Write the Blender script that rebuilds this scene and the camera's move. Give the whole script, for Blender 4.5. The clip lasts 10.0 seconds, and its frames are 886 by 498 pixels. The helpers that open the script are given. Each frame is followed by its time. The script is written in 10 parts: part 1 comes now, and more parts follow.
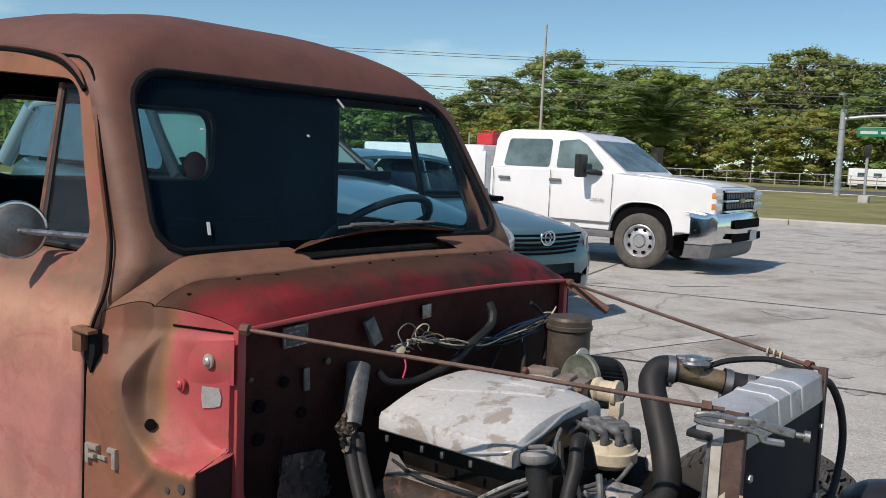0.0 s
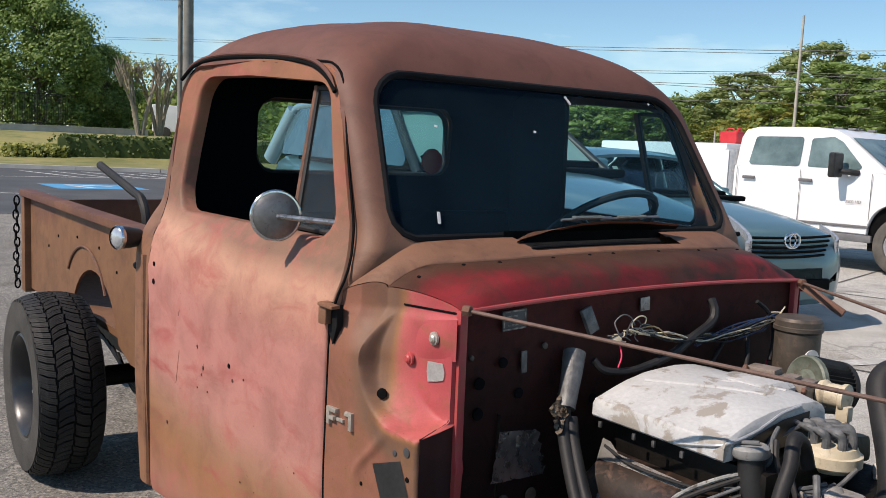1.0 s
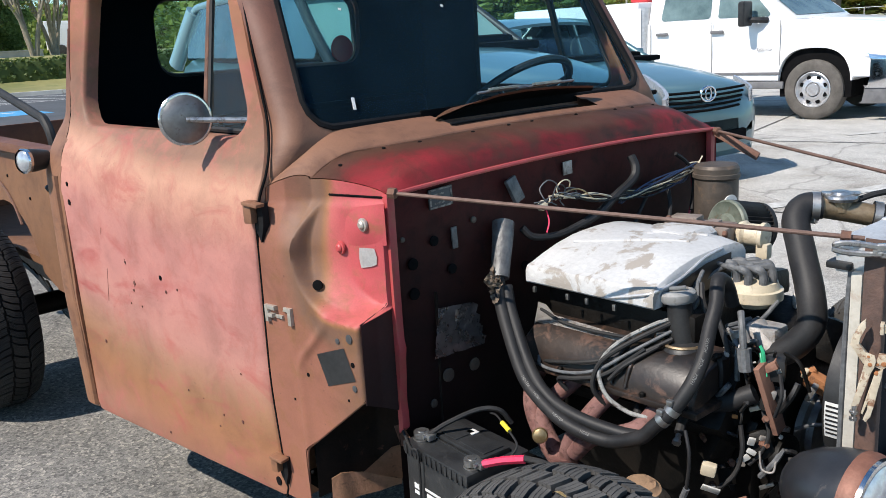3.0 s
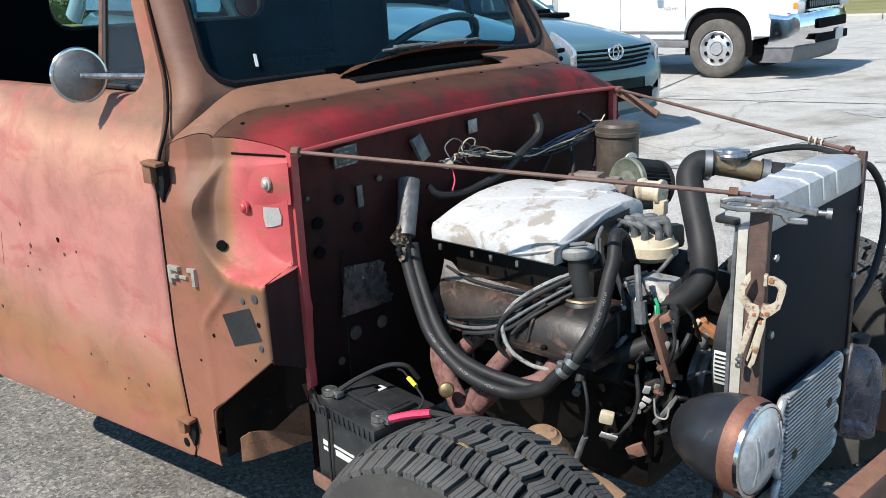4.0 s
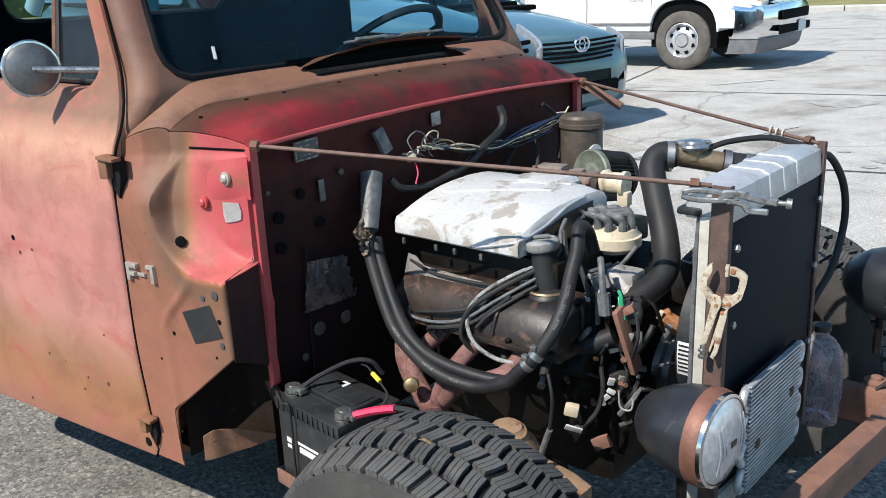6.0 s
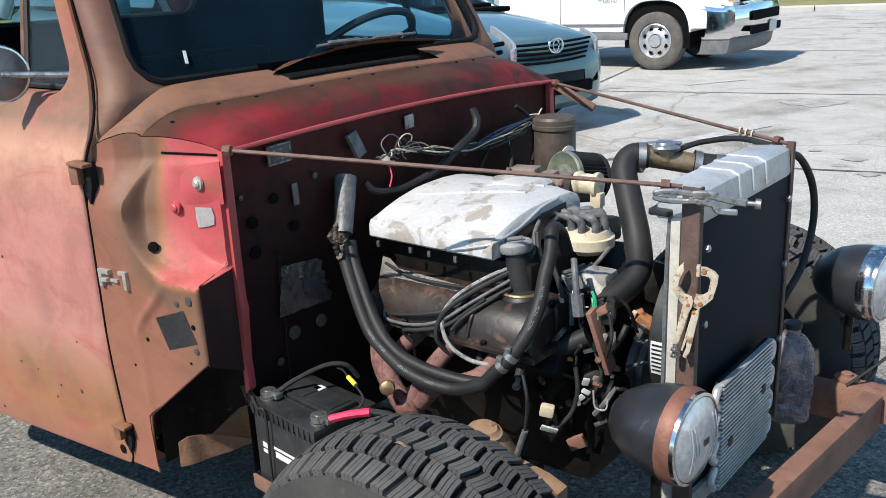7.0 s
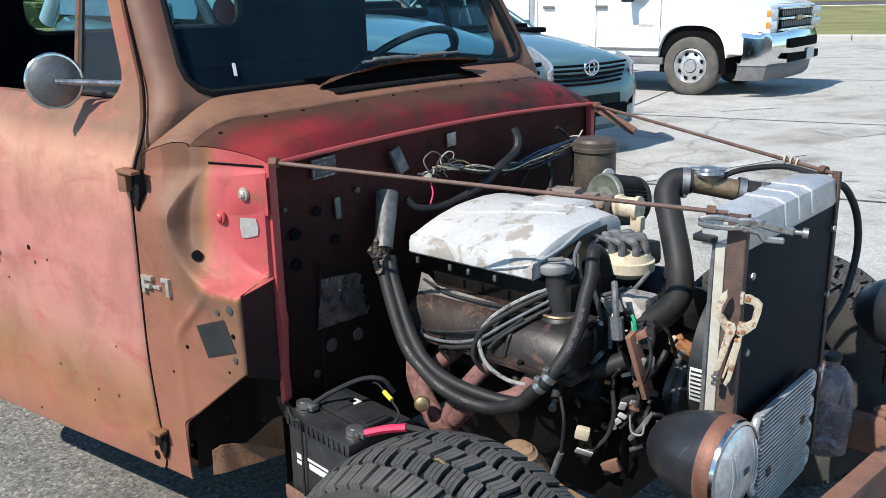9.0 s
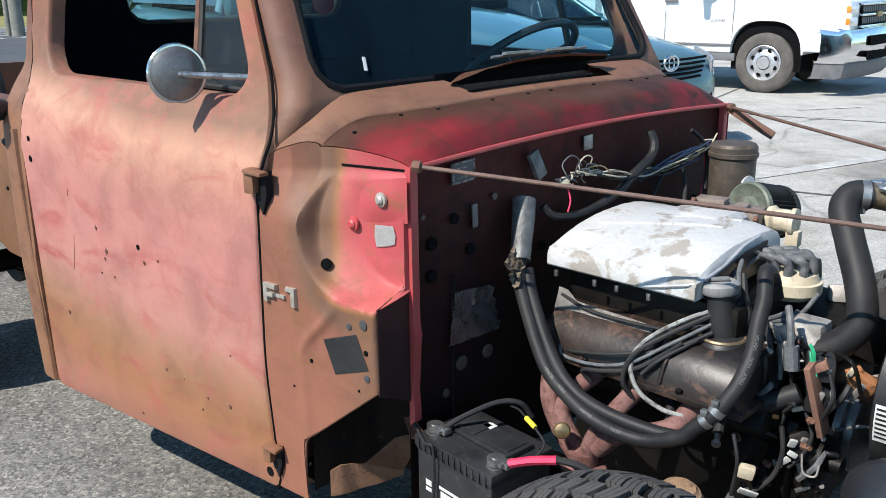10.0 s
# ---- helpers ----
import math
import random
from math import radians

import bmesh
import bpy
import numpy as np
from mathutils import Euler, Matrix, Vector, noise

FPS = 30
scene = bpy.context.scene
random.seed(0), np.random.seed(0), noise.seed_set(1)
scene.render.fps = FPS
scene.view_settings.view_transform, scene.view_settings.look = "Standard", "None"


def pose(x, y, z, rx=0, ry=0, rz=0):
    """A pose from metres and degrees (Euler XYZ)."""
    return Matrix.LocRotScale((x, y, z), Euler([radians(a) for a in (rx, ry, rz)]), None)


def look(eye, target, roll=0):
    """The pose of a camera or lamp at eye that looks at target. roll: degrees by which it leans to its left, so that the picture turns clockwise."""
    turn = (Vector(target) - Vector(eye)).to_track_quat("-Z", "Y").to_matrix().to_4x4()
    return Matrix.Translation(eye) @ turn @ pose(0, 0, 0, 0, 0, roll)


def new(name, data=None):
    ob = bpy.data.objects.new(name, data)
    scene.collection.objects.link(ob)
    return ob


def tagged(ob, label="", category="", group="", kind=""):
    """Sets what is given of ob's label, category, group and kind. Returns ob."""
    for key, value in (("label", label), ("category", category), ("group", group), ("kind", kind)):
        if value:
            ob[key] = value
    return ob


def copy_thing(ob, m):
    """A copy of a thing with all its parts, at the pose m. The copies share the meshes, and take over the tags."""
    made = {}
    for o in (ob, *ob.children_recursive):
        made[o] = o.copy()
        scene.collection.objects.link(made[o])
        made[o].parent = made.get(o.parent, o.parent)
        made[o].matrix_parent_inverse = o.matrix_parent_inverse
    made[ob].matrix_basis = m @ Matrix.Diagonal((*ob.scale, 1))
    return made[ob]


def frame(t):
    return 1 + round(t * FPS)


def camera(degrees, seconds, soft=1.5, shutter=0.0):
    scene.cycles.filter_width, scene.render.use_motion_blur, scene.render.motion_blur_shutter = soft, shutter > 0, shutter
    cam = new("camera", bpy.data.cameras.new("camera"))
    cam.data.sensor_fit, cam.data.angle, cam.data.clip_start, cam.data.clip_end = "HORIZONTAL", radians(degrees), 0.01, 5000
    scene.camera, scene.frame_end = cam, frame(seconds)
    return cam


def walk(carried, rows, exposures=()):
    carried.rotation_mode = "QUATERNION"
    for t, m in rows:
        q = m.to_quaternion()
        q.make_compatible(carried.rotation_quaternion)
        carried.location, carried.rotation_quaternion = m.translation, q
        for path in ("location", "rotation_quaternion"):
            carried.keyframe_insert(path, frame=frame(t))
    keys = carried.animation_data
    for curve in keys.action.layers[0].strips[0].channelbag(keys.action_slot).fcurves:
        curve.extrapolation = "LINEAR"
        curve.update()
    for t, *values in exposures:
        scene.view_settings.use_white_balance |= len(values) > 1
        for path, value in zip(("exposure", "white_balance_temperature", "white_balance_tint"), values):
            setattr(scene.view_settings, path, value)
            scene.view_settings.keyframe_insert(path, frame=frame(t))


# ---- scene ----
cam = camera(53.01, 10.0, 0.7)
PATH = [
    (0, (1.363, -1.714, 1.456), (-0.4862, 0.6285, 1.1526), 2.40),
    (0.5, (1.427, -1.749, 1.457), (-0.7956, 0.2437, 1.1527), 3.30),
    (1, (1.455, -1.750, 1.445), (-0.9415, 0.0227, 1.1085), 2.32),
    (1.5, (1.449, -1.760, 1.431), (-1.0001, -0.0744, 1.0254), 0.19),
    (2, (1.453, -1.757, 1.430), (-0.9756, -0.0557, 0.9759), -1.49),
    (2.5, (1.455, -1.754, 1.425), (-0.8909, 0.0381, 0.8925), -2.42),
    (3, (1.464, -1.740, 1.429), (-0.7392, 0.1688, 0.7212), -3.44),
    (3.2, (1.469, -1.732, 1.430), (-0.6558, 0.2365, 0.6484), -2.82),
    (4.3, (1.491, -1.734, 1.433), (-0.4639, 0.3719, 0.5706), -2.86),
    (4.5, (1.491, -1.734, 1.433), (-0.4437, 0.3905, 0.5706), -2.86),
    (5, (1.494, -1.737, 1.433), (-0.4310, 0.3945, 0.5674), -2.85),
    (5.5, (1.486, -1.717, 1.427), (-0.4337, 0.4158, 0.5514), -2.74),
    (6.8, (1.497, -1.710, 1.433), (-0.3629, 0.4675, 0.5372), -2.76),
    (7, (1.497, -1.710, 1.433), (-0.3495, 0.4826, 0.5463), -2.76),
    (7.5, (1.498, -1.710, 1.436), (-0.3354, 0.5013, 0.5716), -2.31),
    (8, (1.495, -1.713, 1.435), (-0.3491, 0.4967, 0.5897), -1.91),
    (8.5, (1.489, -1.721, 1.436), (-0.3830, 0.4691, 0.5997), -1.54),
    (9, (1.476, -1.735, 1.436), (-0.4448, 0.4154, 0.6093), -1.26),
    (9.5, (1.368, -1.735, 1.429), (-0.6013, 0.3586, 0.5690), -0.89),
    (10, (1.217, -1.757, 1.436), (-0.8107, 0.2845, 0.5869), -0.69),
]
EXPOSURE = [(0, -0.32, 7100, 16), (1, -0.03, 7250, 18), (2, 0.18, 7150, 18), (3, 0.33, 6700, 13), (4.5, 0.46, 6600, 10.5), (7, 0.37, 6650, 11), (8.5, 0.35, 6550, 10.5), (10, 0.42, 6500, 10)]
walk(cam, [(t, look(eye, target, roll)) for t, eye, target, roll in PATH], EXPOSURE)


# ---- world and sun ----
SUN_DIR = Vector((-0.12, -0.88, 1.0)).normalized()
world = bpy.data.worlds.new("sky")
world.use_nodes = True
scene.world = world
_n = world.node_tree.nodes
_sky = _n.new("ShaderNodeTexSky")
_sky.sky_type = "NISHITA"
_sky.sun_disc = False
_sky.sun_elevation = math.asin(SUN_DIR.z)
_sky.sun_rotation = math.atan2(SUN_DIR.x, SUN_DIR.y)
_sky.air_density, _sky.dust_density, _sky.ozone_density, _sky.altitude = 1.0, 0.1, 2.0, 900
_l = world.node_tree.links
# a few fair-weather clouds low in the sky
_tc = _n.new("ShaderNodeTexCoord")
_mp = _n.new("ShaderNodeMapping")
_mp.inputs["Scale"].default_value = (1.0, 1.0, 3.4)
_cl = _n.new("ShaderNodeTexNoise")
_cl.inputs["Scale"].default_value = 3.1
_cl.inputs["Detail"].default_value = 9.0
_cl.inputs["Roughness"].default_value = 0.56
_cr = _n.new("ShaderNodeValToRGB")
_cr.color_ramp.elements[0].position, _cr.color_ramp.elements[1].position = 0.54, 0.72
_mx = _n.new("ShaderNodeMix")
_mx.data_type = "RGBA"
_mx.inputs[7].default_value = (7.8, 7.9, 8.0, 1)
_mf = _n.new("ShaderNodeMath")
_mf.operation = "MULTIPLY"
_mf.inputs[1].default_value = 0.75
_l.new(_tc.outputs["Generated"], _mp.inputs["Vector"])
_l.new(_mp.outputs["Vector"], _cl.inputs["Vector"])
_l.new(_cl.outputs["Fac"], _cr.inputs["Fac"])
_l.new(_cr.outputs["Color"], _mf.inputs[0])
_l.new(_mf.outputs[0], _mx.inputs[0])
_l.new(_sky.outputs["Color"], _mx.inputs[6])
_tint = _n.new("ShaderNodeMix")
_tint.data_type, _tint.blend_type = "RGBA", "MULTIPLY"
_tint.inputs[0].default_value = 1.0
_tint.inputs[7].default_value = (0.82, 1.10, 1.17, 1)
_l.new(_mx.outputs[2], _tint.inputs[6])
_l.new(_tint.outputs[2], _n["Background"].inputs["Color"])
_n["Background"].inputs["Strength"].default_value = 0.123
sun = new("sun", bpy.data.lights.new("sun", "SUN"))
sun.data.energy, sun.data.angle, sun.data.color = 5.0, radians(0.53), (1.0, 0.955, 0.88)
sun.matrix_world = look(SUN_DIR * 50, (0, 0, 0))


# ---- mesh helpers ----
def link_mesh(name, bm, material, smooth=35):
    me = bpy.data.meshes.new(name)
    bm.normal_update()
    bm.to_mesh(me)
    bm.free()
    if material:
        for m in (material if isinstance(material, (list, tuple)) else [material]):
            me.materials.append(m)
    if smooth:
        me.shade_smooth()
        me.set_sharp_from_angle(angle=radians(smooth))
    return new(name, me)


def part(name, bm, material, parent, label="", smooth=35):
    ob = link_mesh(name, bm, material, smooth)
    ob.parent = parent
    if label:
        ob["label"] = label
    return ob


def thing(name, label, category, at=(0, 0, 0), group="", kind=""):
    ob = new(name)
    ob.empty_display_size = 0.1
    ob.matrix_world = at if isinstance(at, Matrix) else Matrix.Translation(at)
    return tagged(ob, label, category, group, kind)


def B():
    return bmesh.new()


def box(bm, c, s, rot=None, bevel=0.0, seg=2):
    r = bmesh.ops.create_cube(bm, size=1.0)
    vs = r["verts"]
    m = Matrix.Translation(c) @ (rot.to_4x4() if rot is not None else Matrix()) @ Matrix.Diagonal((*s, 1))
    bmesh.ops.transform(bm, matrix=m, verts=vs)
    if bevel:
        es = list({e for v in vs for e in v.link_edges})
        bmesh.ops.bevel(bm, geom=es, offset=bevel, segments=seg, affect="EDGES", profile=0.6)
    return bm


def frame_of(d):
    d = Vector(d).normalized()
    a = Vector((0, 0, 1)) if abs(d.z) < 0.9 else Vector((1, 0, 0))
    u = d.cross(a).normalized()
    return d, u, d.cross(u).normalized()


def lathe(bm, o, d, profile, seg=32, cap0=True, cap1=True):
    """Turns a profile of (along, radius) about the axis through o along d."""
    d, u, w = frame_of(d)
    o = Vector(o)
    rings = []
    for h, r in profile:
        rings.append([bm.verts.new(o + d * h + (u * math.cos(a) + w * math.sin(a)) * r)
                      for a in (2 * math.pi * i / seg for i in range(seg))])
    for p, q in zip(rings, rings[1:]):
        for i in range(seg):
            j = (i + 1) % seg
            bm.faces.new((p[i], p[j], q[j], q[i]))
    if cap0:
        bm.faces.new(rings[0][::-1])
    if cap1:
        bm.faces.new(rings[-1])
    bmesh.ops.recalc_face_normals(bm, faces=bm.faces[:])
    return bm


def cyl(bm, a, b, r, r2=None, seg=20):
    a, b = Vector(a), Vector(b)
    return lathe(bm, a, b - a, [(0, r), ((b - a).length, r if r2 is None else r2)], seg)


def spline(pts, n=8):
    pts = [Vector(p) for p in pts]
    if len(pts) < 3:
        return pts
    ext = [pts[0] * 2 - pts[1]] + pts + [pts[-1] * 2 - pts[-2]]
    out = []
    for i in range(1, len(ext) - 2):
        p0, p1, p2, p3 = ext[i - 1:i + 3]
        for k in range(n):
            t = k / n
            out.append(0.5 * ((2 * p1) + (p2 - p0) * t + (2 * p0 - 5 * p1 + 4 * p2 - p3) * t * t
                              + (3 * p1 - p0 - 3 * p2 + p3) * t ** 3))
    out.append(pts[-1])
    return out


def tube(bm, pts, r, seg=12, n=8, r_fun=None, smooth_path=True):
    path = spline(pts, n) if smooth_path else [Vector(p) for p in pts]
    rings, u = [], None
    for i, p in enumerate(path):
        d = (path[min(i + 1, len(path) - 1)] - path[max(i - 1, 0)]).normalized()
        if u is None:
            u = frame_of(d)[1]
        u = (u - d * u.dot(d)).normalized()
        w = d.cross(u)
        rr = r_fun(i / max(1, len(path) - 1)) if r_fun else r
        rings.append([bm.verts.new(p + (u * math.cos(a) + w * math.sin(a)) * rr)
                      for a in (2 * math.pi * k / seg for k in range(seg))])
    fs = []
    for p, q in zip(rings, rings[1:]):
        for i in range(seg):
            j = (i + 1) % seg
            fs.append(bm.faces.new((p[i], p[j], q[j], q[i])))
    fs.append(bm.faces.new(rings[0][::-1]))
    fs.append(bm.faces.new(rings[-1]))
    bmesh.ops.recalc_face_normals(bm, faces=fs)
    return bm


def grid(bm, nu, nv, fun):
    """A sheet from fun(u, v), both 0..1."""
    vs = [[bm.verts.new(fun(i / nu, j / nv)) for j in range(nv + 1)] for i in range(nu + 1)]
    for i in range(nu):
        for j in range(nv):
            bm.faces.new((vs[i][j], vs[i + 1][j], vs[i + 1][j + 1], vs[i][j + 1]))
    return vs


def loft(bm, loops, closed=True, cap0=False, cap1=False):
    rows = [[bm.verts.new(p) for p in lp] for lp in loops]
    n = len(rows[0])
    for p, q in zip(rows, rows[1:]):
        for i in range(n if closed else n - 1):
            j = (i + 1) % n
            bm.faces.new((p[i], p[j], q[j], q[i]))
    if cap0:
        bm.faces.new(rows[0][::-1])
    if cap1:
        bm.faces.new(rows[-1])
    bmesh.ops.recalc_face_normals(bm, faces=bm.faces[:])
    return rows


def thicken(bm, t):
    """Gives a sheet a thickness t against its normals."""
    bmesh.ops.solidify(bm, geom=bm.faces[:], thickness=t)
    return bm


def prism(bm, outline, y0, y1, bevel=0.0, seg=2, lean=None):
    """Extrudes an outline of (x, z) from y0 to y1. lean(x, z): how far the sides move in."""
    lean = lean or (lambda x, z: 0.0)
    a = [bm.verts.new((x, y0 + lean(x, z), z)) for x, z in outline]
    b = [bm.verts.new((x, y1 - lean(x, z), z)) for x, z in outline]
    n = len(outline)
    fs = [bm.faces.new(a), bm.faces.new(b[::-1])]
    for i in range(n):
        j = (i + 1) % n
        fs.append(bm.faces.new((a[j], a[i], b[i], b[j])))
    bmesh.ops.recalc_face_normals(bm, faces=fs)
    if bevel:
        es = {e for f in fs[:2] for e in f.edges}
        bmesh.ops.bevel(bm, geom=list(es), offset=bevel, segments=seg, affect="EDGES", profile=0.6)
    return bm


def round_loop(pts, radii, k=6):
    """A closed outline of (a, b) corners with rounded corners, k points each."""
    out, n = [], len(pts)
    for i in range(n):
        p, q, s = Vector(pts[i - 1]), Vector(pts[i]), Vector(pts[(i + 1) % n])
        r = radii[i] if isinstance(radii, (list, tuple)) else radii
        d1, d2 = (p - q).normalized(), (s - q).normalized()
        ang = math.acos(max(-1, min(1, d1.dot(d2))))
        t = r / math.tan(ang / 2)
        c = q + (d1 + d2).normalized() * (r / math.sin(ang / 2))
        a, b = q + d1 * t - c, q + d2 * t - c
        for m in range(k):
            f = m / (k - 1)
            v = (a * math.sin((1 - f) * (math.pi - ang)) + b * math.sin(f * (math.pi - ang))) / math.sin(math.pi - ang)
            out.append(tuple(c + v))
    return out


def smooth01(a, b, x):
    t = max(0.0, min(1.0, (x - a) / (b - a)))
    return t * t * (3 - 2 * t)


def resample(lp, n):
    """n points spread evenly along a closed outline."""
    pts = [Vector(p) for p in lp]
    pts.append(pts[0])
    seg = [(b - a).length for a, b in zip(pts, pts[1:])]
    total, out, i, acc = sum(seg), [], 0, 0.0
    for k in range(n):
        want = total * k / n
        while acc + seg[i] < want:
            acc += seg[i]
            i += 1
        out.append(pts[i].lerp(pts[i + 1], (want - acc) / seg[i]))
    return out


# ---- materials ----
def nodes_of(name):
    m = bpy.data.materials.new(name)
    m.use_nodes = True
    return m, m.node_tree.nodes, m.node_tree.links, m.node_tree.nodes["Principled BSDF"]


def noise_node(n, l, scale, detail=6.0, rough=0.6, dist=0.0, stretch=None, coord="Object"):
    tc = n.new("ShaderNodeTexCoord")
    mp = n.new("ShaderNodeMapping")
    if stretch:
        mp.inputs["Scale"].default_value = stretch
    t = n.new("ShaderNodeTexNoise")
    t.inputs["Scale"].default_value, t.inputs["Detail"].default_value = scale, detail
    t.inputs["Roughness"].default_value, t.inputs["Distortion"].default_value = rough, dist
    l.new(tc.outputs[coord], mp.inputs["Vector"])
    l.new(mp.outputs["Vector"], t.inputs["Vector"])
    return t.outputs["Fac"]


def ramp(n, l, fac, stops):
    r = n.new("ShaderNodeValToRGB")
    e = r.color_ramp.elements
    while len(e) < len(stops):
        e.new(0.5)
    for el, (p, c) in zip(e, stops):
        el.position = p
        el.color = (*c, 1) if len(c) == 3 else c
    l.new(fac, r.inputs["Fac"])
    return r.outputs["Color"]


def mix(n, l, fac, a, b, mode="MIX"):
    m = n.new("ShaderNodeMix")
    m.data_type, m.blend_type = "RGBA", mode
    for sock, val in ((m.inputs[0], fac), (m.inputs[6], a), (m.inputs[7], b)):
        if isinstance(val, (int, float)):
            sock.default_value = val
        elif isinstance(val, tuple):
            sock.default_value = (*val, 1)
        else:
            l.new(val, sock)
    return m.outputs[2]


def bump(n, l, bsdf, height, strength=0.3, dist=0.01):
    b = n.new("ShaderNodeBump")
    b.inputs["Strength"].default_value, b.inputs["Distance"].default_value = strength, dist
    l.new(height, b.inputs["Height"])
    l.new(b.outputs["Normal"], bsdf.inputs["Normal"])


def surf(name, c1, c2, scale=12.0, rough=0.6, metal=0.0, bump_s=0.15, fine=160.0, dirt=None, dirt_amt=(0.55, 0.7), spread=(0.35, 0.65), rvar=0.1, spec=0.5):
    """A plain weathered surface: two tones at one scale, fine grain, and an optional third colour as blotches."""
    m, n, l, b = nodes_of(name)
    big = noise_node(n, l, scale, 7, 0.6)
    col = ramp(n, l, big, [(spread[0], c1), (spread[1], c2)])
    f = noise_node(n, l, fine, 4, 0.6)
    col = mix(n, l, 0.35, col, ramp(n, l, f, [(0.3, (0.55, 0.55, 0.55)), (0.7, (1, 1, 1))]), "MULTIPLY")
    if dirt:
        d = noise_node(n, l, scale * 2.3, 9, 0.65, 0.4)
        k = ramp(n, l, d, [(dirt_amt[0], (0, 0, 0)), (dirt_amt[1], (1, 1, 1))])
        col = mix(n, l, k, col, dirt)
    l.new(col, b.inputs["Base Color"])
    r = n.new("ShaderNodeMapRange")
    r.inputs["To Min"].default_value, r.inputs["To Max"].default_value = max(0.02, rough - rvar), min(1, rough + rvar)
    l.new(big, r.inputs["Value"])
    l.new(r.outputs[0], b.inputs["Roughness"])
    b.inputs["Metallic"].default_value = metal
    b.inputs["Specular IOR Level"].default_value = spec
    if bump_s:
        bump(n, l, b, f, bump_s, 0.004)
    return m


def glass(name, tint, rough=0.0, ior=1.45, sheen=(1, 1, 1)):
    """Thin pane: mostly clear, tinted, with a sharp reflection."""
    m, n, l, b = nodes_of(name)
    n.remove(b)
    out = n["Material Output"]
    tr, gl = n.new("ShaderNodeBsdfTransparent"), n.new("ShaderNodeBsdfGlossy")
    tr.inputs["Color"].default_value = (*tint, 1)
    gl.inputs["Roughness"].default_value = rough
    gl.inputs["Color"].default_value = (*sheen, 1)
    fr = n.new("ShaderNodeFresnel")
    fr.inputs["IOR"].default_value = ior
    mx = n.new("ShaderNodeMixShader")
    l.new(fr.outputs[0], mx.inputs[0])
    l.new(tr.outputs[0], mx.inputs[1])
    l.new(gl.outputs[0], mx.inputs[2])
    l.new(mx.outputs[0], out.inputs["Surface"])
    return m


def rusty(name, bands, rust, noise_amt=0.16, rough=0.62, red=None, red_amt=(0.56, 0.66), speck=(0.06, 0.03, 0.02), axis="Z", lo=0.3, hi=1.85, stretch=None, scale=3.0, field=None):
    """Faded paint over rust. bands: stops of colour along an axis, broken up by noise."""
    m, n, l, b = nodes_of(name)
    g = n.new("ShaderNodeNewGeometry")
    s = n.new("ShaderNodeSeparateXYZ")
    l.new(g.outputs["Position"], s.inputs[0])
    n1 = noise_node(n, l, scale, 6, 0.62, 0.5, stretch)
    h = n.new("ShaderNodeMapRange")
    h.inputs["From Min"].default_value, h.inputs["From Max"].default_value = lo, hi
    l.new(field(n, l, s) if field else s.outputs[axis], h.inputs["Value"])
    a = n.new("ShaderNodeMath")
    a.operation = "MULTIPLY_ADD"
    a.inputs[1].default_value = noise_amt
    l.new(n1, a.inputs[0])
    l.new(h.outputs[0], a.inputs[2])
    o = n.new("ShaderNodeMath")
    o.operation = "SUBTRACT"
    o.inputs[1].default_value = noise_amt * 0.5
    l.new(a.outputs[0], o.inputs[0])
    col = ramp(n, l, o.outputs[0], bands)
    if red:
        rk = ramp(n, l, noise_node(n, l, scale * 1.3, 9, 0.62, 0.9, (0.8, 0.8, 1.7)), [(red_amt[0], (0, 0, 0)), (red_amt[1], (1, 1, 1))])
        col = mix(n, l, rk, col, red)
    # rust breaking through
    n2 = noise_node(n, l, scale * 4.2, 10, 0.68, 0.6)
    k = ramp(n, l, n2, [(0.5, (0, 0, 0)), (0.72, (0.75, 0.75, 0.75))])
    col = mix(n, l, k, col, rust)
    n3 = noise_node(n, l, 70, 6, 0.7)
    k3 = ramp(n, l, n3, [(0.66, (0, 0, 0)), (0.73, (0.8, 0.8, 0.8))])
    col = mix(n, l, k3, col, speck)
    # long faint scratches and runs
    n4 = noise_node(n, l, 6, 6, 0.62, 0.5, (1.0, 1.0, 1.1))
    col = mix(n, l, 0.52, col, ramp(n, l, n4, [(0.34, (0.62, 0.58, 0.55)), (0.5, (0.98, 0.96, 0.94)), (0.64, (1.14, 1.12, 1.08))]), "MULTIPLY")
    n5 = noise_node(n, l, 260, 4, 0.6)
    col = mix(n, l, 0.22, col, ramp(n, l, n5, [(0.3, (0.55, 0.55, 0.55)), (0.7, (1.12, 1.12, 1.12))]), "MULTIPLY")
    l.new(col, b.inputs["Base Color"])
    r = n.new("ShaderNodeMapRange")
    r.inputs["To Min"].default_value, r.inputs["To Max"].default_value = rough - 0.1, rough + 0.16
    l.new(n2, r.inputs["Value"])
    l.new(r.outputs[0], b.inputs["Roughness"])
    bump(n, l, b, n2, 0.12, 0.004)
    return m


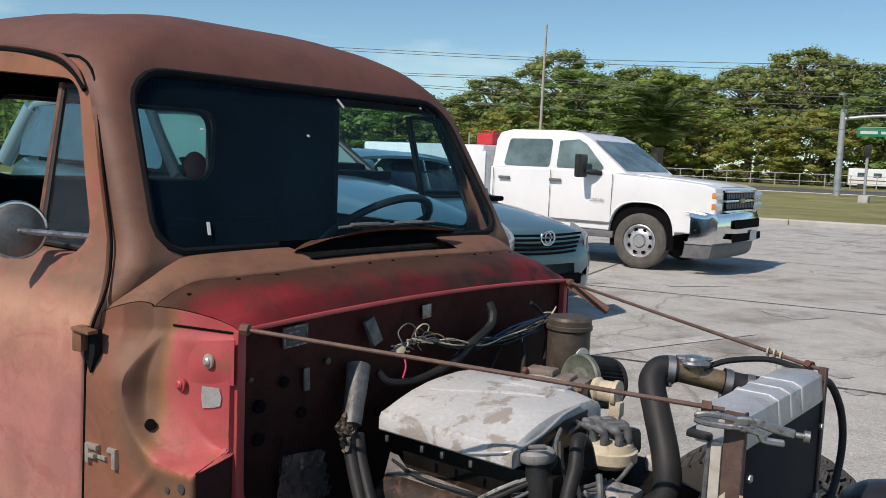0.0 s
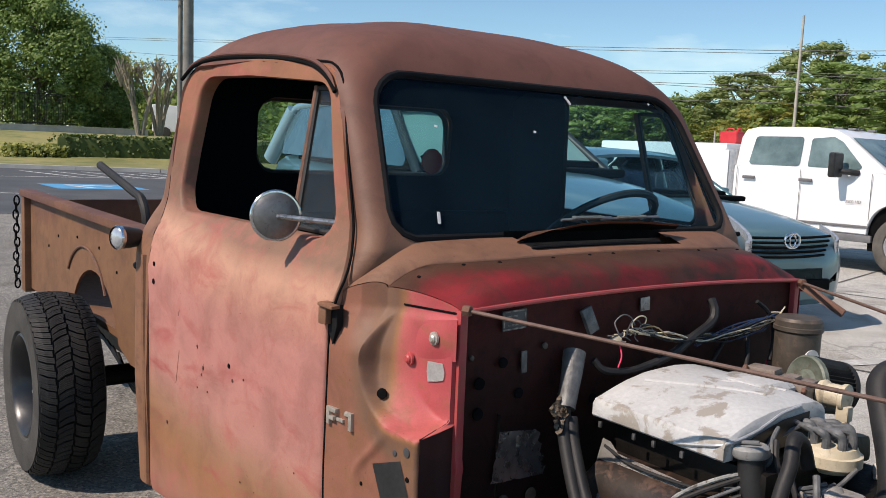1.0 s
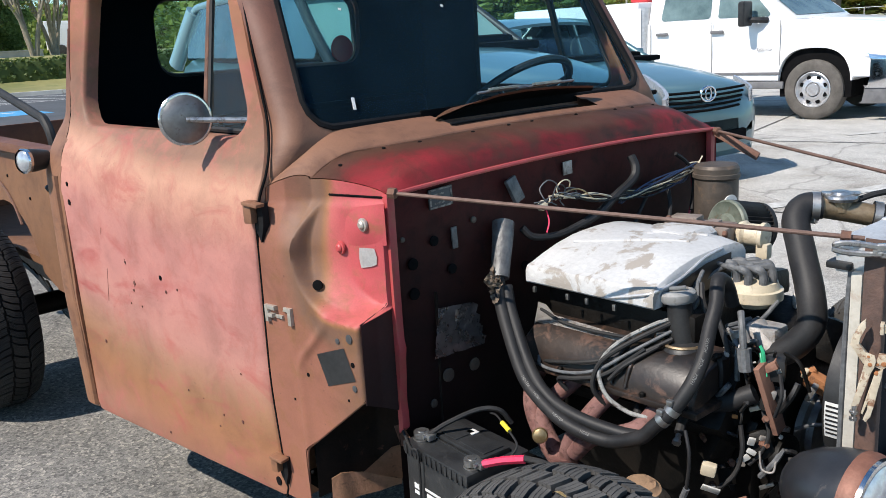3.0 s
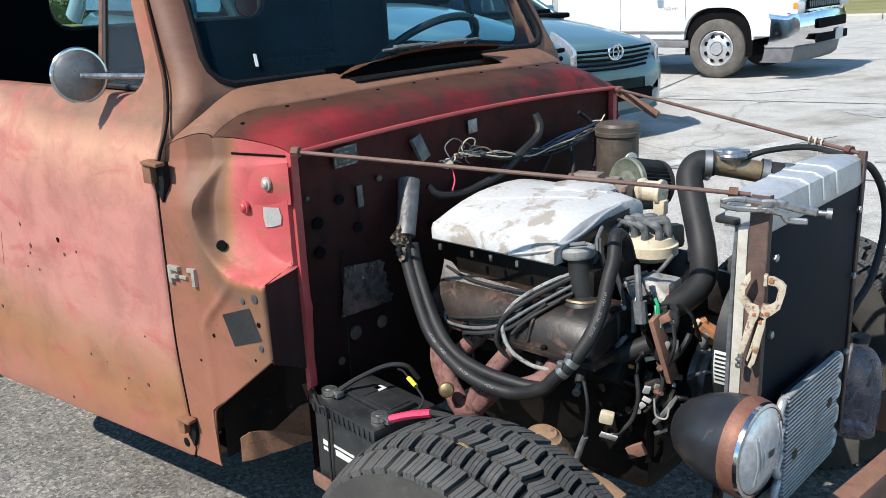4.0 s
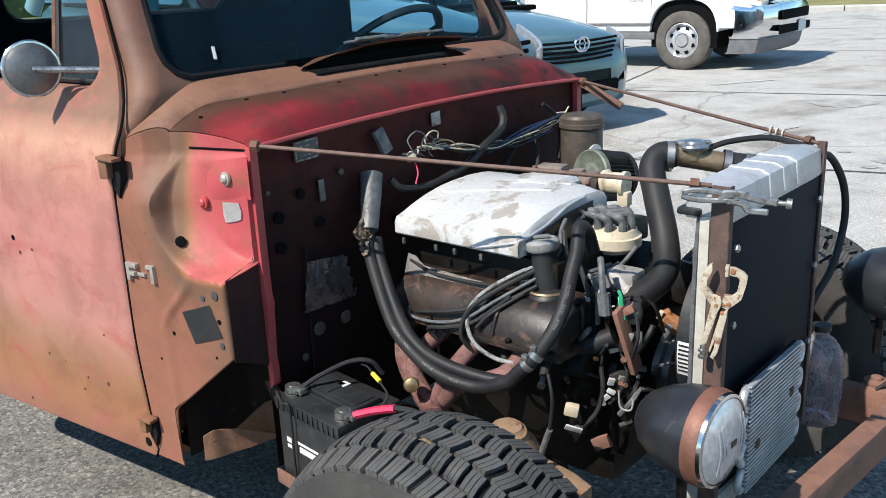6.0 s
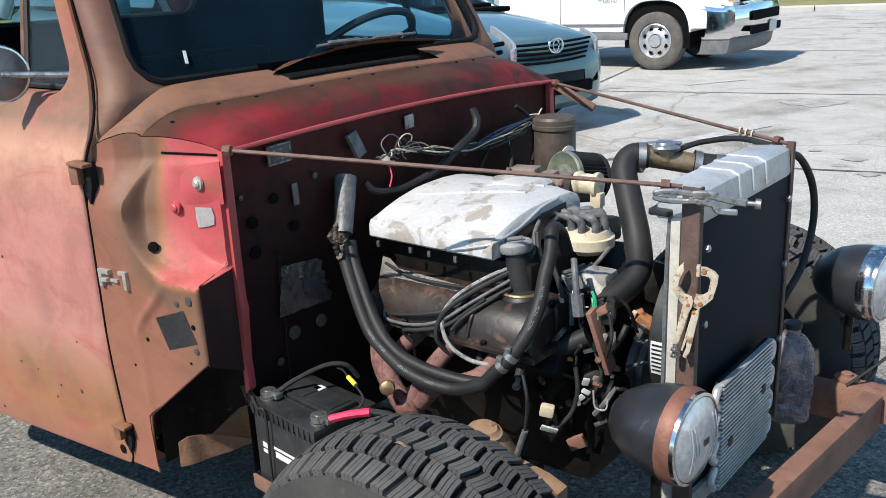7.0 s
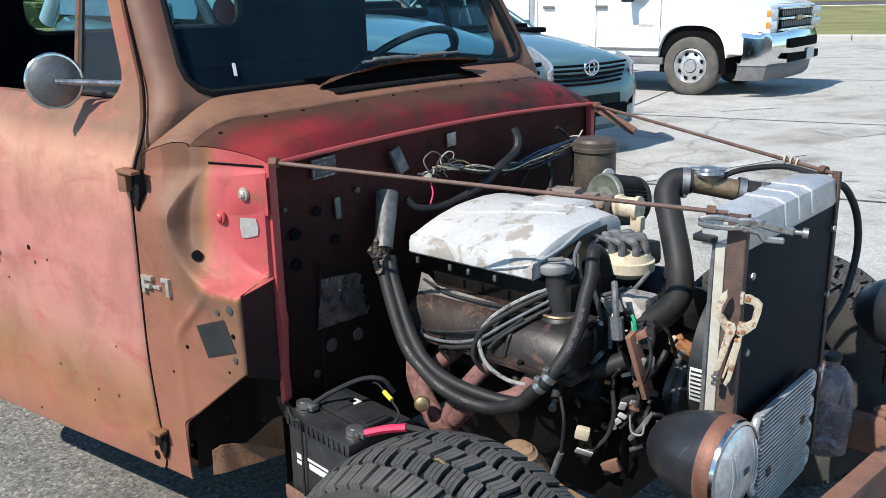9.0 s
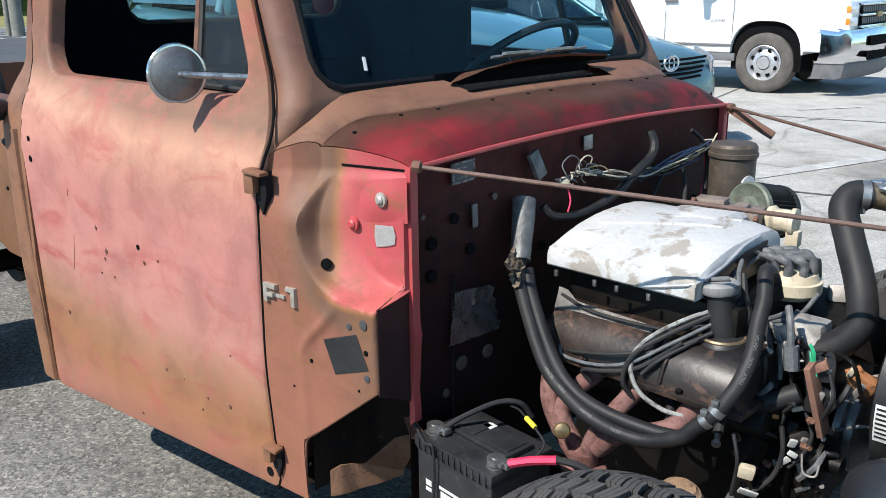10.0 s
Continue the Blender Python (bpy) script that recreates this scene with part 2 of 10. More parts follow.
M = {}
M["cab"] = rusty("rusted_cab_paint", [(0.0, (0.24, 0.11, 0.055)), (0.45, (0.235, 0.108, 0.058)), (0.58, (0.205, 0.098, 0.058)), (0.68, (0.15, 0.066, 0.042)), (0.78, (0.145, 0.056, 0.037)), (0.95, (0.138, 0.052, 0.037))], (0.1, 0.045, 0.032), 0.2)
def door_field(n, l, s):
    """Height, with the bare lower edge reaching higher towards the back of the door."""
    m = n.new("ShaderNodeMath")
    m.operation = "MULTIPLY_ADD"
    m.inputs[1].default_value = 0.16
    l.new(s.outputs["X"], m.inputs[0])
    l.new(s.outputs["Z"], m.inputs[2])
    a = n.new("ShaderNodeMath")
    a.operation = "ADD"
    a.inputs[1].default_value = 0.12
    l.new(m.outputs[0], a.inputs[0])
    lo = n.new("ShaderNodeMath")
    lo.operation = "MINIMUM"
    l.new(a.outputs[0], lo.inputs[0])
    l.new(s.outputs["Z"], lo.inputs[1])
    return lo.outputs[0]


# Pale stops below the sill mix faded paint with the belt's painted highlight.
M["door"] = rusty("faded_door_paint", [(0.0, (0.33, 0.145, 0.095)), (0.05, (0.31, 0.132, 0.072)), (0.1, (0.31, 0.135, 0.062)), (0.145, (0.31, 0.15, 0.076)), (0.185, (0.35, 0.172, 0.108)), (0.23, (0.43, 0.195, 0.155)), (0.33, (0.46, 0.19, 0.162)), (0.42, (0.46, 0.195, 0.162)), (0.47, (0.48, 0.225, 0.165)), (0.515, (0.50, 0.265, 0.18)), (0.54, (0.36, 0.185, 0.12)), (0.56, (0.21, 0.11, 0.07)), (0.62, (0.21, 0.10, 0.06)), (0.7, (0.25, 0.10, 0.05)), (0.85, (0.26, 0.105, 0.048))], (0.40, 0.125, 0.10), 0.045, red=(0.36, 0.075, 0.068), red_amt=(0.55, 0.74), field=door_field)
def ledge_field(n, l, s):
    """Red paint survives along the lip and at the two ends of the ledge."""
    ab = n.new("ShaderNodeMath")
    ab.operation = "ABSOLUTE"
    l.new(s.outputs["Y"], ab.inputs[0])
    end = n.new("ShaderNodeMapRange")
    end.inputs["From Min"].default_value, end.inputs["From Max"].default_value = 0.36, 0.62
    end.inputs["To Max"].default_value = 0.09
    l.new(ab.outputs[0], end.inputs["Value"])
    ad = n.new("ShaderNodeMath")
    ad.operation = "ADD"
    l.new(end.outputs[0], ad.inputs[0])
    l.new(s.outputs["X"], ad.inputs[1])
    return ad.outputs[0]


M["red"] = rusty("red_hood_ledge_paint", [(0.0, (0.13, 0.07, 0.048)), (0.42, (0.16, 0.072, 0.046)), (0.54, (0.19, 0.058, 0.042)), (0.66, (0.33, 0.038, 0.04)), (0.8, (0.45, 0.04, 0.05)), (1.0, (0.46, 0.05, 0.058))], (0.15, 0.065, 0.042), 1.3, rough=0.5, red=(0.075, 0.04, 0.03), red_amt=(0.53, 0.66), lo=-0.18, hi=0.08, scale=3.6, field=ledge_field)
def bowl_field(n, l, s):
    """Distance from the middle of the round recess, in its radii; colours the paint and its shaded rim."""
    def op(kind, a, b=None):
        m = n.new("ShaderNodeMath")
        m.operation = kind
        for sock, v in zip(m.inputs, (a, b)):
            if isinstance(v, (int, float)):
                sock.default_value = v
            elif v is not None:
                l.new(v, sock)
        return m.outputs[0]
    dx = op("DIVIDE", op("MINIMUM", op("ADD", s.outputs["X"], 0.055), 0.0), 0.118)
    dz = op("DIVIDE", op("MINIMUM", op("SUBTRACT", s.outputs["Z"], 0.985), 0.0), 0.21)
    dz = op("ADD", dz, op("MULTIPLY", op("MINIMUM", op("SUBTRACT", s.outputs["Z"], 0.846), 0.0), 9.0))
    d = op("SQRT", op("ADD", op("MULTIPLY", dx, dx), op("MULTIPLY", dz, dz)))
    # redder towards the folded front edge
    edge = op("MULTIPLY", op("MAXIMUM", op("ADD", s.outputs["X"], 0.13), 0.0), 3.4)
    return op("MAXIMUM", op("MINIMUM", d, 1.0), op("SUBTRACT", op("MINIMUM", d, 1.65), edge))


# Brown stops near the rim hold real rust and the recess wall's painted-in shade.
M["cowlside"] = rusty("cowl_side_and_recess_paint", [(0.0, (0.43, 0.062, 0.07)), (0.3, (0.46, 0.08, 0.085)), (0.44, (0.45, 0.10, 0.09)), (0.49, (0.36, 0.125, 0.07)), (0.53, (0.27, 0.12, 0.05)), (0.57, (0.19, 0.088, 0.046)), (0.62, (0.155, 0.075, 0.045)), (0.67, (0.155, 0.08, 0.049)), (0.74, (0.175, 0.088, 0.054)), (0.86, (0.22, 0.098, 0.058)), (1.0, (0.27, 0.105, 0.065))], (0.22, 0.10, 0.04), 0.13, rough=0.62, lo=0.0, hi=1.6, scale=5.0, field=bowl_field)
# Darker towards the bottom; also gives the return wall its painted-in shade.
M["fire"] = rusty("firewall_red_and_wall_shade", [(0.0, (0.010, 0.003, 0.003)), (0.5, (0.028, 0.0045, 0.004)), (0.7, (0.055, 0.010, 0.007)), (0.85, (0.085, 0.014, 0.010)), (1.0, (0.13, 0.012, 0.012))], (0.014, 0.006, 0.004), 0.4, rough=0.66, lo=0.4, hi=1.12, scale=4.0)
M["lip"] = rusty("pale_red_edge_paint", [(0.0, (0.40, 0.05, 0.055)), (1.0, (0.46, 0.075, 0.075))], (0.3, 0.1, 0.06), 0.2, rough=0.45, scale=6)
M["bed"] = rusty("rusted_bed_paint", [(0.0, (0.15, 0.07, 0.034)), (0.45, (0.2, 0.092, 0.042)), (0.5, (0.16, 0.066, 0.036)), (0.54, (0.12, 0.048, 0.034)), (1.0, (0.13, 0.045, 0.035))], (0.13, 0.062, 0.034), 0.25, scale=3.5)
M["rust"] = surf("bare_rust", (0.10, 0.05, 0.036), (0.20, 0.092, 0.056), 14, 0.8, 0.0, 0.4, 120, (0.06, 0.035, 0.028))
M["rust_toe"] = surf("ochre_rusted_toe_panel", (0.22, 0.115, 0.06), (0.34, 0.165, 0.10), 16, 0.75, 0.0, 0.3, 120, (0.10, 0.05, 0.03), (0.58, 0.7))
# Near-black puts the hollow's shade into the sheet, with rust specks over it.
M["sheetshade"] = surf("rust_specked_shade_black", (0.012, 0.009, 0.008), (0.03, 0.018, 0.013), 12, 0.8, 0.0, 0.3, 120, (0.11, 0.05, 0.03), (0.62, 0.74), spec=0.2)
M["rust_frame"] = surf("chassis_rust", (0.17, 0.085, 0.06), (0.26, 0.13, 0.088), 10, 0.75, 0.0, 0.3, 120, (0.12, 0.06, 0.045))
# Near-black for dark parts, and for shade put into colour inside cabs and wells.
M["dark"] = surf("near_black_shade_and_trim", (0.004, 0.004, 0.0045), (0.008, 0.008, 0.0085), 8, 0.9, 0, 0.0, spec=0.08)
M["rubber"] = surf("weathered_black_rubber", (0.016, 0.016, 0.017), (0.032, 0.031, 0.03), 10, 0.62, 0, 0.2, spec=0.3)
M["tread"] = surf("dusty_tread_rubber", (0.058, 0.057, 0.056), (0.10, 0.097, 0.092), 9, 0.8, 0, 0.35, 200, (0.12, 0.112, 0.105), (0.55, 0.78), spec=0.2)
M["tyre"] = surf("tyre_rubber", (0.045, 0.043, 0.041), (0.08, 0.076, 0.07), 7, 0.78, 0, 0.3, 240, (0.12, 0.112, 0.10), (0.58, 0.85), spec=0.2)
M["roadtyre"] = surf("dusty_road_tyre", (0.085, 0.078, 0.07), (0.14, 0.128, 0.115), 6, 0.85, 0, 0.2, 120, spec=0.2)
M["hose"] = surf("black_hose_rubber", (0.014, 0.014, 0.015), (0.028, 0.027, 0.027), 16, 0.55, 0, 0.12, 200, spec=0.3)
M["blackpaint"] = surf("satin_black_paint", (0.016, 0.017, 0.02), (0.03, 0.031, 0.034), 9, 0.34, 0, 0.05, 90, (0.09, 0.075, 0.065), (0.66, 0.75))
M["plastic"] = surf("black_plastic", (0.018, 0.018, 0.019), (0.03, 0.03, 0.03), 20, 0.45, 0, 0.08, spec=0.35)
M["chrome"] = surf("pitted_chrome", (0.62, 0.62, 0.63), (0.75, 0.75, 0.76), 30, 0.14, 1.0, 0.05, 120, (0.22, 0.17, 0.13), (0.62, 0.74))
M["chrome_clean"] = surf("bright_chrome", (0.72, 0.73, 0.75), (0.8, 0.8, 0.82), 9, 0.08, 1.0, 0.0)
M["steel"] = surf("dull_steel", (0.3, 0.29, 0.28), (0.48, 0.47, 0.45), 24, 0.42, 0.9, 0.1, 150, (0.2, 0.11, 0.07), (0.6, 0.75))
M["alu"] = surf("weathered_aluminium", (0.52, 0.53, 0.54), (0.66, 0.665, 0.67), 14, 0.5, 0.55, 0.12, 160, (0.4, 0.385, 0.365), (0.55, 0.72))
M["cover"] = surf("chalky_white_cast_cover", (0.46, 0.46, 0.455), (0.56, 0.56, 0.555), 5, 0.55, 0.0, 0.4, 90, (0.31, 0.28, 0.245), (0.53, 0.58))
M["castalu"] = surf("oxidised_cast_aluminium", (0.30, 0.28, 0.26), (0.44, 0.41, 0.38), 18, 0.6, 0.4, 0.3, 120, (0.2, 0.14, 0.1))
M["oily"] = surf("oily_black_casting", (0.004, 0.004, 0.0038), (0.012, 0.0098, 0.008), 14, 0.5, 0.1, 0.35, 70, (0.03, 0.02, 0.014), (0.62, 0.76), spec=0.2)
M["valve"] = surf("grimy_valve_cover_paint", (0.009, 0.008, 0.0075), (0.034, 0.021, 0.015), 9, 0.42, 0.0, 0.15, 70, (0.10, 0.055, 0.038), (0.55, 0.68), spec=0.5)
M["exh"] = surf("scaled_exhaust_iron", (0.15, 0.066, 0.056), (0.26, 0.135, 0.118), 22, 0.85, 0, 0.5, 90, (0.07, 0.032, 0.024), (0.52, 0.66))
M["cream"] = surf("cream_plastic", (0.55, 0.47, 0.34), (0.66, 0.58, 0.43), 16, 0.5, 0, 0.1, 90, (0.3, 0.24, 0.17))
M["brasswire"] = surf("aged_brass", (0.36, 0.25, 0.12), (0.5, 0.37, 0.2), 20, 0.35, 0.8, 0.1)
M["bronze"] = surf("tarnished_bronze_pipe", (0.24, 0.17, 0.1), (0.36, 0.27, 0.17), 20, 0.45, 0.6, 0.2)
M["core"] = surf("radiator_core_black", (0.008, 0.010, 0.015), (0.014, 0.017, 0.024), 6, 0.75, 0.1, 0.1, spec=0.2)
M["whitebar"] = surf("yellowed_white_channel", (0.4, 0.375, 0.32), (0.52, 0.485, 0.42), 14, 0.6, 0, 0.15, 100, (0.3, 0.22, 0.16))
M["foil"] = surf("crumpled_foil_tape", (0.2, 0.2, 0.2), (0.36, 0.36, 0.37), 40, 0.36, 0.7, 0.6, 60, (0.1, 0.09, 0.08))
M["tape"] = surf("cloth_duct_tape", (0.08, 0.08, 0.08), (0.19, 0.19, 0.185), 26, 0.5, 0.3, 0.9, 60)
M["copperband"] = surf("rusted_trim_ring", (0.17, 0.075, 0.05), (0.25, 0.11, 0.075), 22, 0.55, 0.3, 0.2)
M["whitewire"] = surf("dusty_white_cable", (0.2, 0.2, 0.19), (0.32, 0.32, 0.3), 30, 0.65, 0, 0.1, 120, (0.08, 0.07, 0.06), (0.5, 0.62))
M["greywire"] = surf("grey_plug_lead", (0.085, 0.09, 0.095), (0.16, 0.165, 0.17), 40, 0.55, 0, 0.1, spec=0.35)
M["orangeplastic"] = surf("orange_connector", (0.45, 0.16, 0.04), (0.55, 0.22, 0.06), 20, 0.5, 0, 0.1)
M["whiteplastic"] = surf("dusty_white_plastic", (0.42, 0.42, 0.40), (0.58, 0.58, 0.56), 30, 0.5, 0, 0.1, 90, (0.2, 0.18, 0.15))
M["plateworn"] = surf("worn_plate_metal", (0.06, 0.05, 0.045), (0.34, 0.31, 0.28), 90, 0.6, 0.4, 0.2, 150)
M["rustbrown"] = surf("dark_brown_iron_rust", (0.075, 0.045, 0.036), (0.14, 0.08, 0.06), 18, 0.75, 0.0, 0.35, 120, (0.05, 0.03, 0.026))
M["chip"] = surf("rust_brown_paint_chip", (0.09, 0.03, 0.022), (0.16, 0.06, 0.045), 60, 0.8, 0, 0.3, 200)
M["tanrust"] = surf("dusty_tan_rust", (0.24, 0.15, 0.085), (0.36, 0.22, 0.13), 22, 0.85, 0, 0.3, 110, (0.13, 0.075, 0.045))
M["rustorange"] = surf("fresh_orange_rust", (0.28, 0.11, 0.04), (0.42, 0.18, 0.075), 30, 0.8, 0, 0.4, 90, (0.1, 0.045, 0.025))
M["yellow"] = surf("yellow_plastic", (0.75, 0.6, 0.03), (0.8, 0.66, 0.05), 20, 0.45, 0, 0.0)
M["redplastic"] = surf("bright_red_insulator", (0.7, 0.03, 0.09), (0.78, 0.05, 0.12), 20, 0.4, 0, 0.0)
M["green"] = surf("green_wire", (0.02, 0.3, 0.14), (0.03, 0.38, 0.18), 20, 0.4, 0, 0.0)
M["bluewire"] = surf("blue_wire", (0.02, 0.04, 0.1), (0.03, 0.06, 0.14), 20, 0.4, 0, 0.0)
M["rearglass"] = glass("green_tinted_rear_glass", (0.6, 0.84, 0.86), 0.05, 1.3)
# Blue-black stands for the cabin's shade and the glass's sky reflection.
M["lining"] = surf("shade_blue_black_cab_lining", (0.003, 0.0065, 0.010), (0.003, 0.0065, 0.010), 2, 0.9, 0, 0.0, spec=0.05)
def dirty_glass(name, tint, dust, amount):
    """A pane with a film of dust and scratches over it."""
    m = glass(name, tint, 0.02, 1.3)
    n, l = m.node_tree.nodes, m.node_tree.links
    out = n["Material Output"]
    base = out.inputs["Surface"].links[0].from_socket
    df = n.new("ShaderNodeBsdfDiffuse")
    df.inputs["Color"].default_value = (*dust, 1)
    k = ramp(n, l, noise_node(n, l, 22, 9, 0.7, 0.8), [(0.42, (amount * 0.35,) * 3), (0.62, (amount,) * 3)])
    mx = n.new("ShaderNodeMixShader")
    l.new(k, mx.inputs[0])
    l.new(base, mx.inputs[1])
    l.new(df.outputs[0], mx.inputs[2])
    l.new(mx.outputs[0], out.inputs["Surface"])
    return m


def sky_sheen_glass(name, tint, film, amount):
    """A tinted pane whose blue sky reflection is put in as a thin diffuse colour."""
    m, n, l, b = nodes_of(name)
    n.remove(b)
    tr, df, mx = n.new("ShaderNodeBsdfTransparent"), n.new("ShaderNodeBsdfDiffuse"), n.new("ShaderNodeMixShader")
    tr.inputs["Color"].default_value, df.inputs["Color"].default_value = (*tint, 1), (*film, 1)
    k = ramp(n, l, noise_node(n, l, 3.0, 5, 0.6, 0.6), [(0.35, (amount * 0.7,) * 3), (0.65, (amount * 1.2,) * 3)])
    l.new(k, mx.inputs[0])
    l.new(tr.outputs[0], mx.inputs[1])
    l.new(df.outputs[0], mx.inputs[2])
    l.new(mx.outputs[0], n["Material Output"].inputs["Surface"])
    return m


# Blue diffuse part stands in for the sky's reflection on the glass.
M["ws"] = sky_sheen_glass("sky_sheen_windshield_glass", (0.64, 0.92, 0.98), (0.12, 0.28, 0.43), 0.047)
M["dirtyglass"] = dirty_glass("dusty_scratched_glass", (0.66, 0.76, 0.78), (0.22, 0.22, 0.2), 0.12)
M["bottle"] = dirty_glass("clouded_plastic_bottle", (0.62, 0.58, 0.6), (0.5, 0.46, 0.48), 0.42)
# Opaque pane; the bright view through the glass is put into its colour.
M["greenglass"] = surf("pale_green_painted_view_glass", (0.16, 0.27, 0.24), (0.24, 0.36, 0.32), 1.2, 0.06, 0.0, 0.0, rvar=0.02)
M["cartint"] = glass("tinted_car_glass", (0.5, 0.68, 0.66), 0.0, 1.4)
M["lens"] = surf("sealed_beam_glass", (0.5, 0.52, 0.55), (0.66, 0.68, 0.71), 30, 0.12, 0.55, 0.35, 60)
M["redlens"] = surf("red_lamp_lens", (0.3, 0.01, 0.02), (0.36, 0.02, 0.03), 30, 0.25, 0, 0.05)
M["plateg"] = surf("dark_grey_plate", (0.05, 0.052, 0.054), (0.085, 0.086, 0.088), 10, 0.6, 0.1, 0.15, 80)
M["creamrust"] = surf("rust_speckled_cream_plating", (0.5, 0.42, 0.31), (0.64, 0.55, 0.42), 30, 0.5, 0.15, 0.2, 90, (0.24, 0.12, 0.07), (0.52, 0.62))
M["dullchrome"] = surf("dusty_dull_chrome", (0.36, 0.36, 0.36), (0.5, 0.5, 0.5), 34, 0.3, 0.85, 0.15, 90, (0.2, 0.18, 0.16), (0.5, 0.66))
M["mirrorback"] = surf("scratched_grey_mirror_back", (0.15, 0.145, 0.14), (0.24, 0.235, 0.23), 20, 0.4, 0.6, 0.15, 90, (0.1, 0.075, 0.06), (0.58, 0.7))
M["rod"] = surf("weathered_brown_rod", (0.13, 0.078, 0.06), (0.20, 0.125, 0.1), 30, 0.6, 0.3, 0.2)
M["can"] = surf("dull_brown_canister", (0.075, 0.062, 0.052), (0.13, 0.105, 0.085), 14, 0.5, 0.3, 0.2, 90, (0.17, 0.12, 0.085), spec=0.3)
M["filtercap"] = surf("green_grey_metal", (0.11, 0.13, 0.10), (0.20, 0.22, 0.18), 30, 0.6, 0.15, 0.25, 100, (0.12, 0.08, 0.05))
M["rag"] = surf("frayed_brown_tape", (0.2, 0.15, 0.11), (0.36, 0.28, 0.21), 60, 0.8, 0, 0.4, 120)
M["seal"] = surf("black_gasket_and_shade", (0.007, 0.007, 0.008), (0.013, 0.013, 0.014), 10, 0.7, 0, 0.1, spec=0.12)
M["batterycase"] = surf("dusty_battery_plastic", (0.013, 0.0135, 0.0145), (0.026, 0.027, 0.028), 16, 0.5, 0, 0.2, 120, (0.055, 0.053, 0.05), (0.58, 0.74))
M["leafdry"] = surf("dry_yellow_leaf", (0.4, 0.28, 0.12), (0.55, 0.4, 0.2), 60, 0.7, 0, 0.1)
M["foilbright"] = surf("creased_foil_tape", (0.3, 0.3, 0.31), (0.5, 0.5, 0.52), 30, 0.28, 0.85, 0.8, 45, (0.16, 0.15, 0.14), (0.6, 0.75))
M["faint"] = surf("faint_hose_print", (0.12, 0.12, 0.115), (0.18, 0.18, 0.175), 40, 0.6, 0, 0)
M["capgrey"] = surf("bleached_grey_cap", (0.2, 0.2, 0.195), (0.32, 0.315, 0.30), 20, 0.5, 0, 0.15, 90, (0.1, 0.09, 0.08), (0.55, 0.7))
M["throttle"] = surf("stained_brown_casting", (0.19, 0.145, 0.115), (0.3, 0.24, 0.2), 20, 0.6, 0.1, 0.3, 120, (0.1, 0.07, 0.055))
M["greycap"] = surf("faded_grey_plastic", (0.13, 0.13, 0.13), (0.2, 0.2, 0.195), 20, 0.45, 0, 0.1)
M["label"] = surf("white_print", (0.6, 0.6, 0.58), (0.7, 0.7, 0.68), 40, 0.6, 0, 0)
M["emblem"] = surf("cast_emblem_metal", (0.42, 0.38, 0.32), (0.55, 0.5, 0.44), 60, 0.45, 0.5, 0.1)


# ---- ground ----
U, N = Vector((0.958, 0.287, 0)), Vector((-0.287, 0.958, 0))


def un(u, n, z=0.0):
    p = U * u + N * n
    return Vector((p.x, p.y, z))


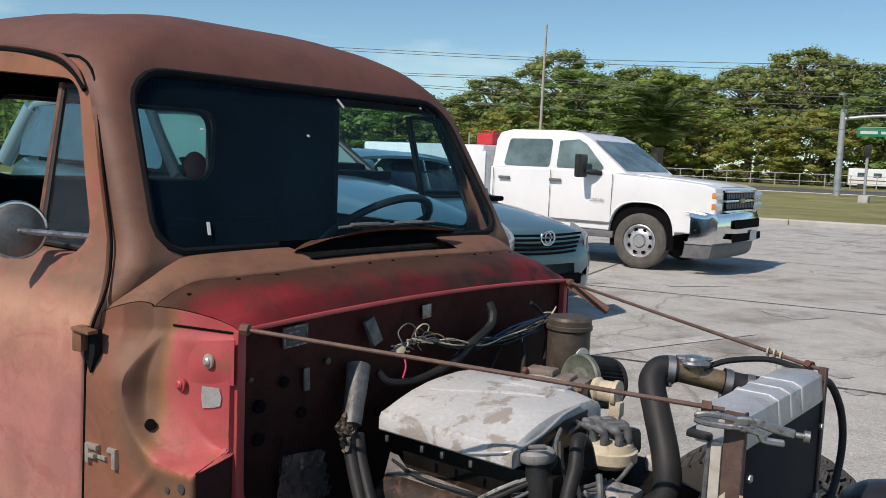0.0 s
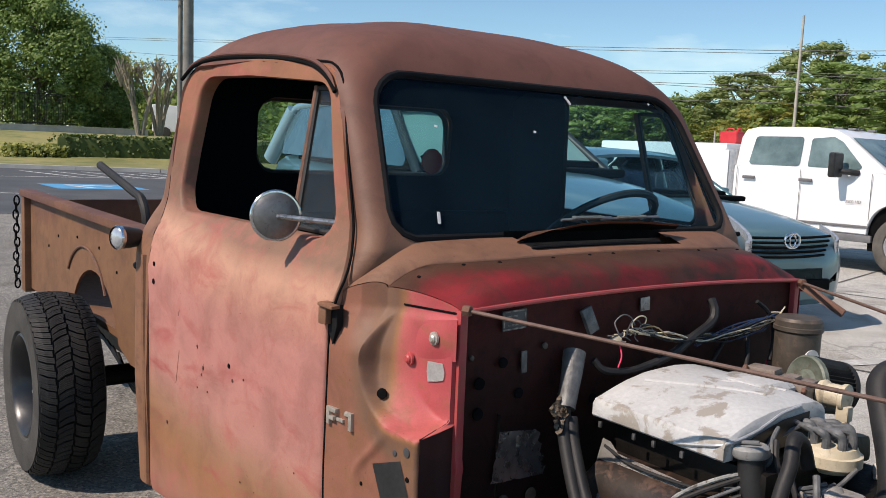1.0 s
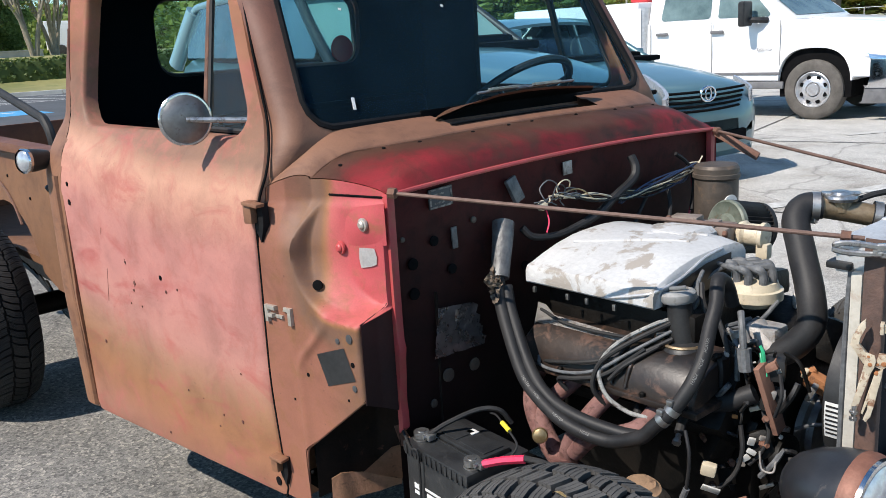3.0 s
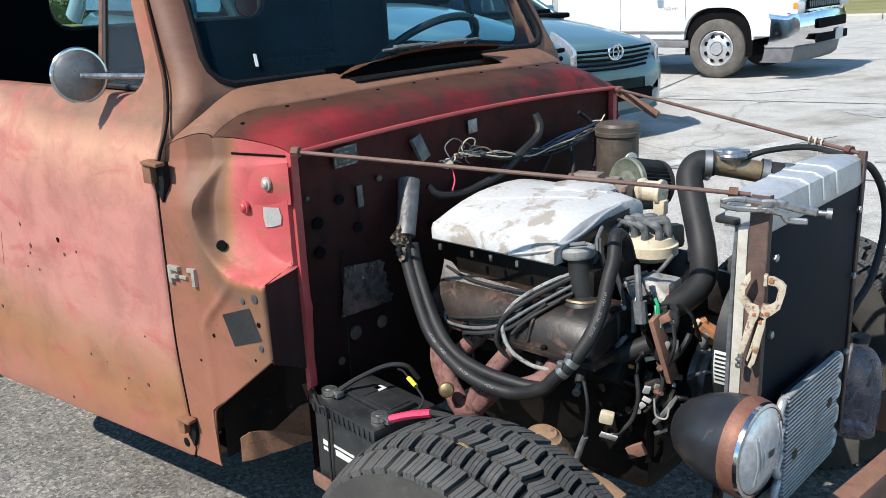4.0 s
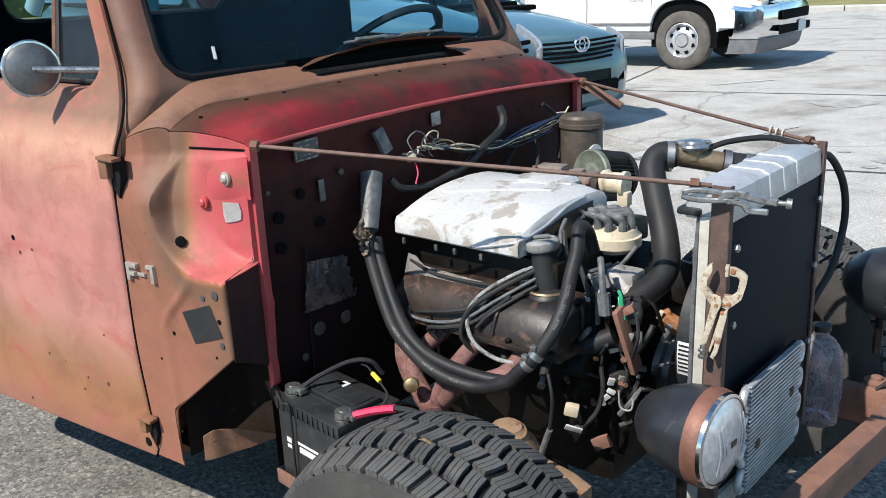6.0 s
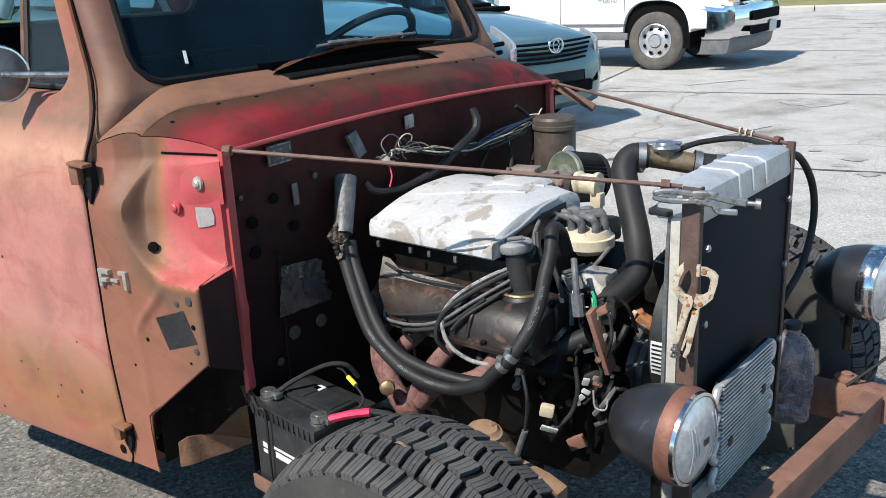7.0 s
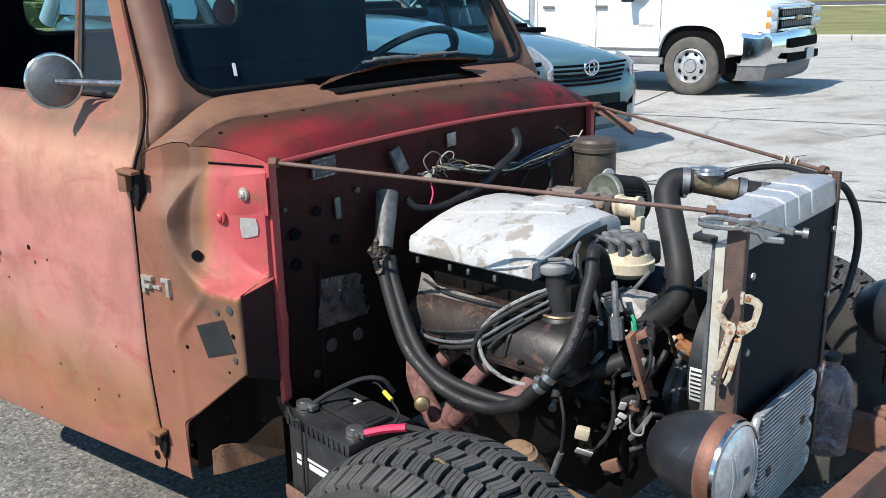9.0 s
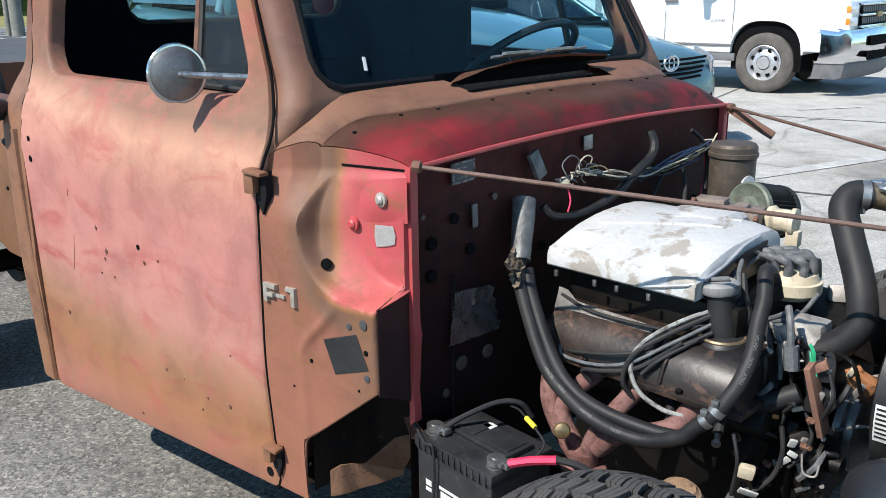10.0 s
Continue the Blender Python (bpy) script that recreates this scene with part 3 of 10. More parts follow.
def ground_material():
    m, n, l, b = nodes_of("worn_pavement")
    g = n.new("ShaderNodeNewGeometry")
    s = n.new("ShaderNodeSeparateXYZ")
    l.new(g.outputs["Position"], s.inputs[0])
    big = noise_node(n, l, 0.35, 7, 0.6, 0.6)
    med = noise_node(n, l, 2.4, 8, 0.65, 0.4)
    fine = noise_node(n, l, 55, 6, 0.7)
    grit = noise_node(n, l, 150, 5, 0.75)
    # pale concrete towards +y, grey worn asphalt under and behind the truck
    e = n.new("ShaderNodeMath")
    e.operation = "MULTIPLY_ADD"
    e.inputs[1].default_value = 1.6
    l.new(big, e.inputs[0])
    l.new(s.outputs["Y"], e.inputs[2])
    k = n.new("ShaderNodeMapRange")
    k.interpolation_type = "SMOOTHSTEP"
    k.inputs["From Min"].default_value, k.inputs["From Max"].default_value = 1.2, 4.2
    l.new(e.outputs[0], k.inputs["Value"])
    asphalt = ramp(n, l, med, [(0.3, (0.17, 0.163, 0.15)), (0.7, (0.295, 0.283, 0.262))])
    concrete = ramp(n, l, med, [(0.28, (0.35, 0.34, 0.315)), (0.45, (0.51, 0.497, 0.466)), (0.72, (0.60, 0.584, 0.55))])
    col = mix(n, l, k.outputs[0], asphalt, concrete)
    stain = ramp(n, l, noise_node(n, l, 0.55, 6, 0.6, 1.2), [(0.52, (1, 1, 1)), (0.6, (0.78, 0.75, 0.72)), (0.7, (0.46, 0.44, 0.42))])
    col = mix(n, l, 0.8, col, stain, "MULTIPLY")
    col = mix(n, l, 0.6, col, ramp(n, l, fine, [(0.3, (0.6, 0.6, 0.6)), (0.65, (1.05, 1.05, 1.05))]), "MULTIPLY")
    col = mix(n, l, 0.75, col, ramp(n, l, grit, [(0.34, (0.32, 0.32, 0.32)), (0.68, (1.4, 1.4, 1.4))]), "MULTIPLY")
    # loose pale and dark stones in the worn surface
    st = n.new("ShaderNodeTexVoronoi")
    st.inputs["Scale"].default_value = 95
    tcs = n.new("ShaderNodeTexCoord")
    l.new(tcs.outputs["Object"], st.inputs["Vector"])
    sc = n.new("ShaderNodeSeparateColor")
    l.new(st.outputs["Color"], sc.inputs[0])
    stones = ramp(n, l, sc.outputs[0], [(0.0, (0.42, 0.42, 0.42)), (0.45, (0.9, 0.9, 0.9)), (0.8, (1.1, 1.09, 1.06)), (1.0, (1.75, 1.7, 1.6))])
    inv = n.new("ShaderNodeMapRange")
    inv.inputs["To Min"].default_value, inv.inputs["To Max"].default_value = 0.95, 0.35
    l.new(k.outputs[0], inv.inputs["Value"])
    col = mix(n, l, inv.outputs[0], col, stones, "MULTIPLY")
    v = n.new("ShaderNodeTexVoronoi")
    v.feature = "DISTANCE_TO_EDGE"
    v.inputs["Scale"].default_value = 0.42
    tc = n.new("ShaderNodeTexCoord")
    w = n.new("ShaderNodeMix")
    w.data_type = "VECTOR"
    nz = n.new("ShaderNodeTexNoise")
    nz.inputs["Scale"].default_value, nz.inputs["Detail"].default_value = 1.6, 6
    l.new(tc.outputs["Object"], nz.inputs["Vector"])
    w.inputs[0].default_value = 0.3
    l.new(tc.outputs["Object"], w.inputs[4])
    l.new(nz.outputs["Color"], w.inputs[5])
    l.new(w.outputs[1], v.inputs["Vector"])
    crack = ramp(n, l, v.outputs["Distance"], [(0.0, (0.5, 0.5, 0.5)), (0.006, (1, 1, 1))])
    col = mix(n, l, 0.75, col, crack, "MULTIPLY")
    l.new(col, b.inputs["Base Color"])
    b.inputs["Roughness"].default_value = 0.88
    bump(n, l, b, grit, 0.5, 0.006)
    return m


M["ground"] = ground_material()
M["asphalt"] = surf("dark_lot_asphalt", (0.05, 0.055, 0.062), (0.085, 0.09, 0.098), 0.8, 0.85, 0, 0.3, 60)
M["road"] = surf("road_asphalt", (0.07, 0.07, 0.072), (0.11, 0.108, 0.105), 0.3, 0.85, 0, 0.2, 30)
M["grass"] = surf("dry_lawn", (0.17, 0.17, 0.055), (0.29, 0.26, 0.10), 0.25, 0.95, 0, 0.5, 6, (0.10, 0.13, 0.035), (0.5, 0.7))
M["kerb"] = surf("kerb_concrete", (0.40, 0.385, 0.35), (0.54, 0.52, 0.48), 1.2, 0.9, 0, 0.3, 40)
M["paintline"] = surf("road_marking_white", (0.6, 0.6, 0.58), (0.74, 0.74, 0.72), 3, 0.75, 0, 0.1, 60, (0.3, 0.3, 0.29), (0.6, 0.75))
M["paintworn"] = surf("worn_marking_remnant", (0.4, 0.395, 0.375), (0.62, 0.62, 0.6), 5, 0.8, 0, 0.15, 70, (0.38, 0.37, 0.35), (0.42, 0.56))
M["paintblue"] = surf("road_marking_blue", (0.05, 0.27, 0.5), (0.08, 0.34, 0.6), 3, 0.75, 0, 0.1, 60)
M["paintyellow"] = surf("road_marking_yellow", (0.5, 0.36, 0.08), (0.6, 0.45, 0.12), 3, 0.75, 0, 0.1, 60)
M["joint"] = surf("tar_joint", (0.07, 0.068, 0.065), (0.12, 0.115, 0.11), 3, 0.9, 0, 0.2, 60)
M["oil"] = surf("old_oil_stain", (0.27, 0.26, 0.24), (0.44, 0.43, 0.41), 7.0, 0.8, 0, 0.1, 60)

g_bm = B()
edge = [-2500, -600, -120, -40, -12, 0, 12, 40, 120, 600, 2500]
gv = [[g_bm.verts.new((x, y, 0)) for y in edge] for x in edge]
for i in range(len(edge) - 1):
    for j in range(len(edge) - 1):
        g_bm.faces.new((gv[i][j], gv[i + 1][j], gv[i + 1][j + 1], gv[i][j + 1]))
ground = tagged(link_mesh("ground", g_bm, M["ground"], 0), "worn grey asphalt and pale concrete parking lot", "ground", kind="structure")


def slab(name, corners, z, material, label, category, thick=None, kind="structure"):
    """A flat piece of ground with an edge, from its corners in order."""
    bm = B()
    t = z if thick is None else thick
    top = [bm.verts.new((c[0], c[1], z)) for c in corners]
    low = [bm.verts.new((c[0], c[1], z - t - 0.02)) for c in corners]
    bm.faces.new(top)
    for i in range(len(top)):
        j = (i + 1) % len(top)
        bm.faces.new((top[i], low[i], low[j], top[j]))
    bmesh.ops.recalc_face_normals(bm, faces=bm.faces[:])
    return tagged(link_mesh(name, bm, material, 0), label, category, kind=kind)


def kerb(corners, w, h, label):
    """A run of kerb stones along a line."""
    holder = thing("kerb", label, "kerb", kind="structure")
    a, b = Vector((*corners[0], 0)), Vector((*corners[1], 0))
    d = (b - a).normalized()
    q = Vector((-d.y, d.x, 0))
    n = max(1, int((b - a).length / 3.0))
    for i in range(n):
        p, r = a.lerp(b, i / n) + d * 0.012, a.lerp(b, (i + 1) / n) - d * 0.012
        bm = B()
        prof = [(0, -0.02), (0, h - 0.04), (0.03, h), (w, h), (w, -0.02)]
        loft(bm, [[p + q * u + Vector((0, 0, z)) for u, z in prof], [r + q * u + Vector((0, 0, z)) for u, z in prof]], True, True, True)
        part("kerb_stone", bm, M["kerb"], holder, smooth=0)
    return holder


def decal(name, corners, material, label, z=0.004, category="marking"):
    bm = B()
    bm.faces.new([bm.verts.new((c[0], c[1], z)) for c in corners])
    bm.normal_update()
    for f in bm.faces:
        if f.normal.z < 0:
            f.normal_flip()
    return tagged(link_mesh(name, bm, material, 0), label, category, kind="structure")


def strip(name, a, b, w, material, label, z=0.004, category="marking"):
    a, b = Vector((*a, 0)), Vector((*b, 0))
    d = (b - a).normalized()
    q = Vector((-d.y, d.x, 0)) * w / 2
    return decal(name, [a - q, b - q, b + q, a + q], material, label, z, category)


# lawn, kerb and road beyond the lot, towards +y
slab("lawn", [un(-260, 25.2), un(200, 25.2), un(200, 66), un(-260, 66)], 0.12, M["grass"], "mown dry green lawn between lot and road", "lawn")
kerb((un(-60, 24.9)[:2], un(40, 24.9)[:2]), 0.3, 0.15, "low pale concrete kerb along the lawn")
slab("road", [un(-300, 66.3), un(260, 66.3), un(260, 92), un(-300, 92)], 0.03, M["road"], "grey asphalt main road across the distance", "road")
kerb((un(-120, 66.0)[:2], un(60, 66.0)[:2]), 0.3, 0.16, "pale concrete kerb at the road edge")
slab("verge", [un(-400, 92), un(300, 92), un(300, 420), un(-400, 420)], 0.14, M["grass"], "rough grass beyond the road", "lawn")
strip("stop_line", un(-23.5, 68)[:2], un(-28.5, 91)[:2], 1.6, M["paintline"], "worn white stop line on the road", 0.036)
strip("lane_line", un(-150, 79.3)[:2], un(80, 79.3)[:2], 0.14, M["paintyellow"], "faded yellow centre line", 0.036)
# lot beyond the truck bed, with a marked bay
slab("parking_lot", [(-16.2, -30), (-15.4, 14), (-24, 24), (-60, 24), (-60, -30)], 0.004, M["asphalt"], "dark blue-grey asphalt parking lot", "parking lot")
strip("bay_line", (-25.5, -9), (-21.0, 3.2), 0.12, M["paintline"], "white painted parking bay line", 0.008)
for k in range(7):
    strip("hatch_line", (-34.5 + 0.1 * k, 5.2 + 1.05 * k), (-29.8 + 0.1 * k, 6.1 + 1.05 * k), 0.13, M["paintline"], "white painted hatch stripe of the access aisle", 0.008)
strip("bay_line", (-30.0, 1.5), (-29.2, 13.6), 0.12, M["paintline"], "white painted parking bay line", 0.008)
decal("accessible_bay_marking", [(-25.6, 3.9), (-23.2, 3.9), (-22.8, 6.2), (-25.2, 6.2)], M["paintblue"], "blue painted accessible parking square", 0.008)
strip("bay_symbol", (-25.0, 4.5), (-24.3, 5.6), 0.22, M["paintline"], "white wheelchair symbol worn on blue paint", 0.012)
strip("bay_symbol", (-24.5, 4.5), (-23.5, 4.9), 0.2, M["paintline"], "white wheelchair symbol worn on blue paint", 0.012)
kerb(((-44, -10), (-33.5, 13.5)), -0.35, 0.16, "pale concrete kerb below the hedge")


def bank(u, v):
    """The lawn rises as a low bank behind the hedge."""
    y = -70 + 140 * u
    x0 = float(np.interp(y, [-70, -10, 13.6, 40, 70], [-70.5, -44.3, -33.9, -30, -25]))
    x = x0 + (-190 - x0) * v ** 2.2
    d = x0 - x
    t = max(0.0, min(1.0, (d - 4.0) / 15.0))
    return Vector((x, y, 0.14 + 1.36 * t * t * (3 - 2 * t)))


bm = B()
grid(bm, 60, 40, bank)
for f in bm.faces:
    f.normal_update()
    if f.normal.z < 0:
        f.normal_flip()
tagged(link_mesh("lawn_bank", bm, M["grass"], 40), "sunlit dry lawn rising behind the hedge", "lawn", kind="structure")
# joints, patches and stains of the pale lot
for a, b, w in (((-6.0, 3.3), (6.5, 6.3), 0.035), ((-5.5, 7.4), (8, 10.6), 0.03), ((-3.0, 3.0), (-5.9, 15), 0.03), ((1.6, 3.4), (-1.4, 16), 0.03), ((-7, 12.2), (9, 16.0), 0.03), ((-8, 17), (9, 21), 0.04)):
    strip("lot_joint", a, b, w, M["joint"], "dark tar-filled joint in the concrete", 0.005, "joint")
for a, b, w in (((-1.95, 4.3), (-1.35, 6.25), 0.16), ((-3.2, 8.6), (-2.75, 9.3), 0.12), ((0.5, 4.6), (0.95, 5.3), 0.34)):
    strip("bay_line", a, b, w, M["paintworn"], "worn white paint remnant on concrete", 0.006)
random.seed(5)
for x, y, rx, ry in ((-1.42, 7.74, 0.3, 0.3), (-0.28, 5.12, 0.08, 0.1), (-2.74, 8.03, 0.08, 0.08), (-0.06, 4.66, 0.07, 0.08), (-0.3, 4.85, 0.05, 0.05), (-0.62, 5.3, 0.05, 0.05), (0.2, 6.4, 0.12, 0.14), (-0.6, 9.1, 0.3, 0.25), (1.0, 7.2, 0.35, 0.25), (-4.2, 8.0, 0.4, 0.3)):
    decal("oil_stain", [(x + rx * math.cos(a) * (1 + random.uniform(-.25, .25)), y + ry * math.sin(a) * (1 + random.uniform(-.25, .25))) for a in (k * 0.3307 for k in range(19))], M["oil"], "dark old oil stain soaked into concrete", 0.0045, "stain")


# ---- the old pickup: cab ----
def lerp_tab(x, xs, ys):
    return float(np.interp(x, xs, ys))


def half_width(x, z):
    """Half the cab's width at its sides."""
    return 0.733 - 0.0985 * x - lerp_tab(z, [0.3, 1.05, 1.1, 1.15, 1.2, 1.26, 1.4, 1.64, 1.8], [0.018, 0, 0.006, 0.022, 0.05, 0.073, 0.1, 0.155, 0.2])


LEVELS = [(0.33, -0.30, 0.735, -1.50, 0.855, 0.03, 0.15), (0.7, -0.30, 0.752, -1.50, 0.873, 0.03, 0.15), (1.08, -0.30, 0.752, -1.50, 0.87, 0.03, 0.15),
          (1.14, -0.262, 0.735, -1.50, 0.852, 0.04, 0.15), (1.2, -0.245, 0.703, -1.50, 0.82, 0.05, 0.16), (1.243, -0.262, 0.685, -1.50, 0.79, 0.05, 0.17),
          (1.4, -0.348, 0.668, -1.49, 0.77, 0.05, 0.18), (1.6, -0.457, 0.65, -1.475, 0.74, 0.07, 0.19), (1.655, -0.49, 0.633, -1.46, 0.72, 0.11, 0.2),
          (1.71, -0.537, 0.595, -1.435, 0.685, 0.15, 0.22), (1.755, -0.605, 0.54, -1.395, 0.625, 0.18, 0.24), (1.792, -0.695, 0.445, -1.32, 0.53, 0.18, 0.24),
          (1.82, -0.81, 0.30, -1.19, 0.36, 0.14, 0.16), (1.83, -0.89, 0.13, -1.08, 0.16, 0.06, 0.07)]


def cab_ring(z, f, wf, r, wr, rf, rr):
    pts = []
    pts += [(f, y) for y in np.linspace(-(wf - rf), wf - rf, 71)]
    pts += [(f - rf + rf * math.cos(a), wf - rf + rf * math.sin(a)) for a in np.linspace(0, math.pi / 2, 13)[1:]]
    pts += [(f - rf + (r + rr - f + rf) * t, wf + (wr - wf) * t) for t in np.linspace(0, 1, 70)[1:]]
    pts += [(r + rr - rr * math.sin(a), wr - rr + rr * math.cos(a)) for a in np.linspace(0, math.pi / 2, 12)[1:]]
    pts += [(r, y) for y in np.linspace(wr - rr, -(wr - rr), 61)[1:]]
    pts += [(r + rr - rr * math.cos(a), -(wr - rr) - rr * math.sin(a)) for a in np.linspace(0, math.pi / 2, 12)[1:]]
    pts += [(r + rr + (f - rf - r - rr) * t, -(wr + (wf - wr) * t)) for t in np.linspace(0, 1, 70)[1:]]
    pts += [(f - rf + rf * math.sin(a), -(wf - rf) - rf * math.cos(a)) for a in np.linspace(0, math.pi / 2, 13)[1:-1]]
    return [Vector((x, y, z)) for x, y in pts]


def inside(pts, poly):
    """Which of the points (n, 2) lie within an outline."""
    x, y = pts[:, 0], pts[:, 1]
    res = np.zeros(len(pts), bool)
    p = np.array(poly)
    for (x0, y0), (x1, y1) in zip(p, np.roll(p, -1, 0)):
        if y0 != y1:
            res ^= ((y0 > y) != (y1 > y)) & (x < (x1 - x0) * (y - y0) / (y1 - y0) + x0)
    return res


def nearest(pt, poly):
    best, bd = None, 9e9
    p = Vector(pt)
    for a, b in zip(poly, poly[1:] + poly[:1]):
        a, b = Vector(a), Vector(b)
        t = max(0, min(1, (p - a).dot(b - a) / max(1e-12, (b - a).length_squared)))
        q = a.lerp(b, t)
        if (q - p).length < bd:
            best, bd = q, (q - p).length
    return best


def cab_loft(shrink, openings, thick):
    """The cab's skin with its openings. openings: (outline, to plane, back to space, which faces)."""
    fine = list(np.linspace(0.33, 1.08, 16)) + list(np.linspace(1.08, 1.64, 64)[1:]) + list(np.linspace(1.64, 1.83, 30)[1:])
    tab = np.array(LEVELS)
    loops = []
    for z in fine:
        v = [float(np.interp(z, tab[:, 0], tab[:, c])) for c in range(1, 7)]
        # smooth the table a little
        v = [sum(float(np.interp(z + dz, tab[:, 0], tab[:, c])) for dz in (-0.02, -0.01, 0, 0.01, 0.02)) / 5 if 1.05 < z < 1.80 else v[c - 1] for c in range(1, 7)]
        if shrink:
            v[0] -= shrink; v[1] -= shrink; v[2] += shrink; v[3] -= shrink
            v[4], v[5] = max(0.01, min(v[4], v[1] - 0.01)), max(0.01, min(v[5], v[3] - 0.01))
        loops.append(cab_ring(z - shrink * (1.0 if z > 1.6 else 0.0), *v))
    bm = B()
    loft(bm, loops, True, False, True)
    for poly, to2, side_ok, back in openings:
        fs = bm.faces[:]
        cs = [f.calc_center_median() for f in fs]
        hit_in = inside(np.array([to2(c) for c in cs]), poly)
        gone = [f for f, c, h in zip(fs, cs, hit_in) if h and side_ok(c)]
        rim = {v for f in gone for v in f.verts}
        bmesh.ops.delete(bm, geom=gone, context="FACES")
        for v in rim:
            if v.is_valid and v.link_faces:
                back(v, nearest(to2(v.co), poly))
    if thick:
        thicken(bm, thick)
    return bm


DOOR = round_loop([(-1.305, 0.318), (-0.314, 0.335), (-0.331, 0.64), (-0.305, 1.035), (-0.275, 1.15), (-0.515, 1.648), (-0.95, 1.687), (-1.375, 1.676), (-1.285, 1.15)],
                  [0.02, 0.02, 1.2, 0.1, 0.06, 0.12, 1.2, 0.09, 0.3], 8)
WINDOW = round_loop([(-1.222, 1.229), (-0.374, 1.217), (-0.545, 1.598), (-0.95, 1.628), (-1.246, 1.634)], [0.085, 0.055, 0.09, 0.8, 0.07], 8)
WS_Z = Vector((-0.479, 0, 0.878))      # up along the windshield
WS_O = Vector((-0.268, 0, 1.236))
WS_N = Vector((0.878, 0, 0.479))
WS = round_loop([(-0.634, -0.012), (0.634, -0.012), (0.572, 0.432), (-0.572, 0.432)], [0.065, 0.065, 0.10, 0.10], 12)
WS = [(a, b + 0.046 * (1 - (a / 0.62) ** 2) * (b / 0.432) + 0.010 * (1 - (a / 0.62) ** 2) * (1 - b / 0.432)) for a, b in WS]


def ws_pt(a, b, out=0.0):
    return WS_O + Vector((0, a, 0)) + WS_Z * b + WS_N * out


REAR = round_loop([(-0.42, 1.335), (0.42, 1.335), (0.42, 1.60), (-0.42, 1.60)], 0.07, 8)

truck = thing("pickup_truck", "rusted vintage pickup truck with faded pink-red doors and no hood", "truck", (-0.9, 0, 0))
truck.matrix_world = Matrix()


def shrunk(lp, d):
    c = Vector((sum(p[0] for p in lp) / len(lp), sum(p[1] for p in lp) / len(lp)))
    return [tuple(Vector(p) + (c - Vector(p)).normalized() * d) for p in lp]


def set_xz(v, q):
    v.co.x, v.co.z = q.x, q.y


def set_yz(v, q):
    v.co.y, v.co.z = q.x, q.y


def set_ws(v, q):
    o = (v.co - WS_O).dot(WS_N)
    v.co = ws_pt(q.x, q.y, o)


def openings(d):
    return [(shrunk(DOOR, 0.014 + d), lambda c: (c.x, c.z), lambda c: abs(c.y) > 0.5 and c.x > -1.44, set_xz),
            (shrunk(WS, d), lambda c: (c.y, (c - WS_O).dot(WS_Z)), lambda c: c.x > -0.62 and abs(c.y) < 0.64, set_ws),
            (shrunk(REAR, d), lambda c: (c.y, c.z), lambda c: c.x < -1.3, set_yz)]


cab_shell = part("cab_shell", cab_loft(0.0, openings(0.0), 0.01), M["cab"], truck, "brown rusted rounded cab and roof", 45)
# Extra inner skin in near-black puts the cabin's shade into colour.
part("cab_lining", cab_loft(0.028, openings(-0.004), 0.0), M["lining"], truck, "cab lining coloured black for shade", 45)


def polar(lp, c, angles):
    """Where rays from c at the given angles leave an outline."""
    out = []
    pts = [Vector(p) - Vector(c) for p in lp]
    for a in angles:
        d, best = Vector((math.cos(a), math.sin(a))), None
        for p, q in zip(pts, pts[1:] + pts[:1]):
            e = q - p
            den = d.x * e.y - d.y * e.x
            if abs(den) < 1e-12:
                continue
            t = (p.x * e.y - p.y * e.x) / den
            s = (p.x * d.y - p.y * d.x) / den
            if t > 0 and -1e-6 <= s <= 1 + 1e-6 and (best is None or t > best):
                best = t
        out.append(Vector(c) + d * best)
    return out


def door_panel(sgn):
    c = (-0.82, 1.41)
    ang = sorted({round(math.atan2(p[1] - c[1], p[0] - c[0]), 5) for p in DOOR + WINDOW} | {round(a, 5) for a in np.linspace(-math.pi, math.pi, 120, endpoint=False)})
    inner, outer = polar(WINDOW, c, ang), polar([(x + (0.006 if x < -0.8 else -0.006), z + (0.004 if z < 1 else -0.006)) for x, z in DOOR], c, ang)

    def at(p, inn=0.0):
        return Vector((p.x, sgn * (half_width(p.x, p.y) + 0.004 - inn), p.y))
    loops = [[at(p, 0.045) for p in inner], [at(p, 0.012) for p in inner]]
    for t in (0.02, 0.06, 0.12, 0.2, 0.28, 0.36, 0.44, 0.52, 0.6, 0.68, 0.76, 0.84, 0.92, 0.985):
        loops.append([at(a.lerp(b, t), 0.006 * (1 - min(1, t / 0.06))) for a, b in zip(inner, outer)])
    loops += [[at(b, 0.004) for b in outer], [at(b, 0.035) for b in outer]]
    bm = B()
    loft(bm, loops)
    if sgn * sum(f.normal.y * f.calc_area() for f in bm.faces) < 0:
        bmesh.ops.reverse_faces(bm, faces=bm.faces[:])
    return bm


def rim_tube(bm, pts, r, seg=8):
    n = len(pts)
    path = [Vector(p) for p in pts]
    rings, u = [], None
    for i, p in enumerate(path):
        d = (path[(i + 1) % n] - path[i - 1]).normalized()
        if u is None:
            u = frame_of(d)[1]
        u = (u - d * u.dot(d)).normalized()
        w = d.cross(u)
        rings.append([p + (u * math.cos(a) + w * math.sin(a)) * r for a in (2 * math.pi * k / seg for k in range(seg))])
    rows = [[bm.verts.new(v) for v in rg] for rg in rings]
    for i in range(n):
        p, q = rows[i], rows[(i + 1) % n]
        for k in range(seg):
            j = (k + 1) % seg
            bm.faces.new((p[k], p[j], q[j], q[k]))
    bmesh.ops.recalc_face_normals(bm, faces=bm.faces[:])
    return bm


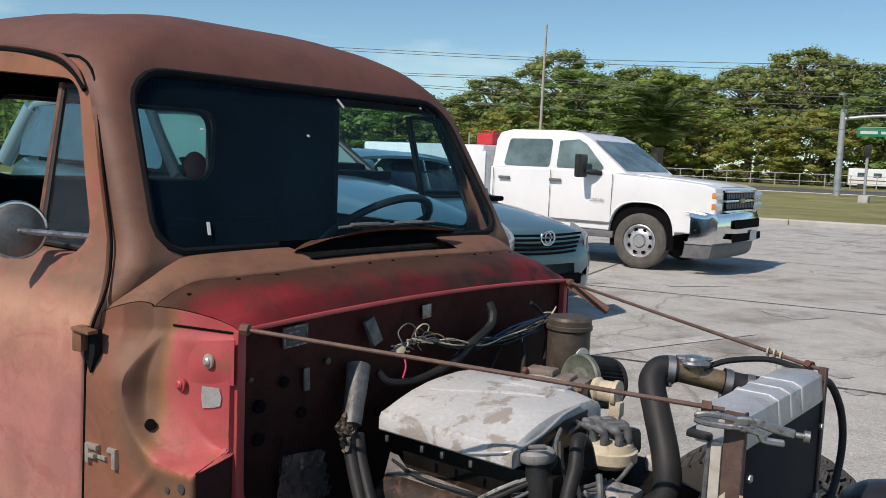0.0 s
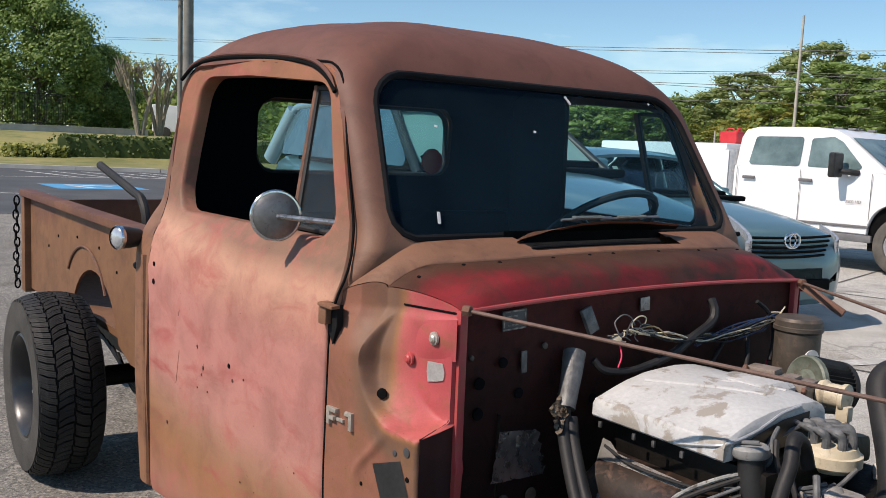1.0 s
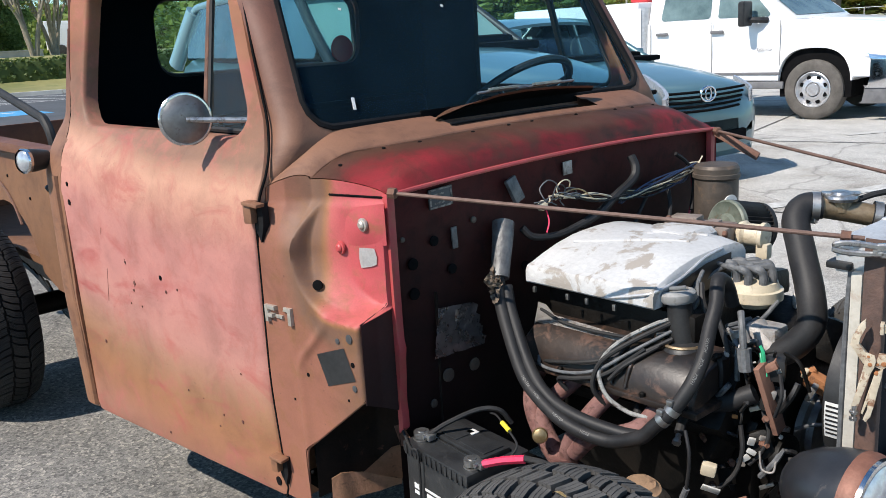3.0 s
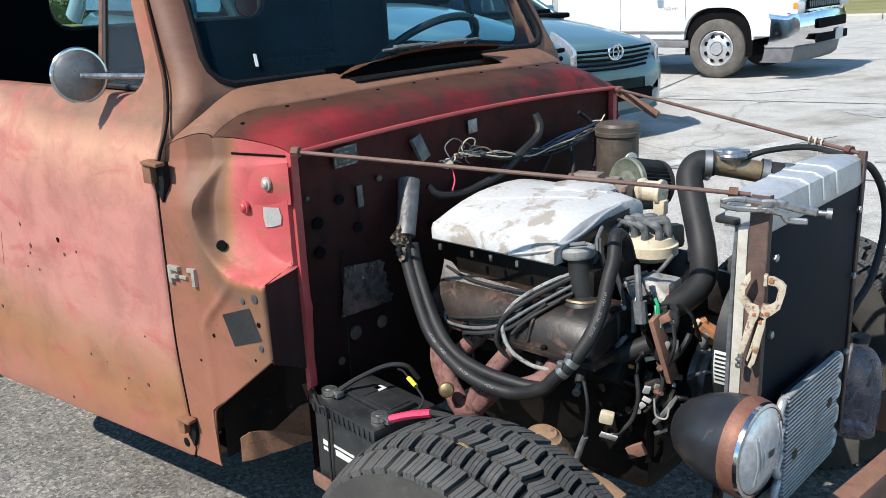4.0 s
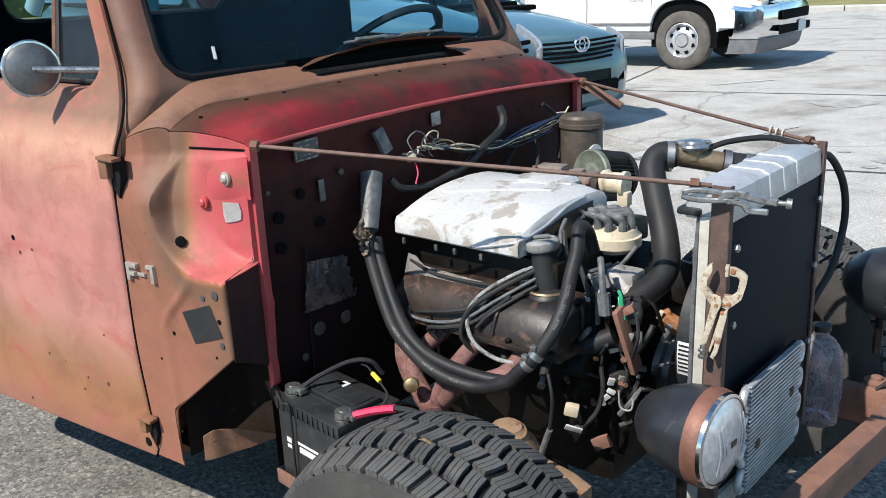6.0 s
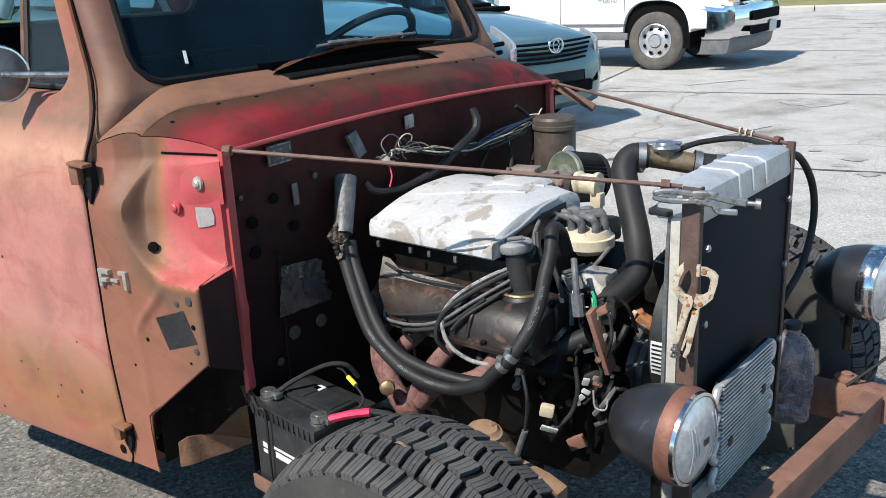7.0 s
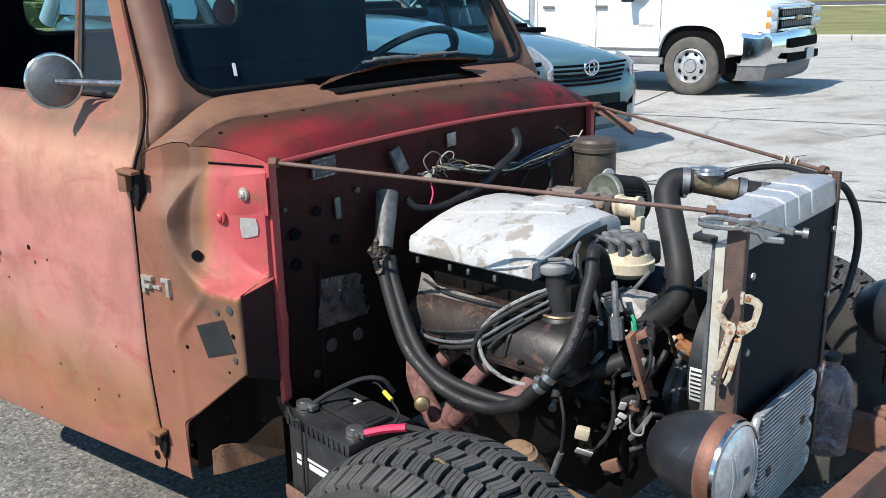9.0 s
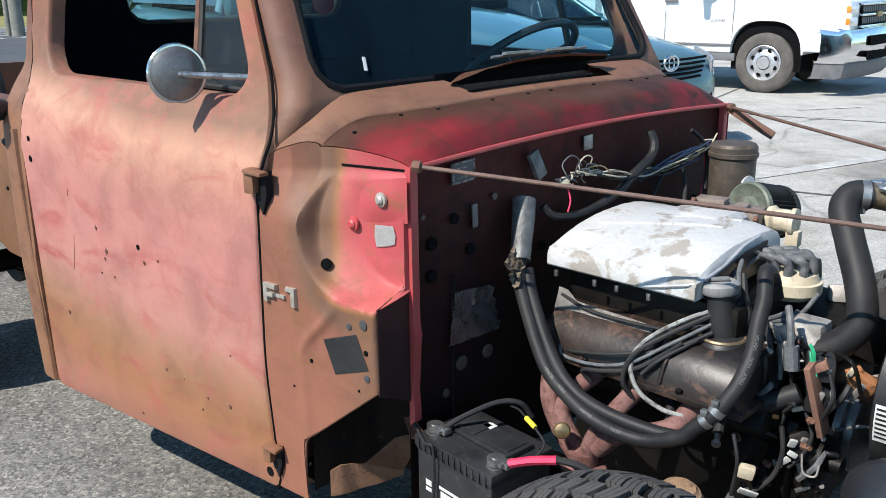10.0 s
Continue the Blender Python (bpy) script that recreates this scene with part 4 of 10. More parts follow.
def pane(bm, pts):
    bm.faces.new([bm.verts.new(p) for p in pts])
    return bm


for sgn in (-1, 1):
    door = part("door", door_panel(sgn), M["door"], truck, "faded pink door with bare rusty lower edge", 50)
    bm = B()
    rim_tube(bm, [Vector((p.x, sgn * (half_width(p.x, p.y) - 0.0005 - 0.012 * smooth01(0.42, 0.33, p.y) * smooth01(-0.33, -0.37, p.x)), p.y)) for p in resample(DOOR, 150)], 0.0034, 6)
    part("door_gap", bm, M["dark"], door, "dark gap round the door")
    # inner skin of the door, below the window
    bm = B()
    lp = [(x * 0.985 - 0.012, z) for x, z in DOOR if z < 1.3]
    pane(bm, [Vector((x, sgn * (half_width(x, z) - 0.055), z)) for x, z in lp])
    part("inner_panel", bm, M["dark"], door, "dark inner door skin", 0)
    # vent wing: divider bar and glass
    bm = B()
    a, b = (-0.655, 1.594), (-0.615, 1.222)
    tube(bm, [Vector((x, sgn * (half_width(x, z) - 0.035), z)) for x, z in (a, (-0.637, 1.41), b)], 0.011, 8, 3)
    part("vent_bar", bm, M["rust"], door, "rusted vent window divider")
    bm = B()
    lp = round_loop([(-0.607, 1.23), (-0.392, 1.226), (-0.52, 1.585), (-0.648, 1.59)], [0.01, 0.045, 0.07, 0.01], 6)
    pane(bm, [Vector((x, sgn * (half_width(x, z) - 0.036), z)) for x, z in lp])
    vg = part("vent_glass", bm, M["dirtyglass"], door, "dusty vent window glass", 0)
    vg.visible_shadow = False
    bm = B()
    rim_tube(bm, [Vector((x, sgn * (half_width(x, z) - 0.034), z)) for x, z in lp], 0.007, 6)
    part("vent_seal", bm, M["rubber"], door)
    # hinges: a short strap over a black patch that paints in its cast shadow and gap
    for hx, hz, k in ((-0.302, 1.085, 1.0), (-0.322, 0.455, 0.85)):
        bm = B()
        y0 = half_width(hx, hz)
        for lp in ([(hx - 0.006, hz - 0.006), (hx + 0.034 * k, hz), (hx + 0.033 * k, hz - 0.05 * k), (hx + 0.016 * k, hz - 0.092 * k), (hx - 0.006, hz - 0.06 * k)],):
            prism(bm, lp, sgn * (y0 - 0.01), sgn * (y0 + 0.0062))
        part("hinge_shadow", bm, M["seal"], door, "dark hinge shadow and gap")
        bm = B()
        box(bm, (hx - 0.004, sgn * (y0 + 0.013), hz - 0.022 * k), (0.026 * k, 0.028, 0.052 * k), Euler((0, 0, sgn * -0.25)).to_matrix(), 0.005)
        box(bm, (hx + 0.014 * k, sgn * (y0 + 0.017), hz - 0.002), (0.05 * k, 0.026, 0.008), Euler((0, 0.1, sgn * -0.2)).to_matrix(), 0.002)
        part("hinge", bm, M["cab"], door, "stubby rusted strap hinge")
    # small bolt holes and studs
    for hx, hz, hr in ((-1.235, 1.06, 0.007), (-1.238, 1.005, 0.009), (-0.919, 0.801, 0.006), (-0.929, 0.779, 0.004), (-0.77, 0.838, 0.007), (-0.751, 0.801, 0.005), (-0.692, 0.817, 0.0035), (-0.956, 0.736, 0.003), (-0.896, 0.736, 0.003), (-0.953, 0.857, 0.004), (-1.16, 0.58, 0.006), (-0.47, 0.50, 0.005), (-0.345, 0.375, 0.012), (-0.715, 0.528, 0.003), (-0.448, 0.636, 0.0025), (-0.554, 0.497, 0.003), (-0.58, 0.459, 0.003), (-0.853, 0.364, 0.004), (-0.643, 0.522, 0.0015)):
        bm = B()
        y = sgn * (half_width(hx, hz) + 0.0035)
        lathe(bm, (hx, y, hz), (0, sgn, 0), [(0, hr), (0.002, hr), (0.0025, hr * 0.6)], 10)
        part("bolt_hole", bm, M["dark"] if hr > 0.0065 else M["chip"], door)
    for x0, z0, x1, z1 in ((-1.069, 0.823, -1.095, 0.718), (-1.064, 0.945, -1.071, 0.925), (-0.955, 0.866, -0.951, 0.85), (-0.918, 0.812, -0.922, 0.79)):
        bm = B()
        tube(bm, [Vector((x, sgn * (half_width(x, z) + 0.0035), z)) for x, z in ((x0, z0), (x1, z1))], 0.0013, 5, 2)
        part("scratch", bm, M["chip"], door, "thin dark scratch")

# windshield: rubber, glass
bm = B()
rim_tube(bm, [ws_pt(a * 0.992, b * 0.99 + 0.002, 0.003) for a, b in resample(WS, 96)], 0.0105, 8)
seal = part("windshield_seal", bm, M["seal"], truck, "black rubber windshield gasket")
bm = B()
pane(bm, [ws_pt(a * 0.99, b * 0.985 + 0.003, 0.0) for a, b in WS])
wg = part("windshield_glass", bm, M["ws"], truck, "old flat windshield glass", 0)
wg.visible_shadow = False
bm = B()
rim_tube(bm, [Vector((-1.492, a, b)) for a, b in resample(REAR, 56)], 0.012, 8)
part("rear_window_seal", bm, M["rubber"], truck)
bm = B()
pane(bm, [Vector((-1.488, a, b)) for a, b in REAR])
rg = part("rear_window_glass", bm, M["rearglass"], truck, "rear cab window", 0)
rg.visible_shadow = False
bm = B()
lathe(bm, (-1.476, 0.345, 1.392), (1, 0, 0), [(0, 0.052), (0.004, 0.05), (0.0045, 0.02)], 28)
part("reflector", bm, M["redlens"], truck, "round red reflector at the rear window")
for a, b, h in ((0.10, 0.412, 0.03), (-0.478, 0.045, 0.032), (-0.07, 0.30, 0.006), (-0.41, 0.30, 0.006), (0.46, 0.425, 0.008)):
    bm = B()
    box(bm, ws_pt(a, b, 0.004), (0.002, 0.008, h), Euler((0.5 if a > 0 else -0.2, -0.5, 0)).to_matrix())
    part("paint_chip", bm, M["label"], truck, "small pale fleck on the windshield")
# drip rails over the doors
def shell_y(x, z):
    """Half the cab shell's width."""
    tab = np.array(LEVELS)
    f, wf, r, wr, rf, rr = (float(np.interp(z, tab[:, 0], tab[:, c])) for c in range(1, 7))
    t = max(0.0, min(1.0, (f - rf - x) / (f - rf - r - rr)))
    return wf + (wr - wf) * t


for sgn in (-1, 1):
    pts = [(-1.352, 1.64), (-1.30, 1.679), (-1.2, 1.697), (-1.04, 1.698), (-0.84, 1.686), (-0.7, 1.669), (-0.62, 1.652), (-0.55, 1.622), (-0.50, 1.585)]
    bm = B()
    tube(bm, [Vector((x, sgn * (shell_y(x, z) + 0.004), z)) for x, z in pts], 0.006, 8, 6, lambda q: 0.006 * min(1.0, 0.15 + 8 * min(q, 1 - q)))
    part("drip_rail", bm, M["cab"], truck)
    bm = B()
    tube(bm, [Vector((x, sgn * (shell_y(x, z - 0.011) + 0.003), z - 0.011)) for x, z in pts], 0.0055, 8, 6)
    part("drip_gap", bm, M["dark"], truck, "dark gap under the drip rail")

# cab inside: door post, floor, seat, dash, steering wheel; near-black colour carries the shade
# Far side only, placed to cover the window's rear part from the camera.
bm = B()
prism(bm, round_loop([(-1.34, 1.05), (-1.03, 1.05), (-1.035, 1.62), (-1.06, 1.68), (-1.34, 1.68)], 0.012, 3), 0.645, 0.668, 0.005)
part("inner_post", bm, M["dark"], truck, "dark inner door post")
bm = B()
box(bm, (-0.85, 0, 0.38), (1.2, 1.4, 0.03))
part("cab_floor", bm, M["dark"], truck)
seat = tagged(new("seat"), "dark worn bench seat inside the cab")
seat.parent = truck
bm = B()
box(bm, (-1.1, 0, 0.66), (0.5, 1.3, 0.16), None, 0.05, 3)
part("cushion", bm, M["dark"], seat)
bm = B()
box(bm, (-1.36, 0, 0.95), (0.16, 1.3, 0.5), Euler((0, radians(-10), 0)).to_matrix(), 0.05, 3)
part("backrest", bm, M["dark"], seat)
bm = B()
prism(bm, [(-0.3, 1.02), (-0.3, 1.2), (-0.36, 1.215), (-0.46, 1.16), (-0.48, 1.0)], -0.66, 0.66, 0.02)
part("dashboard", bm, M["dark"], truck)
sw = tagged(new("steering_wheel"), "thin black old steering wheel")
sw.parent = truck
SW_C, SW_N = Vector((-0.565, 0.36, 1.205)), Vector((-0.62, 0, 0.78)).normalized()
_, su, sv = frame_of(SW_N)
bm = B()
rim_tube(bm, [SW_C + (su * math.cos(a) + sv * math.sin(a)) * 0.205 for a in (2 * math.pi * k / 48 for k in range(48))], 0.0125, 8)
part("wheel_rim", bm, M["plastic"], sw)
for k in range(3):
    a = math.pi / 2 + k * 2 * math.pi / 3
    bm = B()
    tube(bm, [SW_C - SW_N * 0.03, SW_C + (su * math.cos(a) + sv * math.sin(a)) * 0.2], 0.007, 8)
    part("spoke", bm, M["plastic"], sw)
bm = B()
cyl(bm, SW_C, SW_C - SW_N * 0.45, 0.03, 0.022, 14)
part("column", bm, M["plastic"], sw)


# ---- cowl, firewall, aprons ----
def cowl_half(x):
    return lerp_tab(x, [-0.33, -0.30, -0.24, -0.198, -0.12, 0.0], [0.735, 0.73, 0.712, 0.674, 0.652, 0.618])


def seam_z(y):
    a = abs(y)
    return 1.195 - 0.018 * (a / 0.62) ** 2 - 0.05 * max(0.0, (a - 0.57) / 0.12) ** 1.6


def lip_z(y):
    return 1.126 - 0.018 * (y / 0.62) ** 2


SEAM_X, SEAM_END = -0.14, -0.2


def seam_x(y):
    """The seam between cowl and ledge sweeps back towards the sides."""
    return SEAM_X + (SEAM_END - SEAM_X) * smooth01(0.30, 0.67, abs(y)) ** 1.3


def ledge(u, v):
    """The red hood ledge: u across, v from the lip back to the seam."""
    w = u * 2 - 1
    x = -0.002 + (seam_x(w * 0.672) + 0.002) * v
    y = w * cowl_half(x)
    a, b = lip_z(y), seam_z(y)
    p = 2.5 - 1.45 * smooth01(0.45, 0.66, abs(y))
    return Vector((x, y, a + (b - a) * (1 - (1 - v) ** p) ** (1 / p)))


def cowl_top(u, v):
    """From the seam back to the windshield."""
    w = u * 2 - 1
    x0 = seam_x(w * 0.672)
    x = x0 + (-0.285 - x0) * v
    y = w * (cowl_half(x) + 0.012 * v)
    z0, z1 = seam_z(w * cowl_half(x0)) + 0.005, 1.236 - 0.085 * max(0, (abs(y) - 0.55) / 0.15) ** 1.5
    return Vector((x, y, z0 + (z1 - z0) * v ** 0.8))


bm = B()
grid(bm, 80, 16, ledge)
for f in bm.faces:
    if f.normal.z < 0:
        f.normal_flip()
thicken(bm, 0.004)
part("hood_ledge", bm, M["red"], truck, "scuffed red ledge where the hood closed")
bm = B()
vs = grid(bm, 80, 14, cowl_top)
bm.normal_update()
hole = [f for f in bm.faces if -0.27 < f.calc_center_median().y < 0.285 and -0.255 < f.calc_center_median().x < -0.165]
bmesh.ops.delete(bm, geom=hole, context="FACES")
for f in bm.faces:
    if f.normal.z < 0:
        f.normal_flip()
part("cowl_panel", bm, M["cab"], truck, "rusted brown cowl below the windshield")
# folded edge of the cowl over the ledge, and a few small bolts
bm = B()
grid(bm, 80, 4, lambda u, v: cowl_top(u, 0.0) + Vector((0.003 * math.sin(v * math.pi), 0, -0.009 * v)))
for f in bm.faces:
    if f.normal.x < 0:
        f.normal_flip()
part("cowl_seam", bm, M["cab"], truck)
for y in (-0.622, -0.51, -0.417, -0.255, -0.13, -0.045, 0.13, 0.30, 0.385, 0.52):
    bm = B()
    q = ledge(0.5 + y / 2 / cowl_half(seam_x(y) + 0.03), 0.8)
    lathe(bm, (q.x, q.y, q.z - 0.001), (0.2, 0, 1), [(0, 0.0055), (0.003, 0.0045), (0.004, 0.002)], 8)
    part("cowl_bolt", bm, M["dark"], truck)
# open vent lid and its dark well
vent = tagged(new("cowl_vent"), "open cowl vent with a raised rusty lid")
vent.parent = truck


def vent_lid(u, v):
    y = -0.29 + 0.61 * u
    crest = lerp_tab(y, [-0.29, -0.25, -0.2, -0.1, 0.0, 0.12, 0.25, 0.32], [1.227, 1.238, 1.251, 1.268, 1.272, 1.270, 1.261, 1.255])
    back = lerp_tab(y, [-0.29, -0.2, 0.2, 0.32], [1.226, 1.238, 1.238, 1.246])
    x1 = -0.172 - 0.03 * abs(u * 2 - 1) ** 3
    x0 = -0.262 + 0.05 * max(0.0, abs(u * 2 - 1) - 0.7) / 0.3
    return Vector((x0 + (x1 - x0) * v, y, back + (crest - back) * v ** 0.8))


bm = B()
grid(bm, 40, 6, vent_lid)
for f in bm.faces:
    if f.normal.z < 0:
        f.normal_flip()
thicken(bm, 0.003)
part("vent_lid", bm, M["cab"], vent, "raised rusty vent lid")
# Extra black sheet puts the shade under the lid into colour.
bm = B()
grid(bm, 40, 6, lambda u, v: vent_lid(u, 0.02 + 0.95 * v) + Vector((0, 0, -0.0055)))
part("lid_shade_sheet", bm, M["dark"], vent, "lid underside coloured black for shade")
bm = B()
box(bm, (-0.21, 0, 1.13), (0.13, 0.56, 0.006))
box(bm, (-0.253, 0, 1.185), (0.004, 0.60, 0.118))
for y in (-0.275, 0.29):
    box(bm, (-0.21, y, 1.16), (0.10, 0.004, 0.07))
part("vent_well", bm, M["dark"], vent)
bm = B()
tube(bm, [Vector((-0.168, y, cowl_top(0.5 + y / 1.4, 0.2).z + 0.003)) for y in np.linspace(-0.275, 0.2, 15)], 0.0038, 8, 2)
part("vent_gasket", bm, M["seal"], vent)
# wipers lie along the glass
for y0, y1 in ((-0.09, 0.10), (0.06, 0.3)):
    bm = B()
    tube(bm, [ws_pt(y0, 0.026, 0.02), ws_pt(y1, 0.03, 0.022)], 0.004, 6)
    box(bm, ws_pt((y0 + y1) / 2, 0.03, 0.028), (0.012, 0.11, 0.006))
    part("wiper", bm, M["steel"], truck)
# red lip along the front of the ledge
bm = B()
tube(bm, [Vector((0.003, y, lip_z(y) - 0.004)) for y in np.linspace(-0.622, 0.622, 31)], 0.0055, 8, 2)
part("ledge_lip", bm, M["lip"], truck, "pale red rolled lip")
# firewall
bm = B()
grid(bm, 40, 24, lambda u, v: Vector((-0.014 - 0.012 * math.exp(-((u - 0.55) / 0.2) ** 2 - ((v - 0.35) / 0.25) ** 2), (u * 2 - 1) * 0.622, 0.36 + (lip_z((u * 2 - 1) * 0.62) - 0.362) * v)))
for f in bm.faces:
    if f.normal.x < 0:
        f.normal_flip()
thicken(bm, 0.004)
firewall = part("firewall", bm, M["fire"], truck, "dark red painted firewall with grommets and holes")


def ledge_edge(x):
    """The ledge's and cowl's near edge."""
    if x > SEAM_END:
        return ledge(1.0, min(1.0, max(0.0, (x + 0.002) / (SEAM_END + 0.002))))
    return cowl_top(1.0, min(1.0, (x - SEAM_END) / (-0.285 - SEAM_END)))


def quad(bm, c, nu, nv, warp):
    """A slightly buckled sheet between four corners."""
    grid(bm, nu, nv, lambda u, v: c[0].lerp(c[1], u).lerp(c[3].lerp(c[2], u), v) + Vector((warp * math.sin(math.pi * u) * math.sin(3 * v + 5 * u), 0, 0)))


def at_curve(pts, u):
    """Point at the share u along a row of points."""
    f = min(u, 0.9999) * (len(pts) - 1)
    i = int(f)
    return tuple(p + (q - p) * (f - i) for p, q in zip(pts[i], pts[i + 1]))


def cut_z(x):
    """Height of the slanting cut across the cowl side's lower front corner."""
    return 0.502 + (x + 0.213) * 0.79


def side_depth(x, z):
    """Half width of the cowl side, with its bowl-shaped recess."""
    w = half_width(x, min(z, 1.06))
    w += (ledge_edge(x).y + 0.001 - w) * smooth01(0.98, 1.1, z)
    floor = 0.652 - 0.22 * (x + 0.08)
    rx = -(x + 0.03) / 0.165 if x < -0.03 else 0.0
    rz = (0.985 - z) / 0.145 if z < 0.985 else (z - 0.985) / 0.17
    d = (rx ** 2.4 + rz ** 2.4) ** (1 / 2.4)
    steep = smooth01(0.88, 0.98, z)
    k_soft = 0.4 * (1 - smooth01(0.90, 1.0, d)) + 0.6 * (1 - smooth01(0.45 + 0.35 * smooth01(-0.13, -0.02, x), 0.97, d))
    k_wall = 0.66 * (1 - smooth01(0.925, 1.0, d)) + 0.34 * (1 - smooth01(0.4, 0.93, d))
    k = k_soft + (k_wall - k_soft) * steep
    return w + (floor - w) * k


def apron_y(x, z):
    """The cowl side's half width, drawn in to the ledge's end at the top."""
    e = ledge_edge(x)
    y = side_depth(x, z)
    return y + (e.y + 0.001 - y) * smooth01(1.072, 1.098, z)


def apron(sgn):
    """The cowl side: flat panel beside the door, a round bowl-shaped recess, and a cut-away lower corner with a rolled edge."""
    def fun(u, v):
        fold = max(0.0, u - 0.92) / 0.08
        x = -0.336 + 0.332 * min(1.0, u / 0.92)
        top = ledge_edge(x).z - 0.002
        z = 0.345 + (top - 0.345) * v
        y = apron_y(x, z)
        # a pressed ridge runs down the panel behind the patch plate
        y += 0.0065 * math.exp(-((x + 0.205 - 0.10 * smooth01(0.70, 0.84, z)) / 0.016) ** 2) * (1 - smooth01(0.80, 0.86, z))
        if fold:
            # rolled edge below the recess, full return beside it
            k, a = smooth01(0.668, 0.645, y), fold * math.pi / 2
            x += 0.009 * math.sin(a) * (1 - k)
            y -= 0.009 * (1 - math.cos(a)) * (1 - k) + (y - 0.612) * fold * k
        return Vector((x, sgn * y, z))
    bm = B()
    grid(bm, 140, 150, fun)
    gone = []
    for f in bm.faces:
        c = f.calc_center_median()
        if c.x > -0.222 and c.z < cut_z(c.x):
            gone.append(f)
    bmesh.ops.delete(bm, geom=gone, context="FACES")
    for v in bm.verts:
        if v.is_boundary and -0.24 < v.co.x < 0.002 and 0.36 < v.co.z < 0.70:
            t = cut_z(v.co.x)
            if abs(v.co.z - t) < 0.02 and v.co.x > -0.215:
                v.co.z = t
            elif v.co.x < -0.20:
                v.co.x = -0.222 - 0.012 * (0.5 - v.co.z) / 0.15
    # rolled edge along the cut
    path = [(-0.234, 0.345), (-0.229, 0.42), (-0.223, 0.48), (-0.213, 0.502), (-0.19, cut_z(-0.19)), (-0.12, cut_z(-0.12)), (-0.05, cut_z(-0.05)), (-0.012, cut_z(-0.012)), (0.003, cut_z(0.003))]
    path = spline([Vector((x, 0, z)) for x, z in path], 4)

    def roll(u, v):
        f = u * (len(path) - 1)
        i = min(int(f), len(path) - 2)
        p, d = path[i].lerp(path[i + 1], f - i), (path[i + 1] - path[i]).normalized()
        out, a = Vector((d.z, 0, -d.x)), v * math.pi * 0.55
        q = p + out * 0.003 * math.sin(a)
        return Vector((q.x, sgn * (half_width(p.x, p.z) - 0.004 * (1 - math.cos(a))), q.z))
    grid(bm, 48, 5, roll)
    bm.normal_update()
    for f in bm.faces:
        if sgn * f.normal.y < 0:
            f.normal_flip()
    thicken(bm, 0.003)
    return bm


